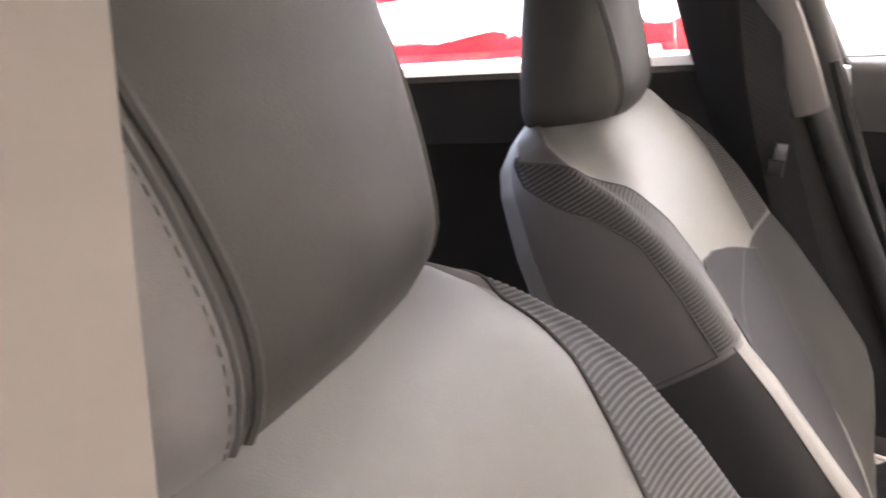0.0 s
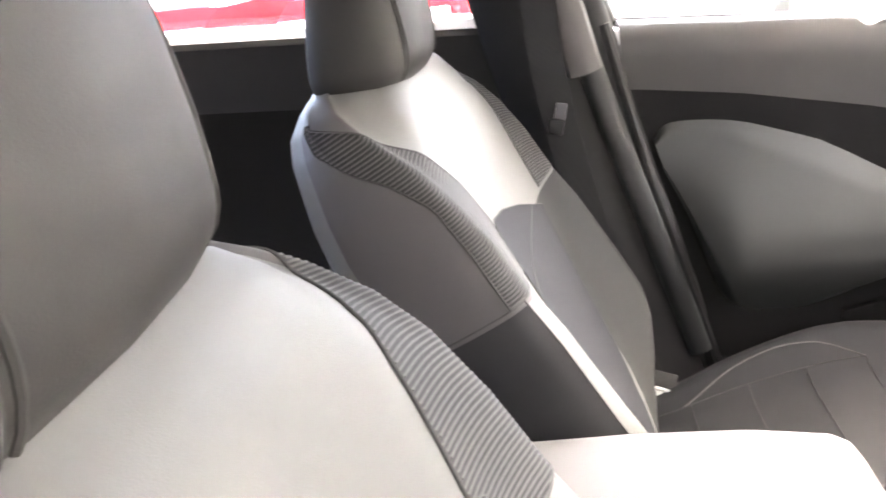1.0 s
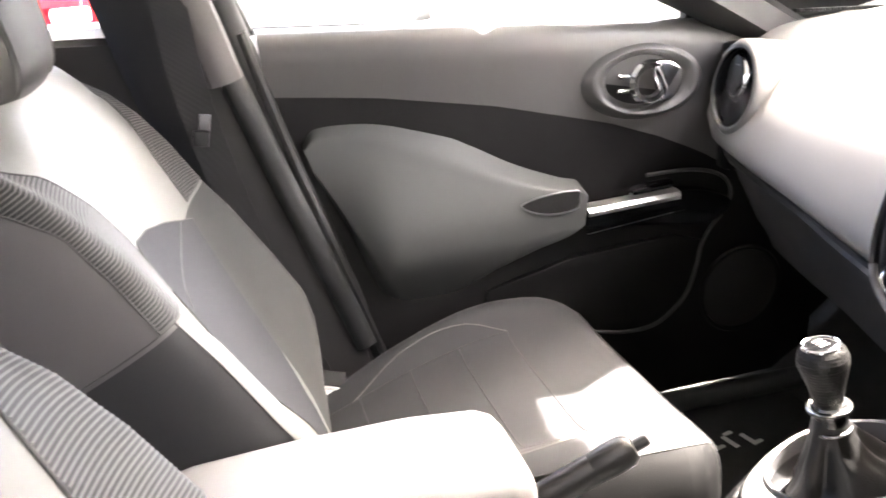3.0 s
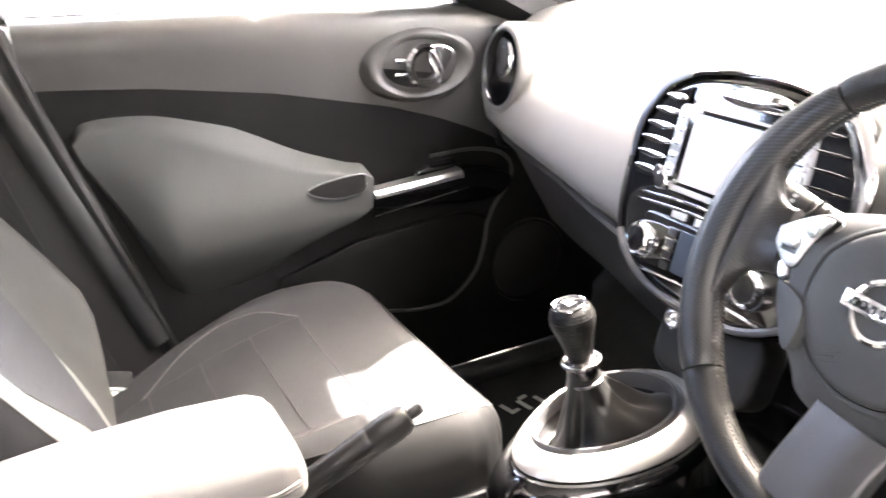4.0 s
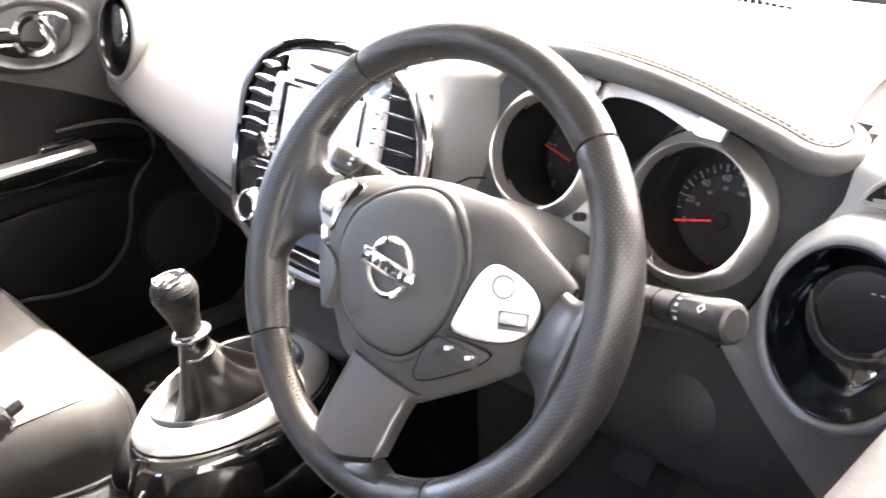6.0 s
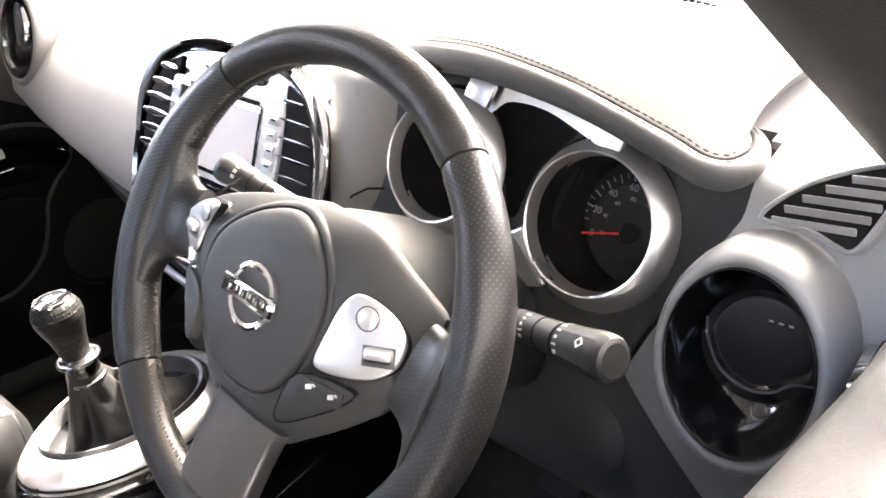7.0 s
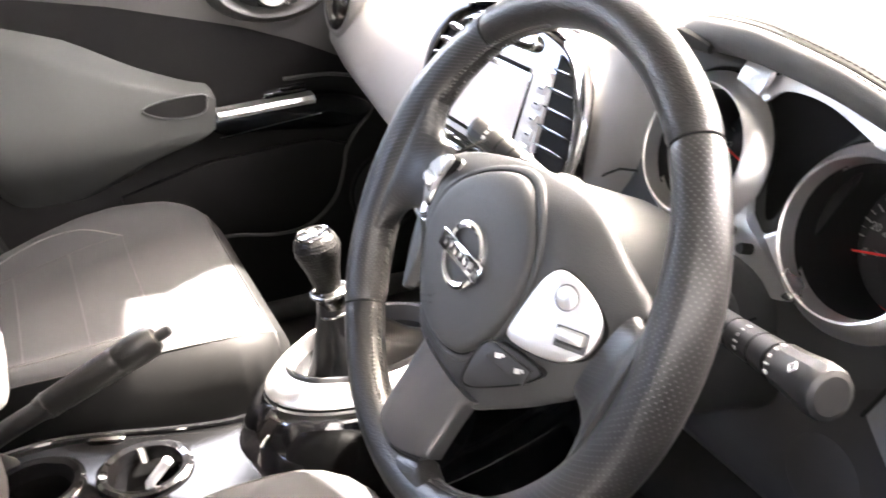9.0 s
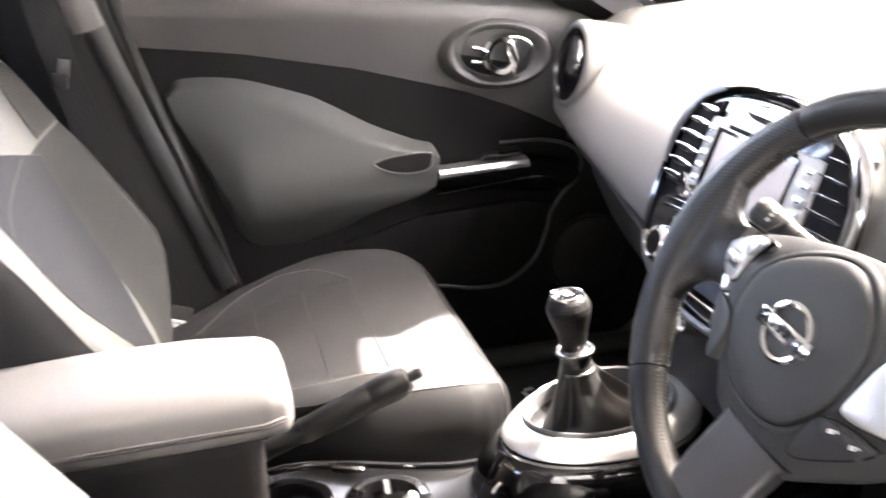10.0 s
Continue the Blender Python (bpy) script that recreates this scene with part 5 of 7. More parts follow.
def centre_stack():
    c = thing("centre_stack", MS.translation, "glossy black centre stack with screen, vents and climate controls", "centre stack")
    part("housing", plate(stack_outline(), MS, 0.10, 0.012), GLOSS, c, "glossy black rounded housing")
    o1, o2 = stack_outline(1.03), stack_outline(0.985)
    part("bezel", loft([[MS @ Vector((x, y, h)) for x, y in o] for o, h in ((o1, -0.05), (o1, 0.0), (stack_outline(1.012), 0.004), (o2, 0.001), (o2, -0.006))], cap=False), GLOSS, c, "glossy dark rim round the stack")
    # chrome side bows
    for s in (1, -1):
        bow = spline([(0.10 * s, 0.066, 0.004), (0.132 * s, 0.048, 0.006), (0.153 * s, 0.016, 0.007), (0.160 * s, -0.012, 0.006), (0.1605 * s, -0.045, 0.004)], 5)
        part("chrome_bow", tube([MS @ p for p in bow], lambda q: (0.0115 if s > 0 else 0.0070) - 0.006 * abs(q - 0.45), 12, flat=0.2, up=WNV), CHROME if s > 0 else SPOKE, c, "bright bow beside the vent")
        # side vent and slats
        v = part("side_vent", plate([(s * x, y) for x, y in ((0.092, 0.052), (0.122, 0.040), (0.144, 0.005), (0.149, -0.04), (0.145, -0.062), (0.108, -0.062), (0.100, -0.03))], MS @ pose(0, 0, 0.003), 0.012), DARK_GAP, c, "black side air vent")
        for k in range(6):
            y = -0.052 + 0.018 * k
            x0 = 0.103 if y < -0.03 else 0.099 - 0.1 * max(0, y)
            x1 = 0.146 - 3.2 * max(0, y + 0.02) ** 2 * 2.2
            k_ = 1.0 if s < 0 else 0.45
            sl = [(x0, y - 0.002 * k_), ((x0 + x1) / 2, y - 0.006 * k_), (x1, y - 0.003 * k_), (x1, y + 0.001), ((x0 + x1) / 2, y + 0.004 * k_), (x0, y + 0.002 * k_)]
            part("slat", plate([(s * p.x, p.y) for p in spline([(a, b, 0) for a, b in sl], 3, True)], MS @ pose(0, 0, 0.009), 0.004, 0.001), CHROME if s < 0 else GLOSS, v, "bright curved slat" if s < 0 else "black curved slat")
        part("vent_wheel", lathe([(0.009, 0.0), (0.009, 0.008), (0.007, 0.010), (0.001, 0.010)], MS @ pose(0.104 * s, -0.052, 0.002), 20), CHROME, v, "small chrome vent wheel")
    # hazard lid at the top
    part("top_lid", plate([(p.x, p.y) for p in spline([(-0.045, 0.052, 0), (-0.02, 0.062, 0), (0.03, 0.063, 0), (0.052, 0.056, 0), (0.045, 0.044, 0), (0.0, 0.042, 0), (-0.035, 0.044, 0)], 4, True)], MS @ pose(0, 0, 0.007), 0.008, 0.003), CHROME, c, "polished lid over the screen")
    # head unit
    hu = part("head_unit", plate(rrect(0.196, 0.100, 0.008, 4, -0.003, -0.018), MS @ pose(0, 0, 0.005), 0.01, 0.002), BUTTON, c, "pale grey head unit face")
    part("screen_frame", plate(rrect(0.146, 0.086, 0.004, 3, -0.010, -0.018), MS @ pose(0, 0, 0.0065), 0.004, 0.001), GLOSS, hu, "black screen frame")
    part("screen", plate(rrect(0.130, 0.074, 0.002, 2, -0.006, -0.019), MS @ pose(0, 0, 0.0072), 0.002), SCREEN, hu, "touch screen with pale reflected daylight put into its colour")
    part("disc_slot", obox(MS @ pose(-0.003, 0.027, 0.0068), 0.12, 0.004, 0.002, 0.0005), DARK_GAP, hu)
    for s in (-1, 1):
        for k in range(5):
            part("key", obox(MS @ pose(-0.003 + 0.0865 * s, 0.016 - 0.0155 * k, 0.0062), 0.014, 0.011, 0.003, 0.001), SILVER, hu)
            part("key_mark", obox(MS @ pose(-0.003 + 0.0865 * s, 0.016 - 0.0155 * k, 0.0080), 0.007, 0.002, 0.0006), DIAL, hu)
    part("volume_knob", lathe([(0.0105, 0.0), (0.0105, 0.010), (0.0085, 0.012), (0.001, 0.012)], MS @ pose(-0.090, -0.060, 0.005), 24), CHROME, hu, "chrome volume knob")
    for y, w in ((-0.076, 0.125), (-0.086, 0.13), (-0.165, 0.105)):
        part("chrome_line", tube([MS @ Vector((u * w, y - 0.006 * u * u, 0.0022)) for u in np.linspace(-1, 1, 14)], 0.0018, 6), CHROME, c, "thin chrome line")
    for u in (-0.058, -0.02, 0.02, 0.058):
        part("warning_key", obox(MS @ pose(u, -0.0925, 0.002, 0, 0, 0), 0.022, 0.009, 0.003, 0.001), BUTTON if u < 0 else DIAL_RING, c)
    # climate panel
    cl = part("climate_panel", plate(rrect(0.225, 0.068, 0.012, 4, 0.0, -0.133), MS @ pose(0, 0, 0.003), 0.008, 0.002), GLOSS, c, "glossy black climate panel")
    part("climate_display", plate(rrect(0.092, 0.050, 0.003, 2, 0.0, -0.132), MS @ pose(0, 0, 0.0045), 0.002), DISPLAY, cl, "blue-grey unlit display")
    for s in (-1, 1):
        kb = part("climate_knob", lathe([(0.0225, 0.0), (0.023, 0.010), (0.021, 0.020), (0.017, 0.024), (0.0165, 0.022), (0.001, 0.021)], MS @ pose(0.085 * s - 0.007, -0.133, 0.003), 32), CHROME, cl, "chrome temperature knob")
        part("knob_face", lathe([(0.0145, 0.0), (0.0145, 0.001), (0.001, 0.001)], MS @ pose(0.085 * s - 0.007, -0.133, 0.0245), 24), GLOSS, kb, "black knob face")
        for k in range(4):
            part("climate_key", obox(MS @ pose(0.057 * s, -0.113 - 0.0135 * k, 0.0045), 0.013, 0.009, 0.003, 0.001), DIAL_RING, cl)
            part("key_edge", obox(MS @ pose(0.057 * s, -0.1078 - 0.0135 * k, 0.006), 0.016, 0.0012, 0.001), CHROME, cl)
    part("lower_lip", tube([MS @ Vector((p[0], p[1], 0.006)) for p in stack_outline(0.965)[30:60]], 0.0045, 8), SPOKE, c, "satin lip along the lower edge")
    # socket and button below
    sk = part("power_socket", lathe([(0.013, -0.02), (0.013, 0.004), (0.010, 0.006), (0.0095, -0.01), (0.001, -0.012)], frame_at((-0.028, 0.145, 0.415), (1, 0, 0), GU), 24), CHROME, c, "chrome-rimmed power socket")
    part("lower_panel", plate(rrect(0.16, 0.10, 0.03, 4, 0.0, -0.235), MS @ pose(0, 0, -0.055, -4, 0, 0), 0.04, 0.01), DIAL, c, "black lower stack panel")
    return c


centre_stack()


# ---- centre console, gear lever, handbrake, armrest ----
def console():
    c = thing("centre_console", (0.0, -0.1, 0.0), "glossy black centre console with a satin-ringed gear surround", "centre console")
    # tunnel body: y, centre x, half width, top z
    rows = [(-0.80, -0.02, 0.085, 0.24), (-0.45, -0.02, 0.085, 0.24), (-0.425, -0.02, 0.085, 0.185), (-0.30, -0.02, 0.085, 0.185), (-0.155, -0.015, 0.085, 0.185), (-0.13, -0.01, 0.095, 0.22), (0.0, 0.0, 0.11, 0.22), (0.12, 0.0, 0.115, 0.24), (0.2, 0.0, 0.12, 0.27), (0.32, 0.0, 0.12, 0.33)]
    rings = []
    for y in np.linspace(-0.80, 0.32, 30):
        cx, hw, zt = lerp_table(rows, y)
        rings.append([Vector((cx + hw * a, y, b if b < 0.05 else zt - (1 - b) * 0.05)) for a, b in ((-1.15, 0.0), (-1.06, 0.04), (-1.0, 0.0505), (-0.97, 0.7), (-0.88, 1.0), (-0.4, 1.0), (0.4, 1.0), (0.88, 1.0), (0.97, 0.7), (1.0, 0.0505), (1.06, 0.04), (1.15, 0.0))])
    part("tunnel", loft(rings), GLOSS, c, "glossy black tunnel cover")
    # bulging gear surround
    C = Vector((-0.008, 0.035, 0.0))

    def egg(a, b, z, dx=0.0, dy=0.0, tilt=0.10, n=44):
        out = []
        for k in range(n):
            t = 2 * math.pi * k / n
            x, y = a * math.cos(t), b * math.sin(t)
            x *= 1 + 0.10 * math.sin(t)
            out.append(C + Vector((x + dx, y + dy, z + tilt * y)))
        return out

    part("gear_surround", loft([egg(0.110, 0.163, 0.12), egg(0.115, 0.167, 0.20), egg(0.112, 0.161, 0.25), egg(0.105, 0.150, 0.280), egg(0.097, 0.138, 0.300, 0.003), egg(0.089, 0.128, 0.312, 0.004), egg(0.080, 0.118, 0.316, 0.003)]), GLOSS, c, "bulging glossy black gear surround")
    part("gear_ring", loft([egg(0.0860, 0.1245, 0.309, 0.004), egg(0.0862, 0.1245, 0.316, 0.004), egg(0.0838, 0.1215, 0.322, 0.004), egg(0.0775, 0.114, 0.3295, 0.002), egg(0.071, 0.104, 0.333, -0.001), egg(0.067, 0.097, 0.3335, -0.004), egg(0.0645, 0.093, 0.322, -0.005)], cap=False), SILVER, c, "broad satin silver ring")
    part("boot_frame", loft([egg(0.0655, 0.0945, 0.322, -0.005, -0.002), egg(0.0655, 0.0945, 0.3345, -0.005, -0.002), egg(0.0635, 0.0920, 0.3375, -0.005, -0.002), egg(0.0605, 0.0885, 0.3365, -0.005, -0.002), egg(0.0590, 0.087, 0.330, -0.005, -0.002), egg(0.0585, 0.0865, 0.300, -0.005, -0.002)], cap=False), SPOKE, c, "thin grey gaiter frame")
    part("ring_groove", loft([egg(0.0864, 0.1248, 0.3172, 0.004), egg(0.0853, 0.1233, 0.3200, 0.004), egg(0.0846, 0.1224, 0.3192, 0.004)], cap=False), DARK_GAP, c, "dark groove round the silver ring")
    # gaiter with folds
    top = Vector((-0.004, -0.004, 0.405))
    rings = []
    for k in range(21):
        s = k / 20
        ring_pts = []
        base = egg(0.0575, 0.0855, 0.302, -0.005, -0.002, n=66)
        for j, p in enumerate(base):
            t = 2 * math.pi * j / 66
            full = smoothstep(-0.2, 0.8, math.cos(t - 0.5))
            p.z += 0.026 * full
            q = Vector((top.x + 0.0165 * math.cos(t), top.y + 0.0165 * math.sin(t), top.z))
            m = p.lerp(q, s ** (0.50 + 0.35 * full))
            m.z = p.z + (q.z - p.z) * (0.25 * s + 0.75 * s ** 2.2) + 0.010 * math.sin(math.pi * s) * (1 - s)
            wave = math.sin(4 * t + 0.9) + 0.6 * math.sin(7 * t + 2.4 + 2.0 * s) + 0.35 * math.sin(11 * t)
            fold = wave * 0.0075 * math.sin(math.pi * min(1.0, s * 1.05)) ** 0.8 * (1.0 - 0.45 * s)
            away = m - Vector((top.x, top.y, m.z))
            if away.length > 1e-5:
                m += away.normalized() * fold
            m.z += 0.004 * math.sin(3 * t + 5 * s) * math.sin(math.pi * s)
            ring_pts.append(m)
        rings.append(ring_pts)
    part("gaiter", loft(rings, cap=False), BOOT, c, "soft folded black leather gaiter")
    part("gaiter_floor", loft([egg(0.0585, 0.0865, 0.292, -0.005, -0.002), egg(0.0585, 0.0865, 0.299, -0.005, -0.002)]), DARK_GAP, c)
    # cup holders
    for x, y in ((-0.045, -0.335), (-0.020, -0.225)):
        M = pose(x, y, 0.243)
        part("cup_holder", ring([(0.045, -0.004), (0.046, 0.003), (0.042, 0.005), (0.036, 0.003), (0.034, -0.004), (0.034, -0.05), (0.036, -0.05)], M, 40, 1.0, 1.12), GLOSS, c, "black cup holder rim")
        part("cup_floor", plate(oval(0.036, 0.041, 30), M @ pose(0, 0, -0.047), 0.004), DARK_GAP, c)
    left = spline([(-0.100, -0.42, 0), (-0.114, -0.37, 0), (-0.116, -0.31, 0), (-0.100, -0.25, 0), (-0.078, -0.19, 0), (-0.062, -0.13, 0), (-0.060, -0.09, 0)], 5)
    right = spline([(0.076, -0.09, 0), (0.068, -0.18, 0), (0.064, -0.30, 0), (0.062, -0.42, 0)], 4)
    for side in (left, right):
        part("tray_edge", tube([Vector((p.x, p.y, 0.2435)) for p in side], 0.0040, 8), GLOSS, c, "gloss black tray edge")
    tray = [(p.x, p.y) for p in list(left)[::-1] + list(right)[::-1]]
    Ms = pose(-0.0965, -0.257, 0.2430, 0, 0, 66)
    part("tray_slot", plate(rrect(0.036, 0.010, 0.0045, 4), Ms, 0.002), DARK_GAP, c, "narrow dark slot beside the handbrake")
    part("slot_rim", tube([Ms @ Vector((x, y, 0.0006)) for x, y in rrect(0.040, 0.0135, 0.006, 4)], 0.0014, 6, True), GLOSS, c)
    wells = [[(x + 0.040 * math.cos(q), y + 0.0448 * math.sin(q)) for q in np.linspace(0, 2 * math.pi, 36, endpoint=False)] for x, y in ((-0.045, -0.335), (-0.020, -0.225))]
    part("tray_plate", fill_with_holes(tray, wells, pose(0, 0, 0.2415), 0.05), TRAY, c, "glossy black tray round the cup holders")
    part("armrest_post", box((-0.085, -0.78, 0.23), (0.035, -0.36, 0.40), 0.02, segs=3), REAR_CARD, c, "dark storage box under the armrest")
    return c


console()


def gear_lever():
    g = thing("gear_lever", (-0.004, -0.004, 0.40), "black leather gear knob with a chrome collar and badge plate", "gear lever")
    a, b = Vector((-0.003, -0.003, 0.40)), Vector((-0.014, -0.018, 0.496))
    t = (b - a).normalized()
    M = frame_at(a, Vector((1, 0, 0)) - t * t.x, t.cross(Vector((1, 0, 0))))
    part("shaft", lathe([(0.014, -0.022), (0.015, -0.004), (0.014, 0.010), (0.013, 0.02)], M, 24), DIAL, g, "black lever shaft")
    for r, h, rr in ((0.0172, -0.008, 0.0027), (0.0195, 0.0165, 0.0030)):
        prof = [(r + rr * math.cos(a), h + rr * 0.9 * math.sin(a)) for a in np.linspace(0, 2 * math.pi, 14, endpoint=False)]
        part("collar", ring(prof, M, 36), COLLAR, g, "dark chrome lift ring" if h > 0 else "dark chrome lower collar")
    part("neck", lathe([(0.0150, -0.006), (0.0168, 0.001), (0.0162, 0.008), (0.0150, 0.014), (0.0170, 0.0185), (0.0150, 0.021)], M, 32), COLLAR, g, "waisted metal neck")
    shape = [(0.0, 0.0145), (0.008, 0.0152), (0.022, 0.0175), (0.036, 0.0218), (0.046, 0.0245), (0.053, 0.0245), (0.060, 0.0222), (0.0645, 0.0190)]
    rings = []
    for h in np.linspace(0, 0.0645, 60):
        r0 = lerp_table(shape, h)[0]
        amp = 0.00045 * smoothstep(0.0, 0.006, h) * smoothstep(0.0645, 0.058, h)
        rings.append([M @ Vector((r * math.cos(a), r * math.sin(a), 0.020 + h)) for k in range(132) for a in (2 * math.pi * k / 132,) for r in (r0 + amp * (math.sin(22 * a + 900 * h) * math.sin(22 * a - 900 * h)),)])
    part("knob", loft(rings), KNOB, g, "hatched black leather knob")
    part("top_plate", lathe([(0.0186, 0.0835), (0.0176, 0.0862), (0.016, 0.0868), (0.010, 0.0874), (0.001, 0.0876)], M, 32), GLOSS, g, "glossy black gear pattern plate")
    part("plate_rim", ring([(0.0192, 0.0838), (0.0190, 0.0860), (0.0176, 0.0874), (0.0164, 0.0868), (0.0168, 0.0846)], M, 36), CHROME, g, "chrome rim of the plate")
    for x in (-0.006, 0.0, 0.006):
        part("pattern_mark", obox(M @ pose(x, 0, 0.0877), 0.0010, 0.010, 0.0008), BUTTON, g)
    part("pattern_mark", obox(M @ pose(0, 0, 0.0878), 0.012, 0.0010, 0.0008), BUTTON, g)
    return g


gear_lever()


def handbrake():
    h = thing("handbrake", (-0.095, -0.30, 0.25), "black handbrake lever with a push button", "handbrake")
    a, b = Vector((-0.100, -0.315, 0.300)), Vector((-0.068, -0.182, 0.372))
    t = (b - a).normalized()
    M = frame_at(a, Vector((1, -0.2, 0)), t.cross(Vector((1, -0.2, 0))))
    L = (b - a).length
    part("grip", lathe([(0.012, 0.0), (0.0145, 0.01), (0.0155, L * 0.35), (0.0165, L * 0.62), (0.0165, L * 0.66), (0.0158, L * 0.67), (0.0165, L * 0.685), (0.0175, L * 0.82), (0.0165, L * 0.93), (0.012, L * 0.975), (0.006, L * 0.985)], M, 24, sx=0.85, sy=1.12), BOOT, h, "black leather grip")
    part("button", lathe([(0.0062, L * 0.97), (0.0065, L * 1.06), (0.005, L * 1.085), (0.001, L * 1.09)], M, 18), DIAL, h, "black release button")
    foot = Vector((-0.104, -0.405, 0.252))
    part("lever_arm", tube(spline([a + t * 0.012, a.lerp(foot, 0.5) + Vector((0, 0, 0.004)), foot], 5), lambda q: 0.0125 - 0.002 * q, 14), DIAL, h, "dark lower end of the lever")
    part("grip_ring", ring([(0.0146, -0.0012), (0.0152, 0.0), (0.0146, 0.0012), (0.0138, 0.0)], M @ pose(0, 0, 0.012), 24, sx=0.85, sy=1.12), STALK, h, "thin ring behind the grip")
    part("base_boot", loft([[Vector((-0.098 + x * k, -0.385 + y * k + dy, z)) for x, y in oval(0.024, 0.05, 20)] for k, dy, z in ((0.9, 0.0, 0.225), (0.8, -0.004, 0.245), (0.6, -0.008, 0.258), (0.5, -0.010, 0.264))]), DARK_GAP, h, "black lever base")
    return h


handbrake()


def armrest():
    a = thing("console_box", (-0.03, -0.52, 0.4), "centre storage box with a padded taupe leatherette lid", "storage box")

    def section(y, k, z0, z1):
        hw = 0.068 * k
        cx = -0.028
        out = []
        for i in range(44):
            t = 2 * math.pi * i / 44
            c_, s_ = math.cos(t), math.sin(t)
            out.append(Vector((cx + hw * math.copysign(abs(c_) ** 0.45, c_), y, (z0 + z1) / 2 + (z1 - z0) / 2 * math.copysign(abs(s_) ** 0.6, s_))))
        return out

    rows = [(-0.328, 0.72, 0.398, 0.428), (-0.331, 0.86, 0.393, 0.438), (-0.337, 0.95, 0.390, 0.446), (-0.352, 1.0, 0.388, 0.453), (-0.42, 1.05, 0.388, 0.459), (-0.52, 1.06, 0.388, 0.459), (-0.62, 1.02, 0.392, 0.455), (-0.68, 0.9, 0.395, 0.44), (-0.70, 0.7, 0.40, 0.43)]
    fine = [(y, *lerp_table(rows[::-1], y)) for y in sorted({*np.linspace(-0.70, -0.36, 26).tolist(), *np.linspace(-0.36, -0.328, 12).tolist()}, reverse=True)]
    part("lid_pad", loft([section(*r) for r in fine]), ARMREST, a, "padded taupe leatherette lid")
    for dz in (0.0, 0.0045):
        path = [Vector((-0.028 + 0.0735 * math.copysign(1, 1), y, 0.415 + dz)) for y in np.linspace(-0.64, -0.36, 12)]
        path += [Vector((0.045 - 0.006, -0.342, 0.415 + dz)), Vector((0.030, -0.332, 0.415 + dz)), Vector((0.0, -0.3275, 0.415 + dz)), Vector((-0.07, -0.3275, 0.415 + dz))]
        part("seam", tube(path, 0.0012, 5), THREAD if dz == 0 else ARMREST, a, "stitched seam")
    return a


armrest()


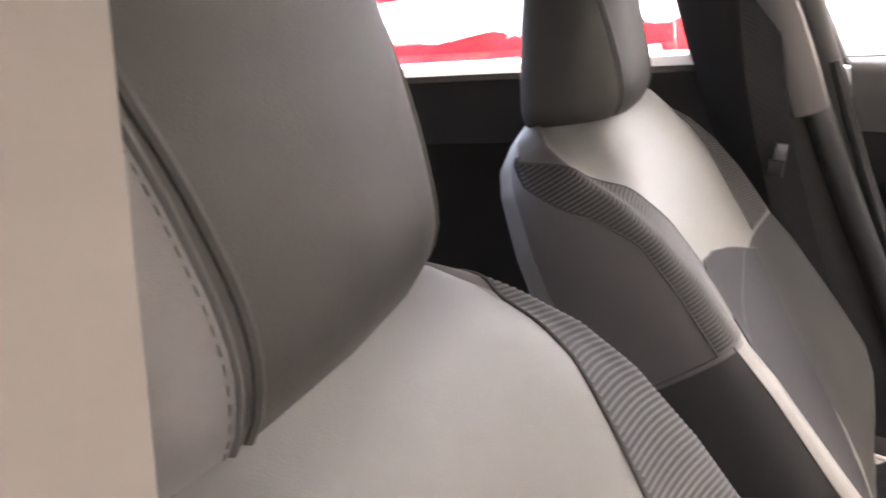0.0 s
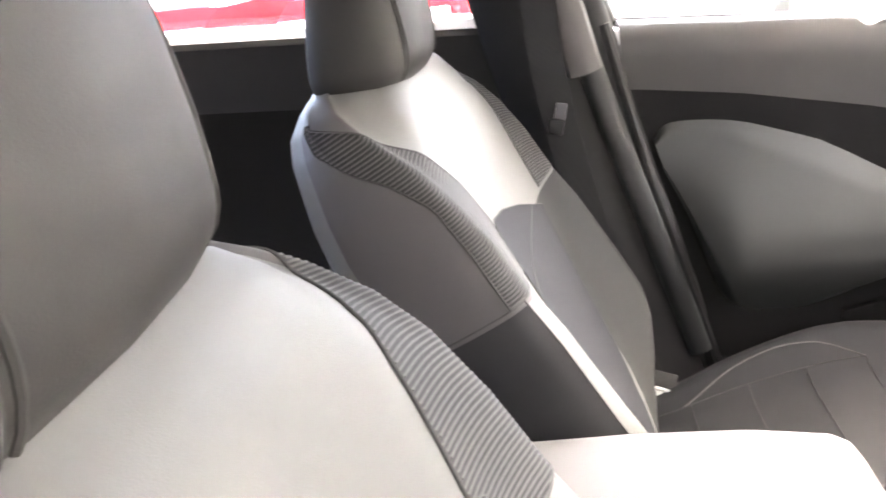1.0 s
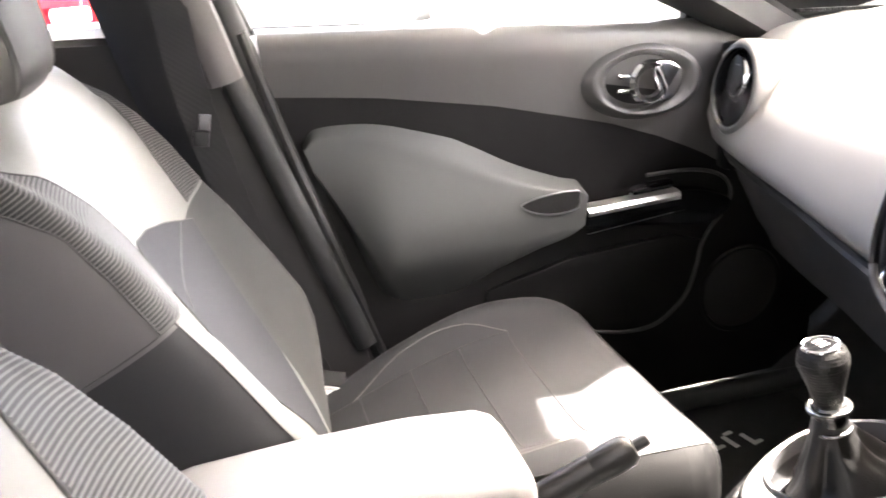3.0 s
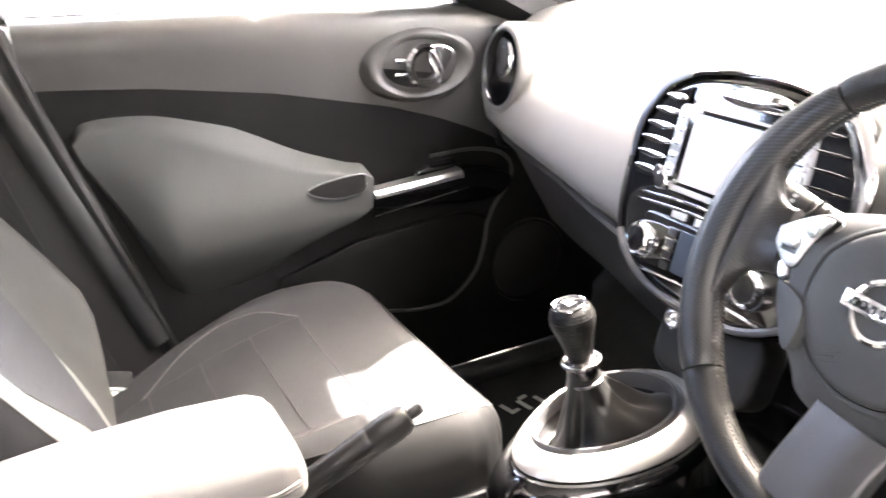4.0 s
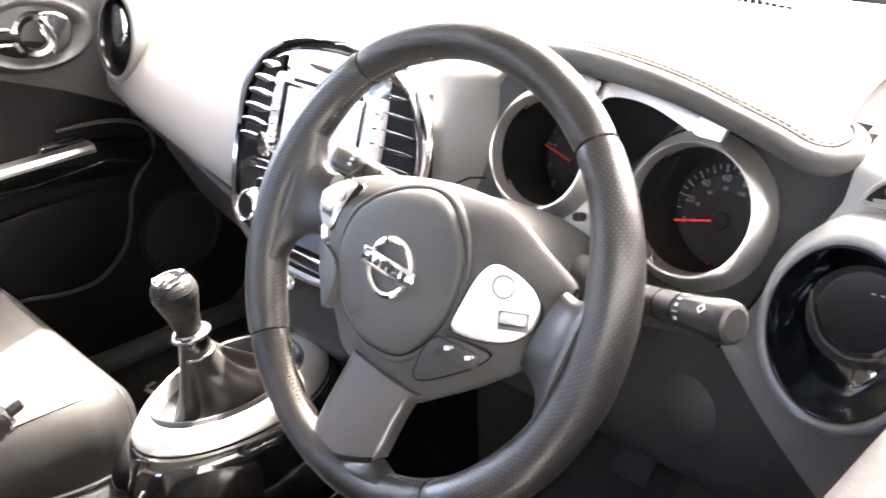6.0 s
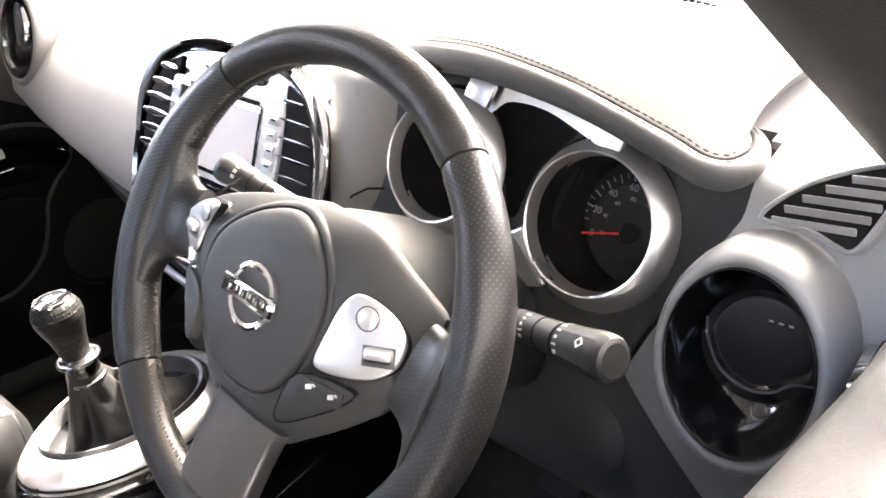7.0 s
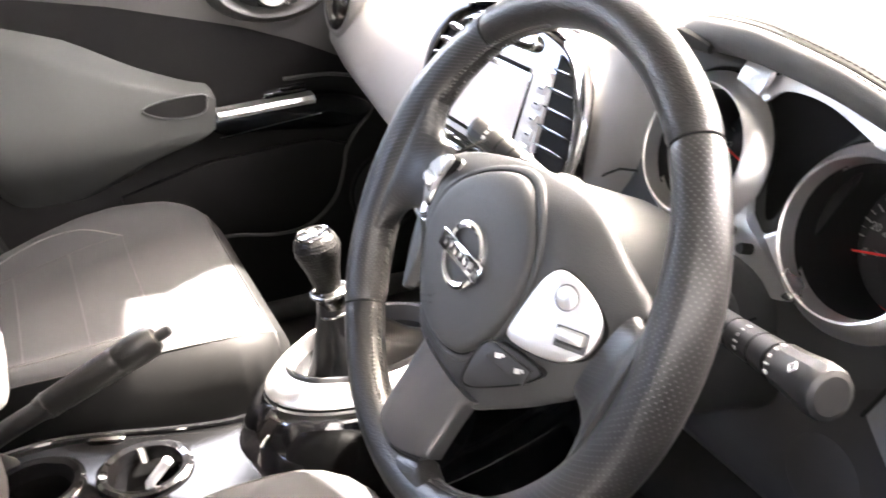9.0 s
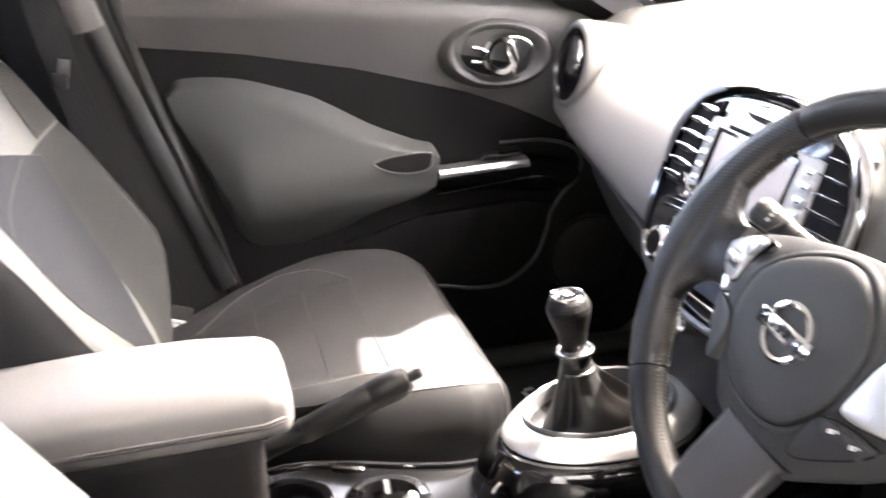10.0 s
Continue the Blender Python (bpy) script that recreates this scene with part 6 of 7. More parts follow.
# ---- seats ----
def seat(cx, yo, zo, name, label, head_y=0.0, head_z=0.0, skew=0.0, head_w=1.0, band_in=0.0):
    s = thing(name, (cx, -0.3 + yo, 0.1), label, "car seat", group="front seats")
    lean = radians(27)
    H = Vector((cx, -0.463 + yo, 0.27 + zo))
    bu, bn = Vector((0, -math.sin(lean), math.cos(lean))), Vector((0, math.cos(lean), math.sin(lean)))

    # backrest rings: height, half width, bolster rise, middle depth, thickness
    prof = [(-0.06, 0.125, 0.0, -0.02, 0.10), (0.0, 0.145, 0.006, -0.008, 0.11), (0.04, 0.178, 0.022, -0.002, 0.12), (0.08, 0.208, 0.038, 0.0, 0.13), (0.115, 0.224, 0.045, 0.0, 0.13), (0.18, 0.232, 0.041, 0.0, 0.135), (0.28, 0.231, 0.029, 0.004, 0.138), (0.34, 0.230, 0.017, 0.006, 0.140), (0.40, 0.228, 0.012, 0.007, 0.140), (0.45, 0.226, 0.002, 0.008, 0.140), (0.49, 0.222, -0.012, 0.008, 0.134), (0.525, 0.214, -0.030, 0.006, 0.124), (0.55, 0.202, -0.040, 0.001, 0.115), (0.572, 0.182, -0.045, -0.008, 0.10), (0.588, 0.15, -0.040, -0.020, 0.075), (0.597, 0.11, -0.030, -0.035, 0.05), (0.602, 0.06, -0.015, -0.045, 0.03)]
    # u across, front points
    rings, heights = [], []
    for h in np.concatenate([np.linspace(-0.06, 0.52, 59), np.linspace(0.526, 0.602, 16)]):
        w, rise, mid, th = lerp_table(prof, h)
        half = [(0.0, mid), (0.25, mid), (0.48, mid + rise * 0.04), (0.64, mid + rise * 0.28), (0.77, mid + rise * 0.72), (0.86, mid + rise * 1.0), (0.93, mid + rise * 0.93), (0.98, mid + rise * (0.5 if rise > 0 else 1.1) - 0.006), (1.0, mid + 1.2 * min(0, rise) - 0.004 - th * 0.12), (1.0, mid + 0.5 * min(0, rise) - th * 0.45), (0.97, mid - th * 0.8), (0.86, mid - th * 1.0), (0.5, mid - th * 1.08), (0.0, mid - th * 1.1)]
        pts = [Vector((u * w, dd, 0)) for u, dd in half] + [Vector((-u * w, dd, 0)) for u, dd in half[-2:0:-1]]
        rings.append([H + Vector((p.x, 0, 0)) + bu * h + bn * (p.y - skew * p.x / 0.2) for p in spline(pts, 3, True)])
        heights.append(h)
    n = len(rings[0])                                   # 78 points round
    inner = 1 if cx < 0 else -1                         # the side towards the console
    q = n // 2

    def pick(test):
        bm = bmesh.new()
        made = {}

        def vert(i, j):
            if (i, j) not in made:
                made[i, j] = bm.verts.new(rings[i][j])
            return made[i, j]

        for i in range(len(rings) - 1):
            for j in range(n):
                jj = min(j, n - 1 - j)                 # folded, 0 in the middle
                if test(jj, (heights[i] + heights[i + 1]) / 2, j):
                    k = (j + 1) % n
                    bm.faces.new((vert(i, j), vert(i, k), vert(i + 1, k), vert(i + 1, j)))
        return bm

    def rib_in(h):
        return lerp_table([(0.335, 8.0), (0.40, 8.6), (0.45, 10.0), (0.50, 12.0), (0.525, 15.0), (0.55, 19.0), (0.58, 25.0)], h)[0] - band_in * smoothstep(0.56, 0.46, h)

    def rib_out(h):
        return lerp_table([(0.335, 21.5), (0.40, 21.8), (0.45, 22.5), (0.50, 24.0), (0.53, 26.0), (0.55, 28.0), (0.58, 29.0)], h)[0]

    def zone(jj, h, j):
        if jj >= 30:
            return "back", 0
        side_of = 1 if j < q else -1
        if h < 0.335 and jj >= 19:
            return "side", side_of
        if h >= 0.335 and jj >= 16:
            return "flank", side_of
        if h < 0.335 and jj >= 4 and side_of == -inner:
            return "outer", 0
        return "main", 0

    names = {("main", 0): ("backrest", SEAT, "pale grey leatherette backrest"), ("back", 0): ("back_panel", SEAT, "grey rear cover")}
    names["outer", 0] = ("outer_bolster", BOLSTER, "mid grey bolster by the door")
    for sd in (1, -1):
        names["flank", sd] = ("flank", FLANK, "smooth grey leatherette flank of the backrest")
        names["side", sd] = ("side_panel", SIDE_CLOTH, "dark cloth side panel")
    for z, (nm, mat, lb) in names.items():
        part(nm, pick(lambda jj, h, j: zone(jj, h, j) == z), mat, s, lb, angle=60)
    # cap
    bm = bmesh.new()
    bm.faces.new([bm.verts.new(p) for p in rings[-1]])
    part("backrest_cap", bm, SEAT, s)
    bm = bmesh.new()
    bm.faces.new([bm.verts.new(p) for p in rings[0]])
    part("backrest_base", bm, SEAT_DARK, s)

    # raised ribs across the band
    def at(h, jf):
        i0 = max(k for k in range(len(heights) - 1) if heights[k] <= h + 1e-9)
        f = (h - heights[i0]) / (heights[i0 + 1] - heights[i0])
        j0 = int(math.floor(jf))
        g = jf - j0
        a = rings[i0][j0 % n].lerp(rings[i0][(j0 + 1) % n], g)
        b = rings[i0 + 1][j0 % n].lerp(rings[i0 + 1][(j0 + 1) % n], g)
        return a.lerp(b, f)

    def lifted(h, jf, sgn, by):
        p = at(h, jf if sgn > 0 else n - jf)
        c0 = Vector((cx + sgn * 0.12, H.y, H.z)) + bu * h - bn * 0.06
        return p + (p - c0).normalized() * by

    for sgn in (1, -1):
        band = [[lifted(h, jf, sgn, 0.0009) for jf in np.linspace(rib_in(h), rib_out(h), 26)] for h in np.linspace(0.336, 0.576, 49)]
        part("ribbed_band", shell(band if sgn < 0 else band[::-1], 0.0006), RIB, s, "ribbed dark band round the bolster", angle=70)
        part("piping", tube([row[0] for row in band], 0.0014, 6), THREAD, s)
        part("piping", tube([row[-1] for row in band], 0.0014, 6), THREAD, s)
        bm = bmesh.new()
        for k in range(68):
            h = 0.338 + 0.004 * k
            pts = []
            for jf in np.linspace(6, 27.9, 66):
                low = max(0.3365, h - 0.020 * min(1.0, (jf - 8) / 11))
                if rib_in(low) - 0.01 <= jf <= rib_out(low) and low <= 0.576:
                    pts.append(lifted(low, jf, sgn, 0.0012))
            if len(pts) > 2:
                tube(pts, 0.0011, 4, bm=bm)
        tagged(part("ribs", bm, RIB_LIGHT, s, "fine pale ribs", clean=False), kind="stuff")
        # piping along the zone edges
        pts = [at(h, 19.0 if sgn > 0 else n - 19.0) for h in np.linspace(0.0, 0.335, 18)]
        part("piping", tube(pts, 0.0010, 5), THREAD, s)
        pts = [at(0.335, (jf if sgn > 0 else n - jf)) for jf in np.linspace(rib_in(0.335), 29, 24)]
        part("piping", tube(pts, 0.0010, 5), THREAD, s)
    # suede insert, narrowing downwards, its top edge slanting
    def edge_in(h):
        return lerp_table([(-0.05, 1.5), (0.06, 2.2), (0.12, 3.6), (0.18, 5.2), (0.24, 6.6), (0.30, 7.6), (0.34, 8.0), (0.40, 8.4)], h)[0]

    def edge_out(h):
        return lerp_table([(-0.05, 1.5), (0.06, 2.2), (0.12, 3.7), (0.18, 4.4), (0.24, 4.8), (0.30, 5.6), (0.34, 6.5), (0.40, 7.5)], h)[0]

    sheet = []
    for f in np.linspace(0, 1, 48):
        row = []
        for g in np.linspace(0, 1, 37):
            top = lerp_table([(0.0, 0.320), (0.2, 0.336), (0.45, 0.362), (0.7, 0.384), (0.9, 0.392), (0.97, 0.385), (1.0, 0.365)], g)[0]
            h = -0.05 + (top + 0.05) * f
            row.append(at(h, inner * (-edge_out(h) * (1 - g) + edge_in(h) * g)) + bn * 0.0009)
        sheet.append(row)
    part("piping", tube(sheet[-1], 0.0011, 5), THREAD, s)
    for k in (0, -1):
        part("piping", tube([row[k] for row in sheet], 0.0009, 5), THREAD, s)
    pts = spline([at(h, inner * jf) + bn * 0.0014 for h, jf in ((0.338, -3.0), (0.332, -0.5), (0.326, 2.0), (0.316, 4.5), (0.298, 6.8))], 5)
    part("insert_seam", tube(pts, 0.0007, 5), RIB_LIGHT, s)
    sheet = sheet if inner < 0 else sheet[::-1]
    part("backrest_insert", shell(sheet, 0.0006), SUEDE, s, "blue-grey suede insert", angle=60)

    # headrest
    hc = Vector((cx, -0.757 + head_y, 0.852 + head_z))
    bu, bn = Vector((0, -0.13, 0.9915)), Vector((0, 0.9915, 0.13))
    def head_point(v, jf, out=0.0):
        hh = 0.098 * v
        w = head_w * lerp_table([(-1.0, 0.150), (-0.8, 0.155), (-0.3, 0.150), (0.1, 0.139), (0.3, 0.129), (1.0, 0.105)], v)[0] * (1 - abs(v) ** 12 * 0.16)
        th = 0.052 * (1 - abs(v) ** 8 * 0.4) * (1 - 0.18 * v)
        t = 2 * math.pi * jf / 36
        c_, s_ = math.cos(t), math.sin(t)
        fx, fy = math.copysign(abs(c_) ** 0.5, c_), math.copysign(abs(s_) ** 0.62, s_)
        p = hc + Vector((w * fx, 0, 0)) + bu * hh + bn * (th * fy - 0.018 * fx * fx + 0.012 * v)
        return p + (p - hc).normalized() * out

    def seam_at(v, sgn, more=0.0):
        jf = (6.7 if sgn * cx > 0 else 4.6) + 0.95 * max(0.0, 1 - ((v + 0.42) / 0.75) ** 2) - 0.85 * (v + 0.6) - more
        return jf if sgn > 0 else 18 - jf

    levels = [-1 + 2 * k / 24 for k in range(25)]
    hd = part("headrest", loft([[head_point(v, i) for i in range(36)] for v in levels]), HEADREST, s, "dark grey leatherette headrest", angle=70)
    inner = levels[1:-1]
    for sgn in (1, -1):
        part("headrest_seam", tube([head_point(v, seam_at(v, sgn), 0.0004) for v in inner], 0.0016, 6), THREAD, hd, "dark piping down the headrest edge")
        side = [[head_point(v, seam_at(v, sgn) + (-8.8 if sgn > 0 else 8.8) * f, 0.0006) for f in np.linspace(0, 1, 14)] for v in inner]
        # door side takes the colour with window light painted in
        part("headrest_side", loft(side, closed=False), HEAD_SIDE_LIT if sgn * cx > 0 else HEADREST, hd, "side of the headrest")
        part("headrest_piping", tube([head_point(v, seam_at(v, sgn, -0.28), -0.0010) for v in inner], 0.0026, 8), HEADREST, hd, "padded roll beside the seam")
        tagged(part("headrest_stitching", stitches([head_point(v, seam_at(v, sgn, 0.14), 0.0010) for v in inner], 0.0035, 0.0022, 0.0003), THREAD, hd, "dark stitching along the seam"), kind="stuff")
        part("post", tube([hc + Vector((0.06 * sgn, 0, 0)) - bu * 0.16, hc + Vector((0.06 * sgn, 0, 0)) - bu * 0.07], 0.006, 10), CHROME, hd, "chrome headrest post")

    # cushion rings along y: y, half width, bolster rise, top z, thickness
    prof = [(-0.56, 0.12, 0.0, 0.222, 0.10), (-0.50, 0.145, 0.01, 0.238, 0.12), (-0.42, 0.172, 0.018, 0.255, 0.14), (-0.35, 0.202, 0.028, 0.268, 0.145), (-0.28, 0.230, 0.034, 0.277, 0.15), (-0.22, 0.248, 0.036, 0.285, 0.152), (-0.17, 0.254, 0.034, 0.290, 0.155), (-0.12, 0.254, 0.026, 0.294, 0.155), (-0.09, 0.251, 0.020, 0.295, 0.154), (-0.065, 0.244, 0.013, 0.293, 0.150), (-0.045, 0.232, 0.007, 0.288, 0.144), (-0.030, 0.217, 0.003, 0.279, 0.134), (-0.018, 0.198, 0.001, 0.264, 0.118), (-0.009, 0.176, 0.0, 0.243, 0.096), (-0.003, 0.150, 0.0, 0.216, 0.068), (0.000, 0.12, 0.0, 0.190, 0.040), (0.001, 0.09, 0.0, 0.165, 0.01)]
    rings2, ys = [], []
    for y in np.concatenate([np.linspace(-0.56, -0.10, 26), np.linspace(-0.09, 0.001, 24)]):
        w, rise, zt, th = lerp_table(prof, y)
        half = [(0.0, zt), (0.25, zt), (0.46, zt + rise * 0.05), (0.58, zt + rise * 0.35), (0.70, zt + rise * 0.85), (0.80, zt + rise), (0.90, zt + rise * 0.75), (0.97, zt + rise * 0.1 - th * 0.08), (1.0, zt - th * 0.3), (0.99, zt - th * 0.65), (0.95, zt - th), (0.0, zt - th)]
        pts = [Vector((u * w, zz, 0)) for u, zz in half] + [Vector((-u * w, zz, 0)) for u, zz in half[-2:0:-1]]
        rings2.append([Vector((cx + p.x, y + yo, p.y + zo)) for p in spline(pts, 3, True)])
        ys.append(y)
    n2 = len(rings2[0])

    def pick2(test):
        bm = bmesh.new()
        made = {}

        def vert(i, j):
            if (i, j) not in made:
                made[i, j] = bm.verts.new(rings2[i][j])
            return made[i, j]

        for i in range(len(rings2) - 1):
            for j in range(n2):
                jj = min(j, n2 - 1 - j)
                if test(jj, (ys[i] + ys[i + 1]) / 2):
                    k = (j + 1) % n2
                    bm.faces.new((vert(i, j), vert(i, k), vert(i + 1, k), vert(i + 1, j)))
        return bm

    def zone2(jj, y):
        if jj >= 18 or y > -0.034:
            return "lower"
        if jj <= 8 and y < -0.17:
            return "insert"
        return "main"

    for z, nm, mat, lb in (("main", "cushion", CUSHION, "dark grey cloth seat cushion"), ("insert", "cushion_insert", CUSHION, "quilted dark grey insert"), ("lower", "cushion_side", CUSHION_SIDE, "dark lower cushion side")):
        part(nm, pick2(lambda jj, y: zone2(jj, y) == z), mat, s, lb, angle=60)
    for ri in (0, -1):
        bm = bmesh.new()
        bm.faces.new([bm.verts.new(p) for p in rings2[ri]])
        part("cushion_end", bm, CUSHION_SIDE, s)

    def at2(y, jf):
        i = min(range(len(ys)), key=lambda k: abs(ys[k] - y))
        i0 = max(0, min(len(ys) - 2, i if ys[i] <= y else i - 1))
        f = (y - ys[i0]) / (ys[i0 + 1] - ys[i0])
        j0 = int(math.floor(jf))
        g = jf - j0
        a = rings2[i0][j0 % n2].lerp(rings2[i0][(j0 + 1) % n2], g)
        b = rings2[i0 + 1][j0 % n2].lerp(rings2[i0 + 1][(j0 + 1) % n2], g)
        return a.lerp(b, f) + Vector((0, 0, 0.0004))

    for sgn in (1, -1):
        e = lambda jf: jf if sgn > 0 else n2 - jf
        part("seam", tube([at2(y, e(9.0)) for y in np.linspace(-0.5, -0.17, 16)], 0.0009, 6), SIDE_CLOTH, s)
        part("seam", tube([at2(y, e(9.0 + 4.5 * math.sin(math.pi * (y + 0.42) / 0.25))) for y in np.linspace(-0.42, -0.17, 14)], 0.0010, 6), RIB_LIGHT, s)
        part("seam", tube([at2(y, e(18.0)) for y in np.linspace(-0.52, -0.03, 24)], 0.0012, 6), SEAT_DARK, s)
    part("seam", tube([at2(-0.035, n2 - jf) for jf in np.linspace(24, 0, 22)] + [at2(-0.035, jf) for jf in np.linspace(0.5, 24, 22)], 0.0014, 6), SEAT_DARK, s)
    for y in (-0.17, -0.25, -0.33, -0.41):
        part("seam", tube([at2(y, n2 - jf) for jf in np.linspace(9, 0, 8)] + [at2(y, jf) for jf in np.linspace(0.5, 9, 8)], 0.0009, 6), SIDE_CLOTH, s)
    part("seat_base", box((cx - 0.2, -0.5 + yo, 0.0), (cx + 0.2, -0.08 + yo, 0.17 + zo), 0.02), DIAL, s, "black seat base and runners")
    return s


seat(-0.358, 0.0, 0.0, "passenger_seat", "front passenger seat in grey leatherette and cloth, empty", skew=0.016, head_w=0.86)
seat(0.362, 0.0, 0.0, "driver_seat", "driver seat in grey leatherette and cloth, empty", head_y=-0.018, head_z=0.008, band_in=2.0)


# ---- belts ----
def belts():
    b = thing("seat_belt", (-0.63, -0.56, 0.7), "black passenger seat belt hanging by the door pillar", "seat belt", group="front seat belts")
    pts = spline([(-0.575, -0.60, 1.02), (-0.605, -0.585, 0.86), (-0.622, -0.575, 0.72), (-0.632, -0.55, 0.58), (-0.635, -0.50, 0.38), (-0.63, -0.45, 0.22)], 6)
    grid = [[p + Vector((0.004 * k, -0.024 + 0.048 * k, 0)) for k in (0, 0.5, 1)] for p in pts]
    part("webbing", shell(grid, 0.0015), WEBBING_DARK, b, "black woven webbing")
    t = part("tongue", obox(frame_at((-0.61, -0.56, 0.652), (0, 1, -0.2), (0, 0.1, 1)), 0.016, 0.024, 0.006, 0.002), SPOKE, b, "metal belt tongue")
    part("tongue_grip", obox(frame_at((-0.606, -0.568, 0.632), (0, 1, -0.2), (0, 0.1, 1)), 0.022, 0.022, 0.012, 0.003), DIAL, t)
    part("guide", obox(frame_at((-0.59, -0.60, 0.955), (0, 1, 0), (0, 0, 1)), 0.05, 0.06, 0.02, 0.008), PILLAR, b, "black height adjuster")
    b2 = thing("seat_belt", (0.55, -0.67, 0.9), "beige-grey driver seat belt close to the door pillar", "seat belt", group="front seat belts")
    # runs down beside the driver headrest
    o, e = Vector((0.440, -0.707, 1.12)), Vector((0.630, -0.650, 0.40))
    w = Vector((0.030, -0.037, 0.0))
    grid = [[o.lerp(e, k / 12) + w * (j / 4) for j in range(5)] for k in range(13)]
    part("webbing", shell(grid, 0.0015), WEBBING, b2, "beige-grey woven webbing")
    for j in (0.03, 0.60):
        part("edge_thread", tube([o.lerp(e, k / 12) + w * j for k in range(13)], 0.0014, 6), BROWN_LINE, b2, "brown edge thread")
    bk = thing("belt_anchor", (-0.497, -0.448, 0.262), "bright belt anchor tucked between passenger cushion and backrest", "belt anchor")
    Ma = frame_at((-0.496, -0.4475, 0.268), (0.1, 1, -0.30), (-0.5, 0, 0.87))
    part("plate", obox(Ma @ pose(0.0, -0.013, -0.001), 0.023, 0.024, 0.005, 0.002), SILVER, bk, "bright metal plate")
    part("bar", tube([Ma @ Vector((x, 0.002 - 4 * x * x, 0.002)) for x in np.linspace(-0.021, 0.021, 8)], 0.0028, 8), SILVER, bk, "rounded bright bar")
    part("strap", obox(Ma @ pose(0.004, 0.016, -0.004), 0.034, 0.022, 0.005, 0.002), WEBBING_DARK, bk, "dark strap")


belts()

# ---- floor mat ----
mat_t = thing("floor_mat", (-0.38, 0.2, 0.0), "black carpet mat with a pale woven badge in the passenger footwell", "floor mat")
part("mat", plate(rrect(0.5, 0.46, 0.05, 5), pose(-0.38, 0.20, 0.014), 0.012, 0.004), CARPET, mat_t)
for k in range(4):
    part("badge_stroke", obox(pose(-0.5 + 0.004 * k, 0.155 + 0.034 * k, 0.0155, rz=90 + 12), 0.008, 0.036, 0.002), BUTTON, mat_t, "pale woven badge stroke")
    part("badge_stroke", obox(pose(-0.488 + 0.036 * (k % 2) - 0.036 + 0.004 * k, 0.155 + 0.034 * k + 0.010, 0.0155, rz=12), 0.007, 0.018, 0.002), BUTTON, mat_t)
part("binding", tube([Vector((x - 0.38, y + 0.2, 0.014)) for x, y in rrect(0.5, 0.46, 0.05, 5)], 0.005, 6, True), RUBBER, mat_t)
sill = solo(part("trim", tube([Vector((-0.59, y, 0.05 + 0.05 * (0.3 - y) * 0.3)) for y in np.linspace(-0.35, 0.45, 14)], 0.02, 10), CARPET), "black sill trim along the passenger footwell", "sill trim", kind="structure")

# ---- pedals ----
ped = thing("pedals", (0.35, 0.5, 0.1), "black brake, clutch and throttle pedals", "pedals")
for x, w in ((0.30, 0.06), (0.40, 0.065), (0.50, 0.045)):
    part("pedal", obox(pose(x, 0.44, 0.16, 50, 0, 0), w, 0.07, 0.012, 0.004), RUBBER, ped)
    part("pedal_arm", tube([Vector((x, 0.45, 0.165)), Vector((x, 0.52, 0.25)), Vector((x, 0.60, 0.36))], 0.008, 8), DIAL, ped)

# ---- outside ----
grid = [[Vector((x, y, -0.42)) for y in np.concatenate([[-400], np.linspace(-30, 30, 9), [400]])] for x in np.concatenate([[-400], np.linspace(-30, 30, 9), [400]])]
solo(part("ground", shell(grid, 0.1), ASPHALT), "pale sunlit asphalt car park", "ground", kind="structure")


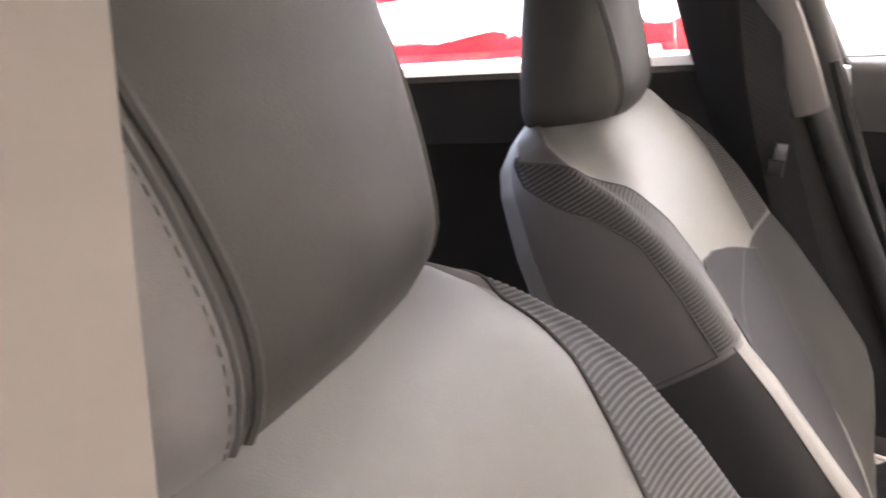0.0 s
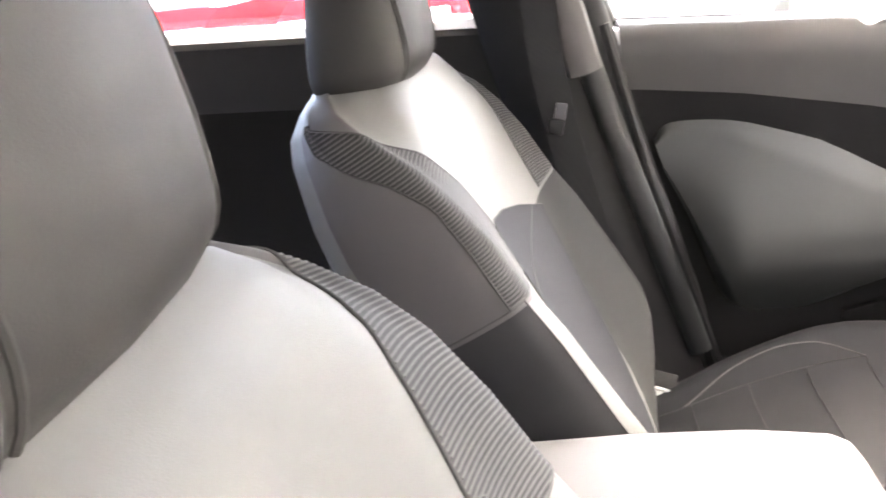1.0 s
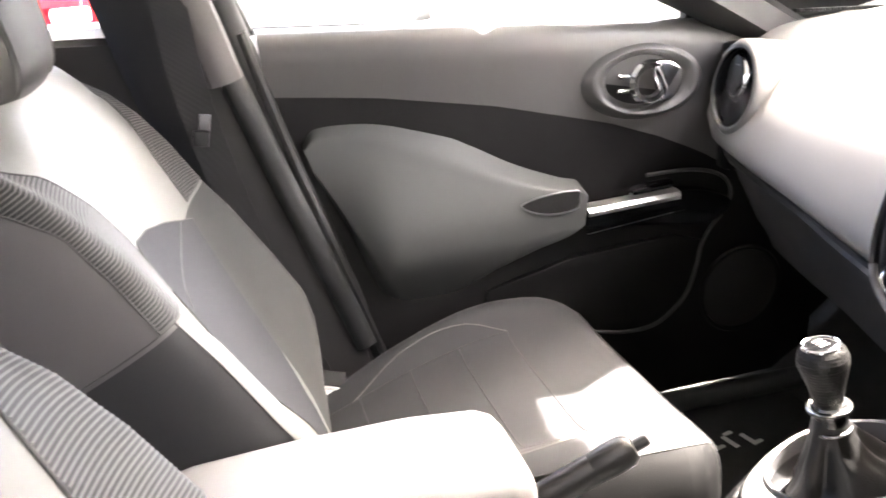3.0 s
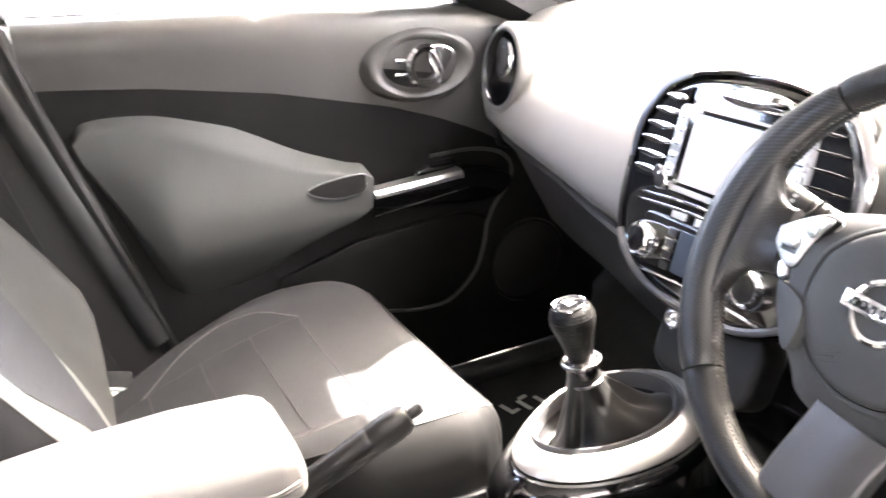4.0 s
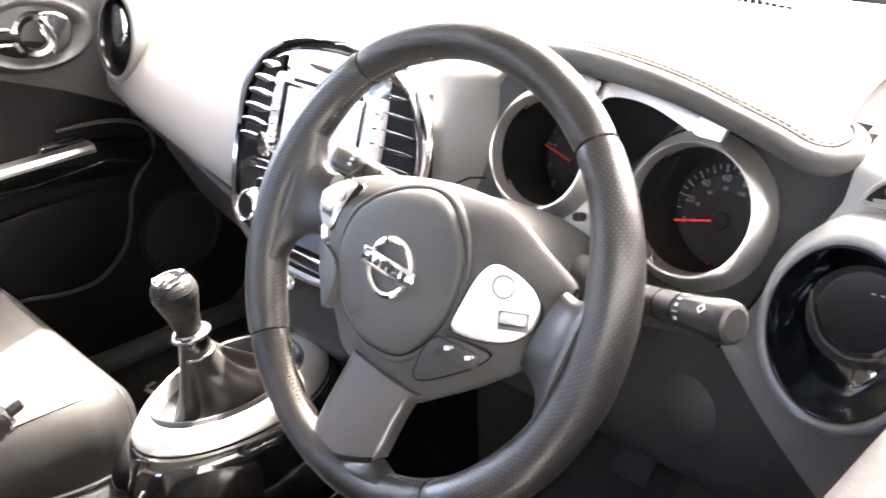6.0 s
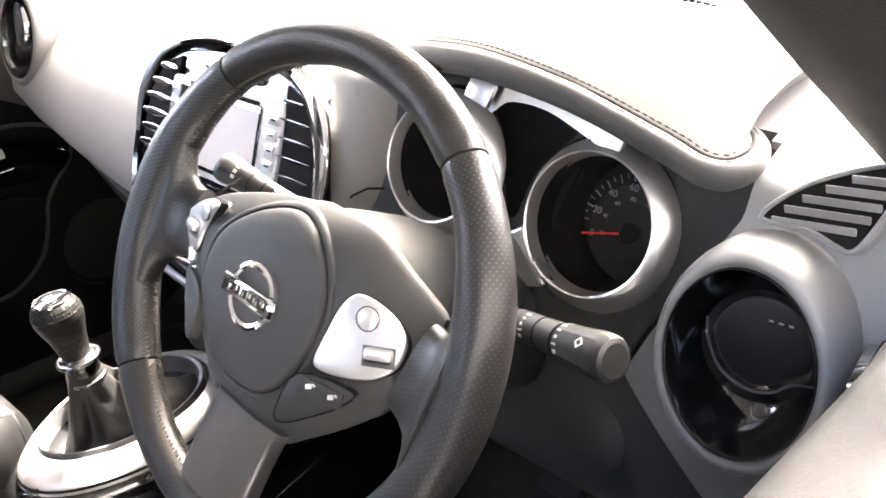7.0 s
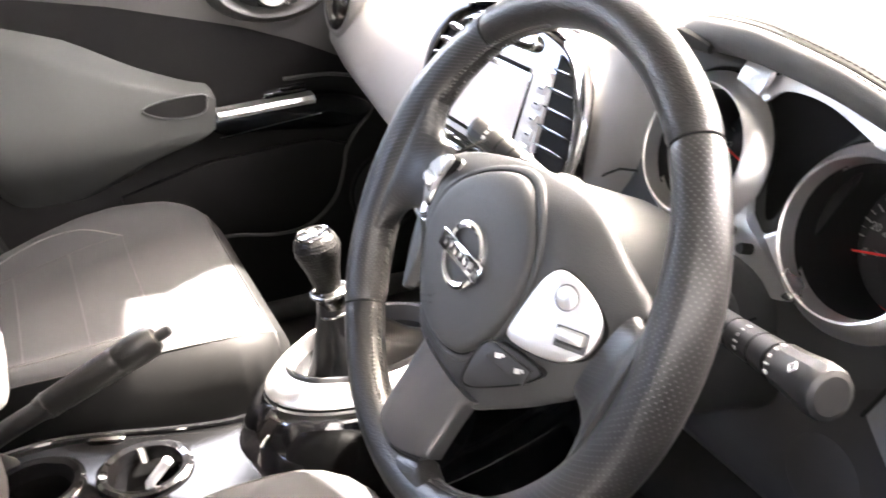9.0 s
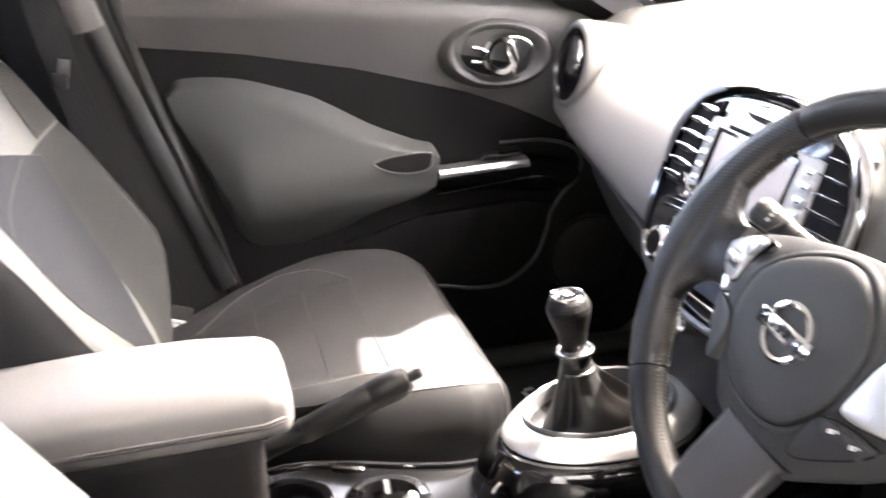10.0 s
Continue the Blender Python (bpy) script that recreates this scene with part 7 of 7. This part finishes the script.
def parked_car(at, turn, paint, label):
    c = thing("parked_car", (0, 0, 0), label, "car", group="parked cars")
    secs = [(-2.0, 0.55, 0.62), (-1.9, 0.35, 0.86), (-1.2, 0.3, 0.95), (-0.4, 0.28, 0.98), (0.8, 0.28, 0.98), (1.5, 0.3, 0.96), (1.95, 0.36, 0.82), (2.03, 0.5, 0.66)]
    rings = []
    for x, z0, z1 in secs:
        rings.append([Vector((x, 0.85 * a, z0 + (z1 - z0) * b)) for a, b in ((-0.9, 0), (-1, 0.3), (-1, 0.7), (-0.9, 0.97), (-0.5, 1.0), (0.5, 1.0), (0.9, 0.97), (1, 0.7), (1, 0.3), (0.9, 0))])
    part("body", loft(rings), paint, c)
    rings = [[Vector((x, a * w, z)) for a, z in ((-1, 0.95), (-0.86, zt - 0.06), (-0.7, zt), (0.7, zt), (0.86, zt - 0.06), (1, 0.95))] for x, w, zt in ((-1.55, 0.76, 1.0), (-1.0, 0.78, 1.40), (-0.2, 0.8, 1.47), (0.5, 0.78, 1.42), (1.25, 0.76, 1.0))]
    part("cabin", loft(rings), DARK_GLASS, c, "dark side windows")
    rings = [[Vector((x, a * 0.66, z + 0.012)) for a in (-1, 0, 1)] for x, z in ((-1.0, 1.40), (-0.2, 1.475), (0.5, 1.42))]
    part("roof", shell(rings, 0.03), paint, c)
    for x in (-1.25, 1.3):
        for y in (-0.78, 0.78):
            w = part("wheel", lathe([(0.3, -0.1), (0.31, -0.07), (0.31, 0.07), (0.3, 0.1), (0.2, 0.1), (0.19, 0.07), (0.02, 0.08)], pose(x, y, 0.31, 90 if y < 0 else -90, 0, 0), 28), TYRE, c)
            part("rim", lathe([(0.19, 0.0), (0.19, 0.085), (0.1, 0.1), (0.01, 0.1)], pose(x, y, 0.31, 90 if y < 0 else -90, 0, 0), 20), SILVER, w)
    for y in (-0.6, 0.6):
        part("headlight", obox(pose(1.96, y, 0.74), 0.1, 0.3, 0.14, 0.03), SILVER, c)
        part("tail_light", obox(pose(-1.93, y, 0.8), 0.08, 0.25, 0.16, 0.03), RED_PAINT, c)
    c.matrix_world = pose(*at, 0, 0, turn)
    return c


parked_car((-8.9, -2.05, -0.42), 0, RED_PAINT, "bright red hatchback parked nose-in beside the car")
parked_car((-9.2, -4.4, -0.42), 2, RED_PAINT, "red car parked beside the red hatchback")
parked_car((-9.3, -6.9, -0.42), 0, WHITE_PAINT, "white car parked further along the row")
parked_car((-9.5, 0.6, -0.42), -2, WHITE_PAINT, "white car parked across the lot")
parked_car((-9.5, 3.1, -0.42), 0, WHITE_PAINT, "white car parked near the row's end")
wall = solo(part("backdrop", box((-26, -40, -0.42), (-25, 40, 4.5), 0.05), BRICK_WALL), "pale sunlit building wall across the car park", "building wall", kind="structure")

# unseen wall, added to limit the sky light entering by the driver's door
solo(part("shade_wall_beside", box((2.0, -7.0, -0.42), (2.2, 6.0, 2.7), 0.02), WALL_DARK), "plain dark unseen wall added to dim the light on the driver's side", "wall", kind="structure")
pen = solo(part("stick", tube([Vector((0.002, -0.228, 0.199)), Vector((0.006, -0.224, 0.245)), Vector((0.012, -0.212, 0.262)), Vector((0.017, -0.203, 0.276)), Vector((0.0175, -0.202, 0.278))], lambda q: 0.0055 if q < 0.9 else 0.003, 10), WHITE_PAINT), "short white plastic stick standing in the cup holder", "stick")
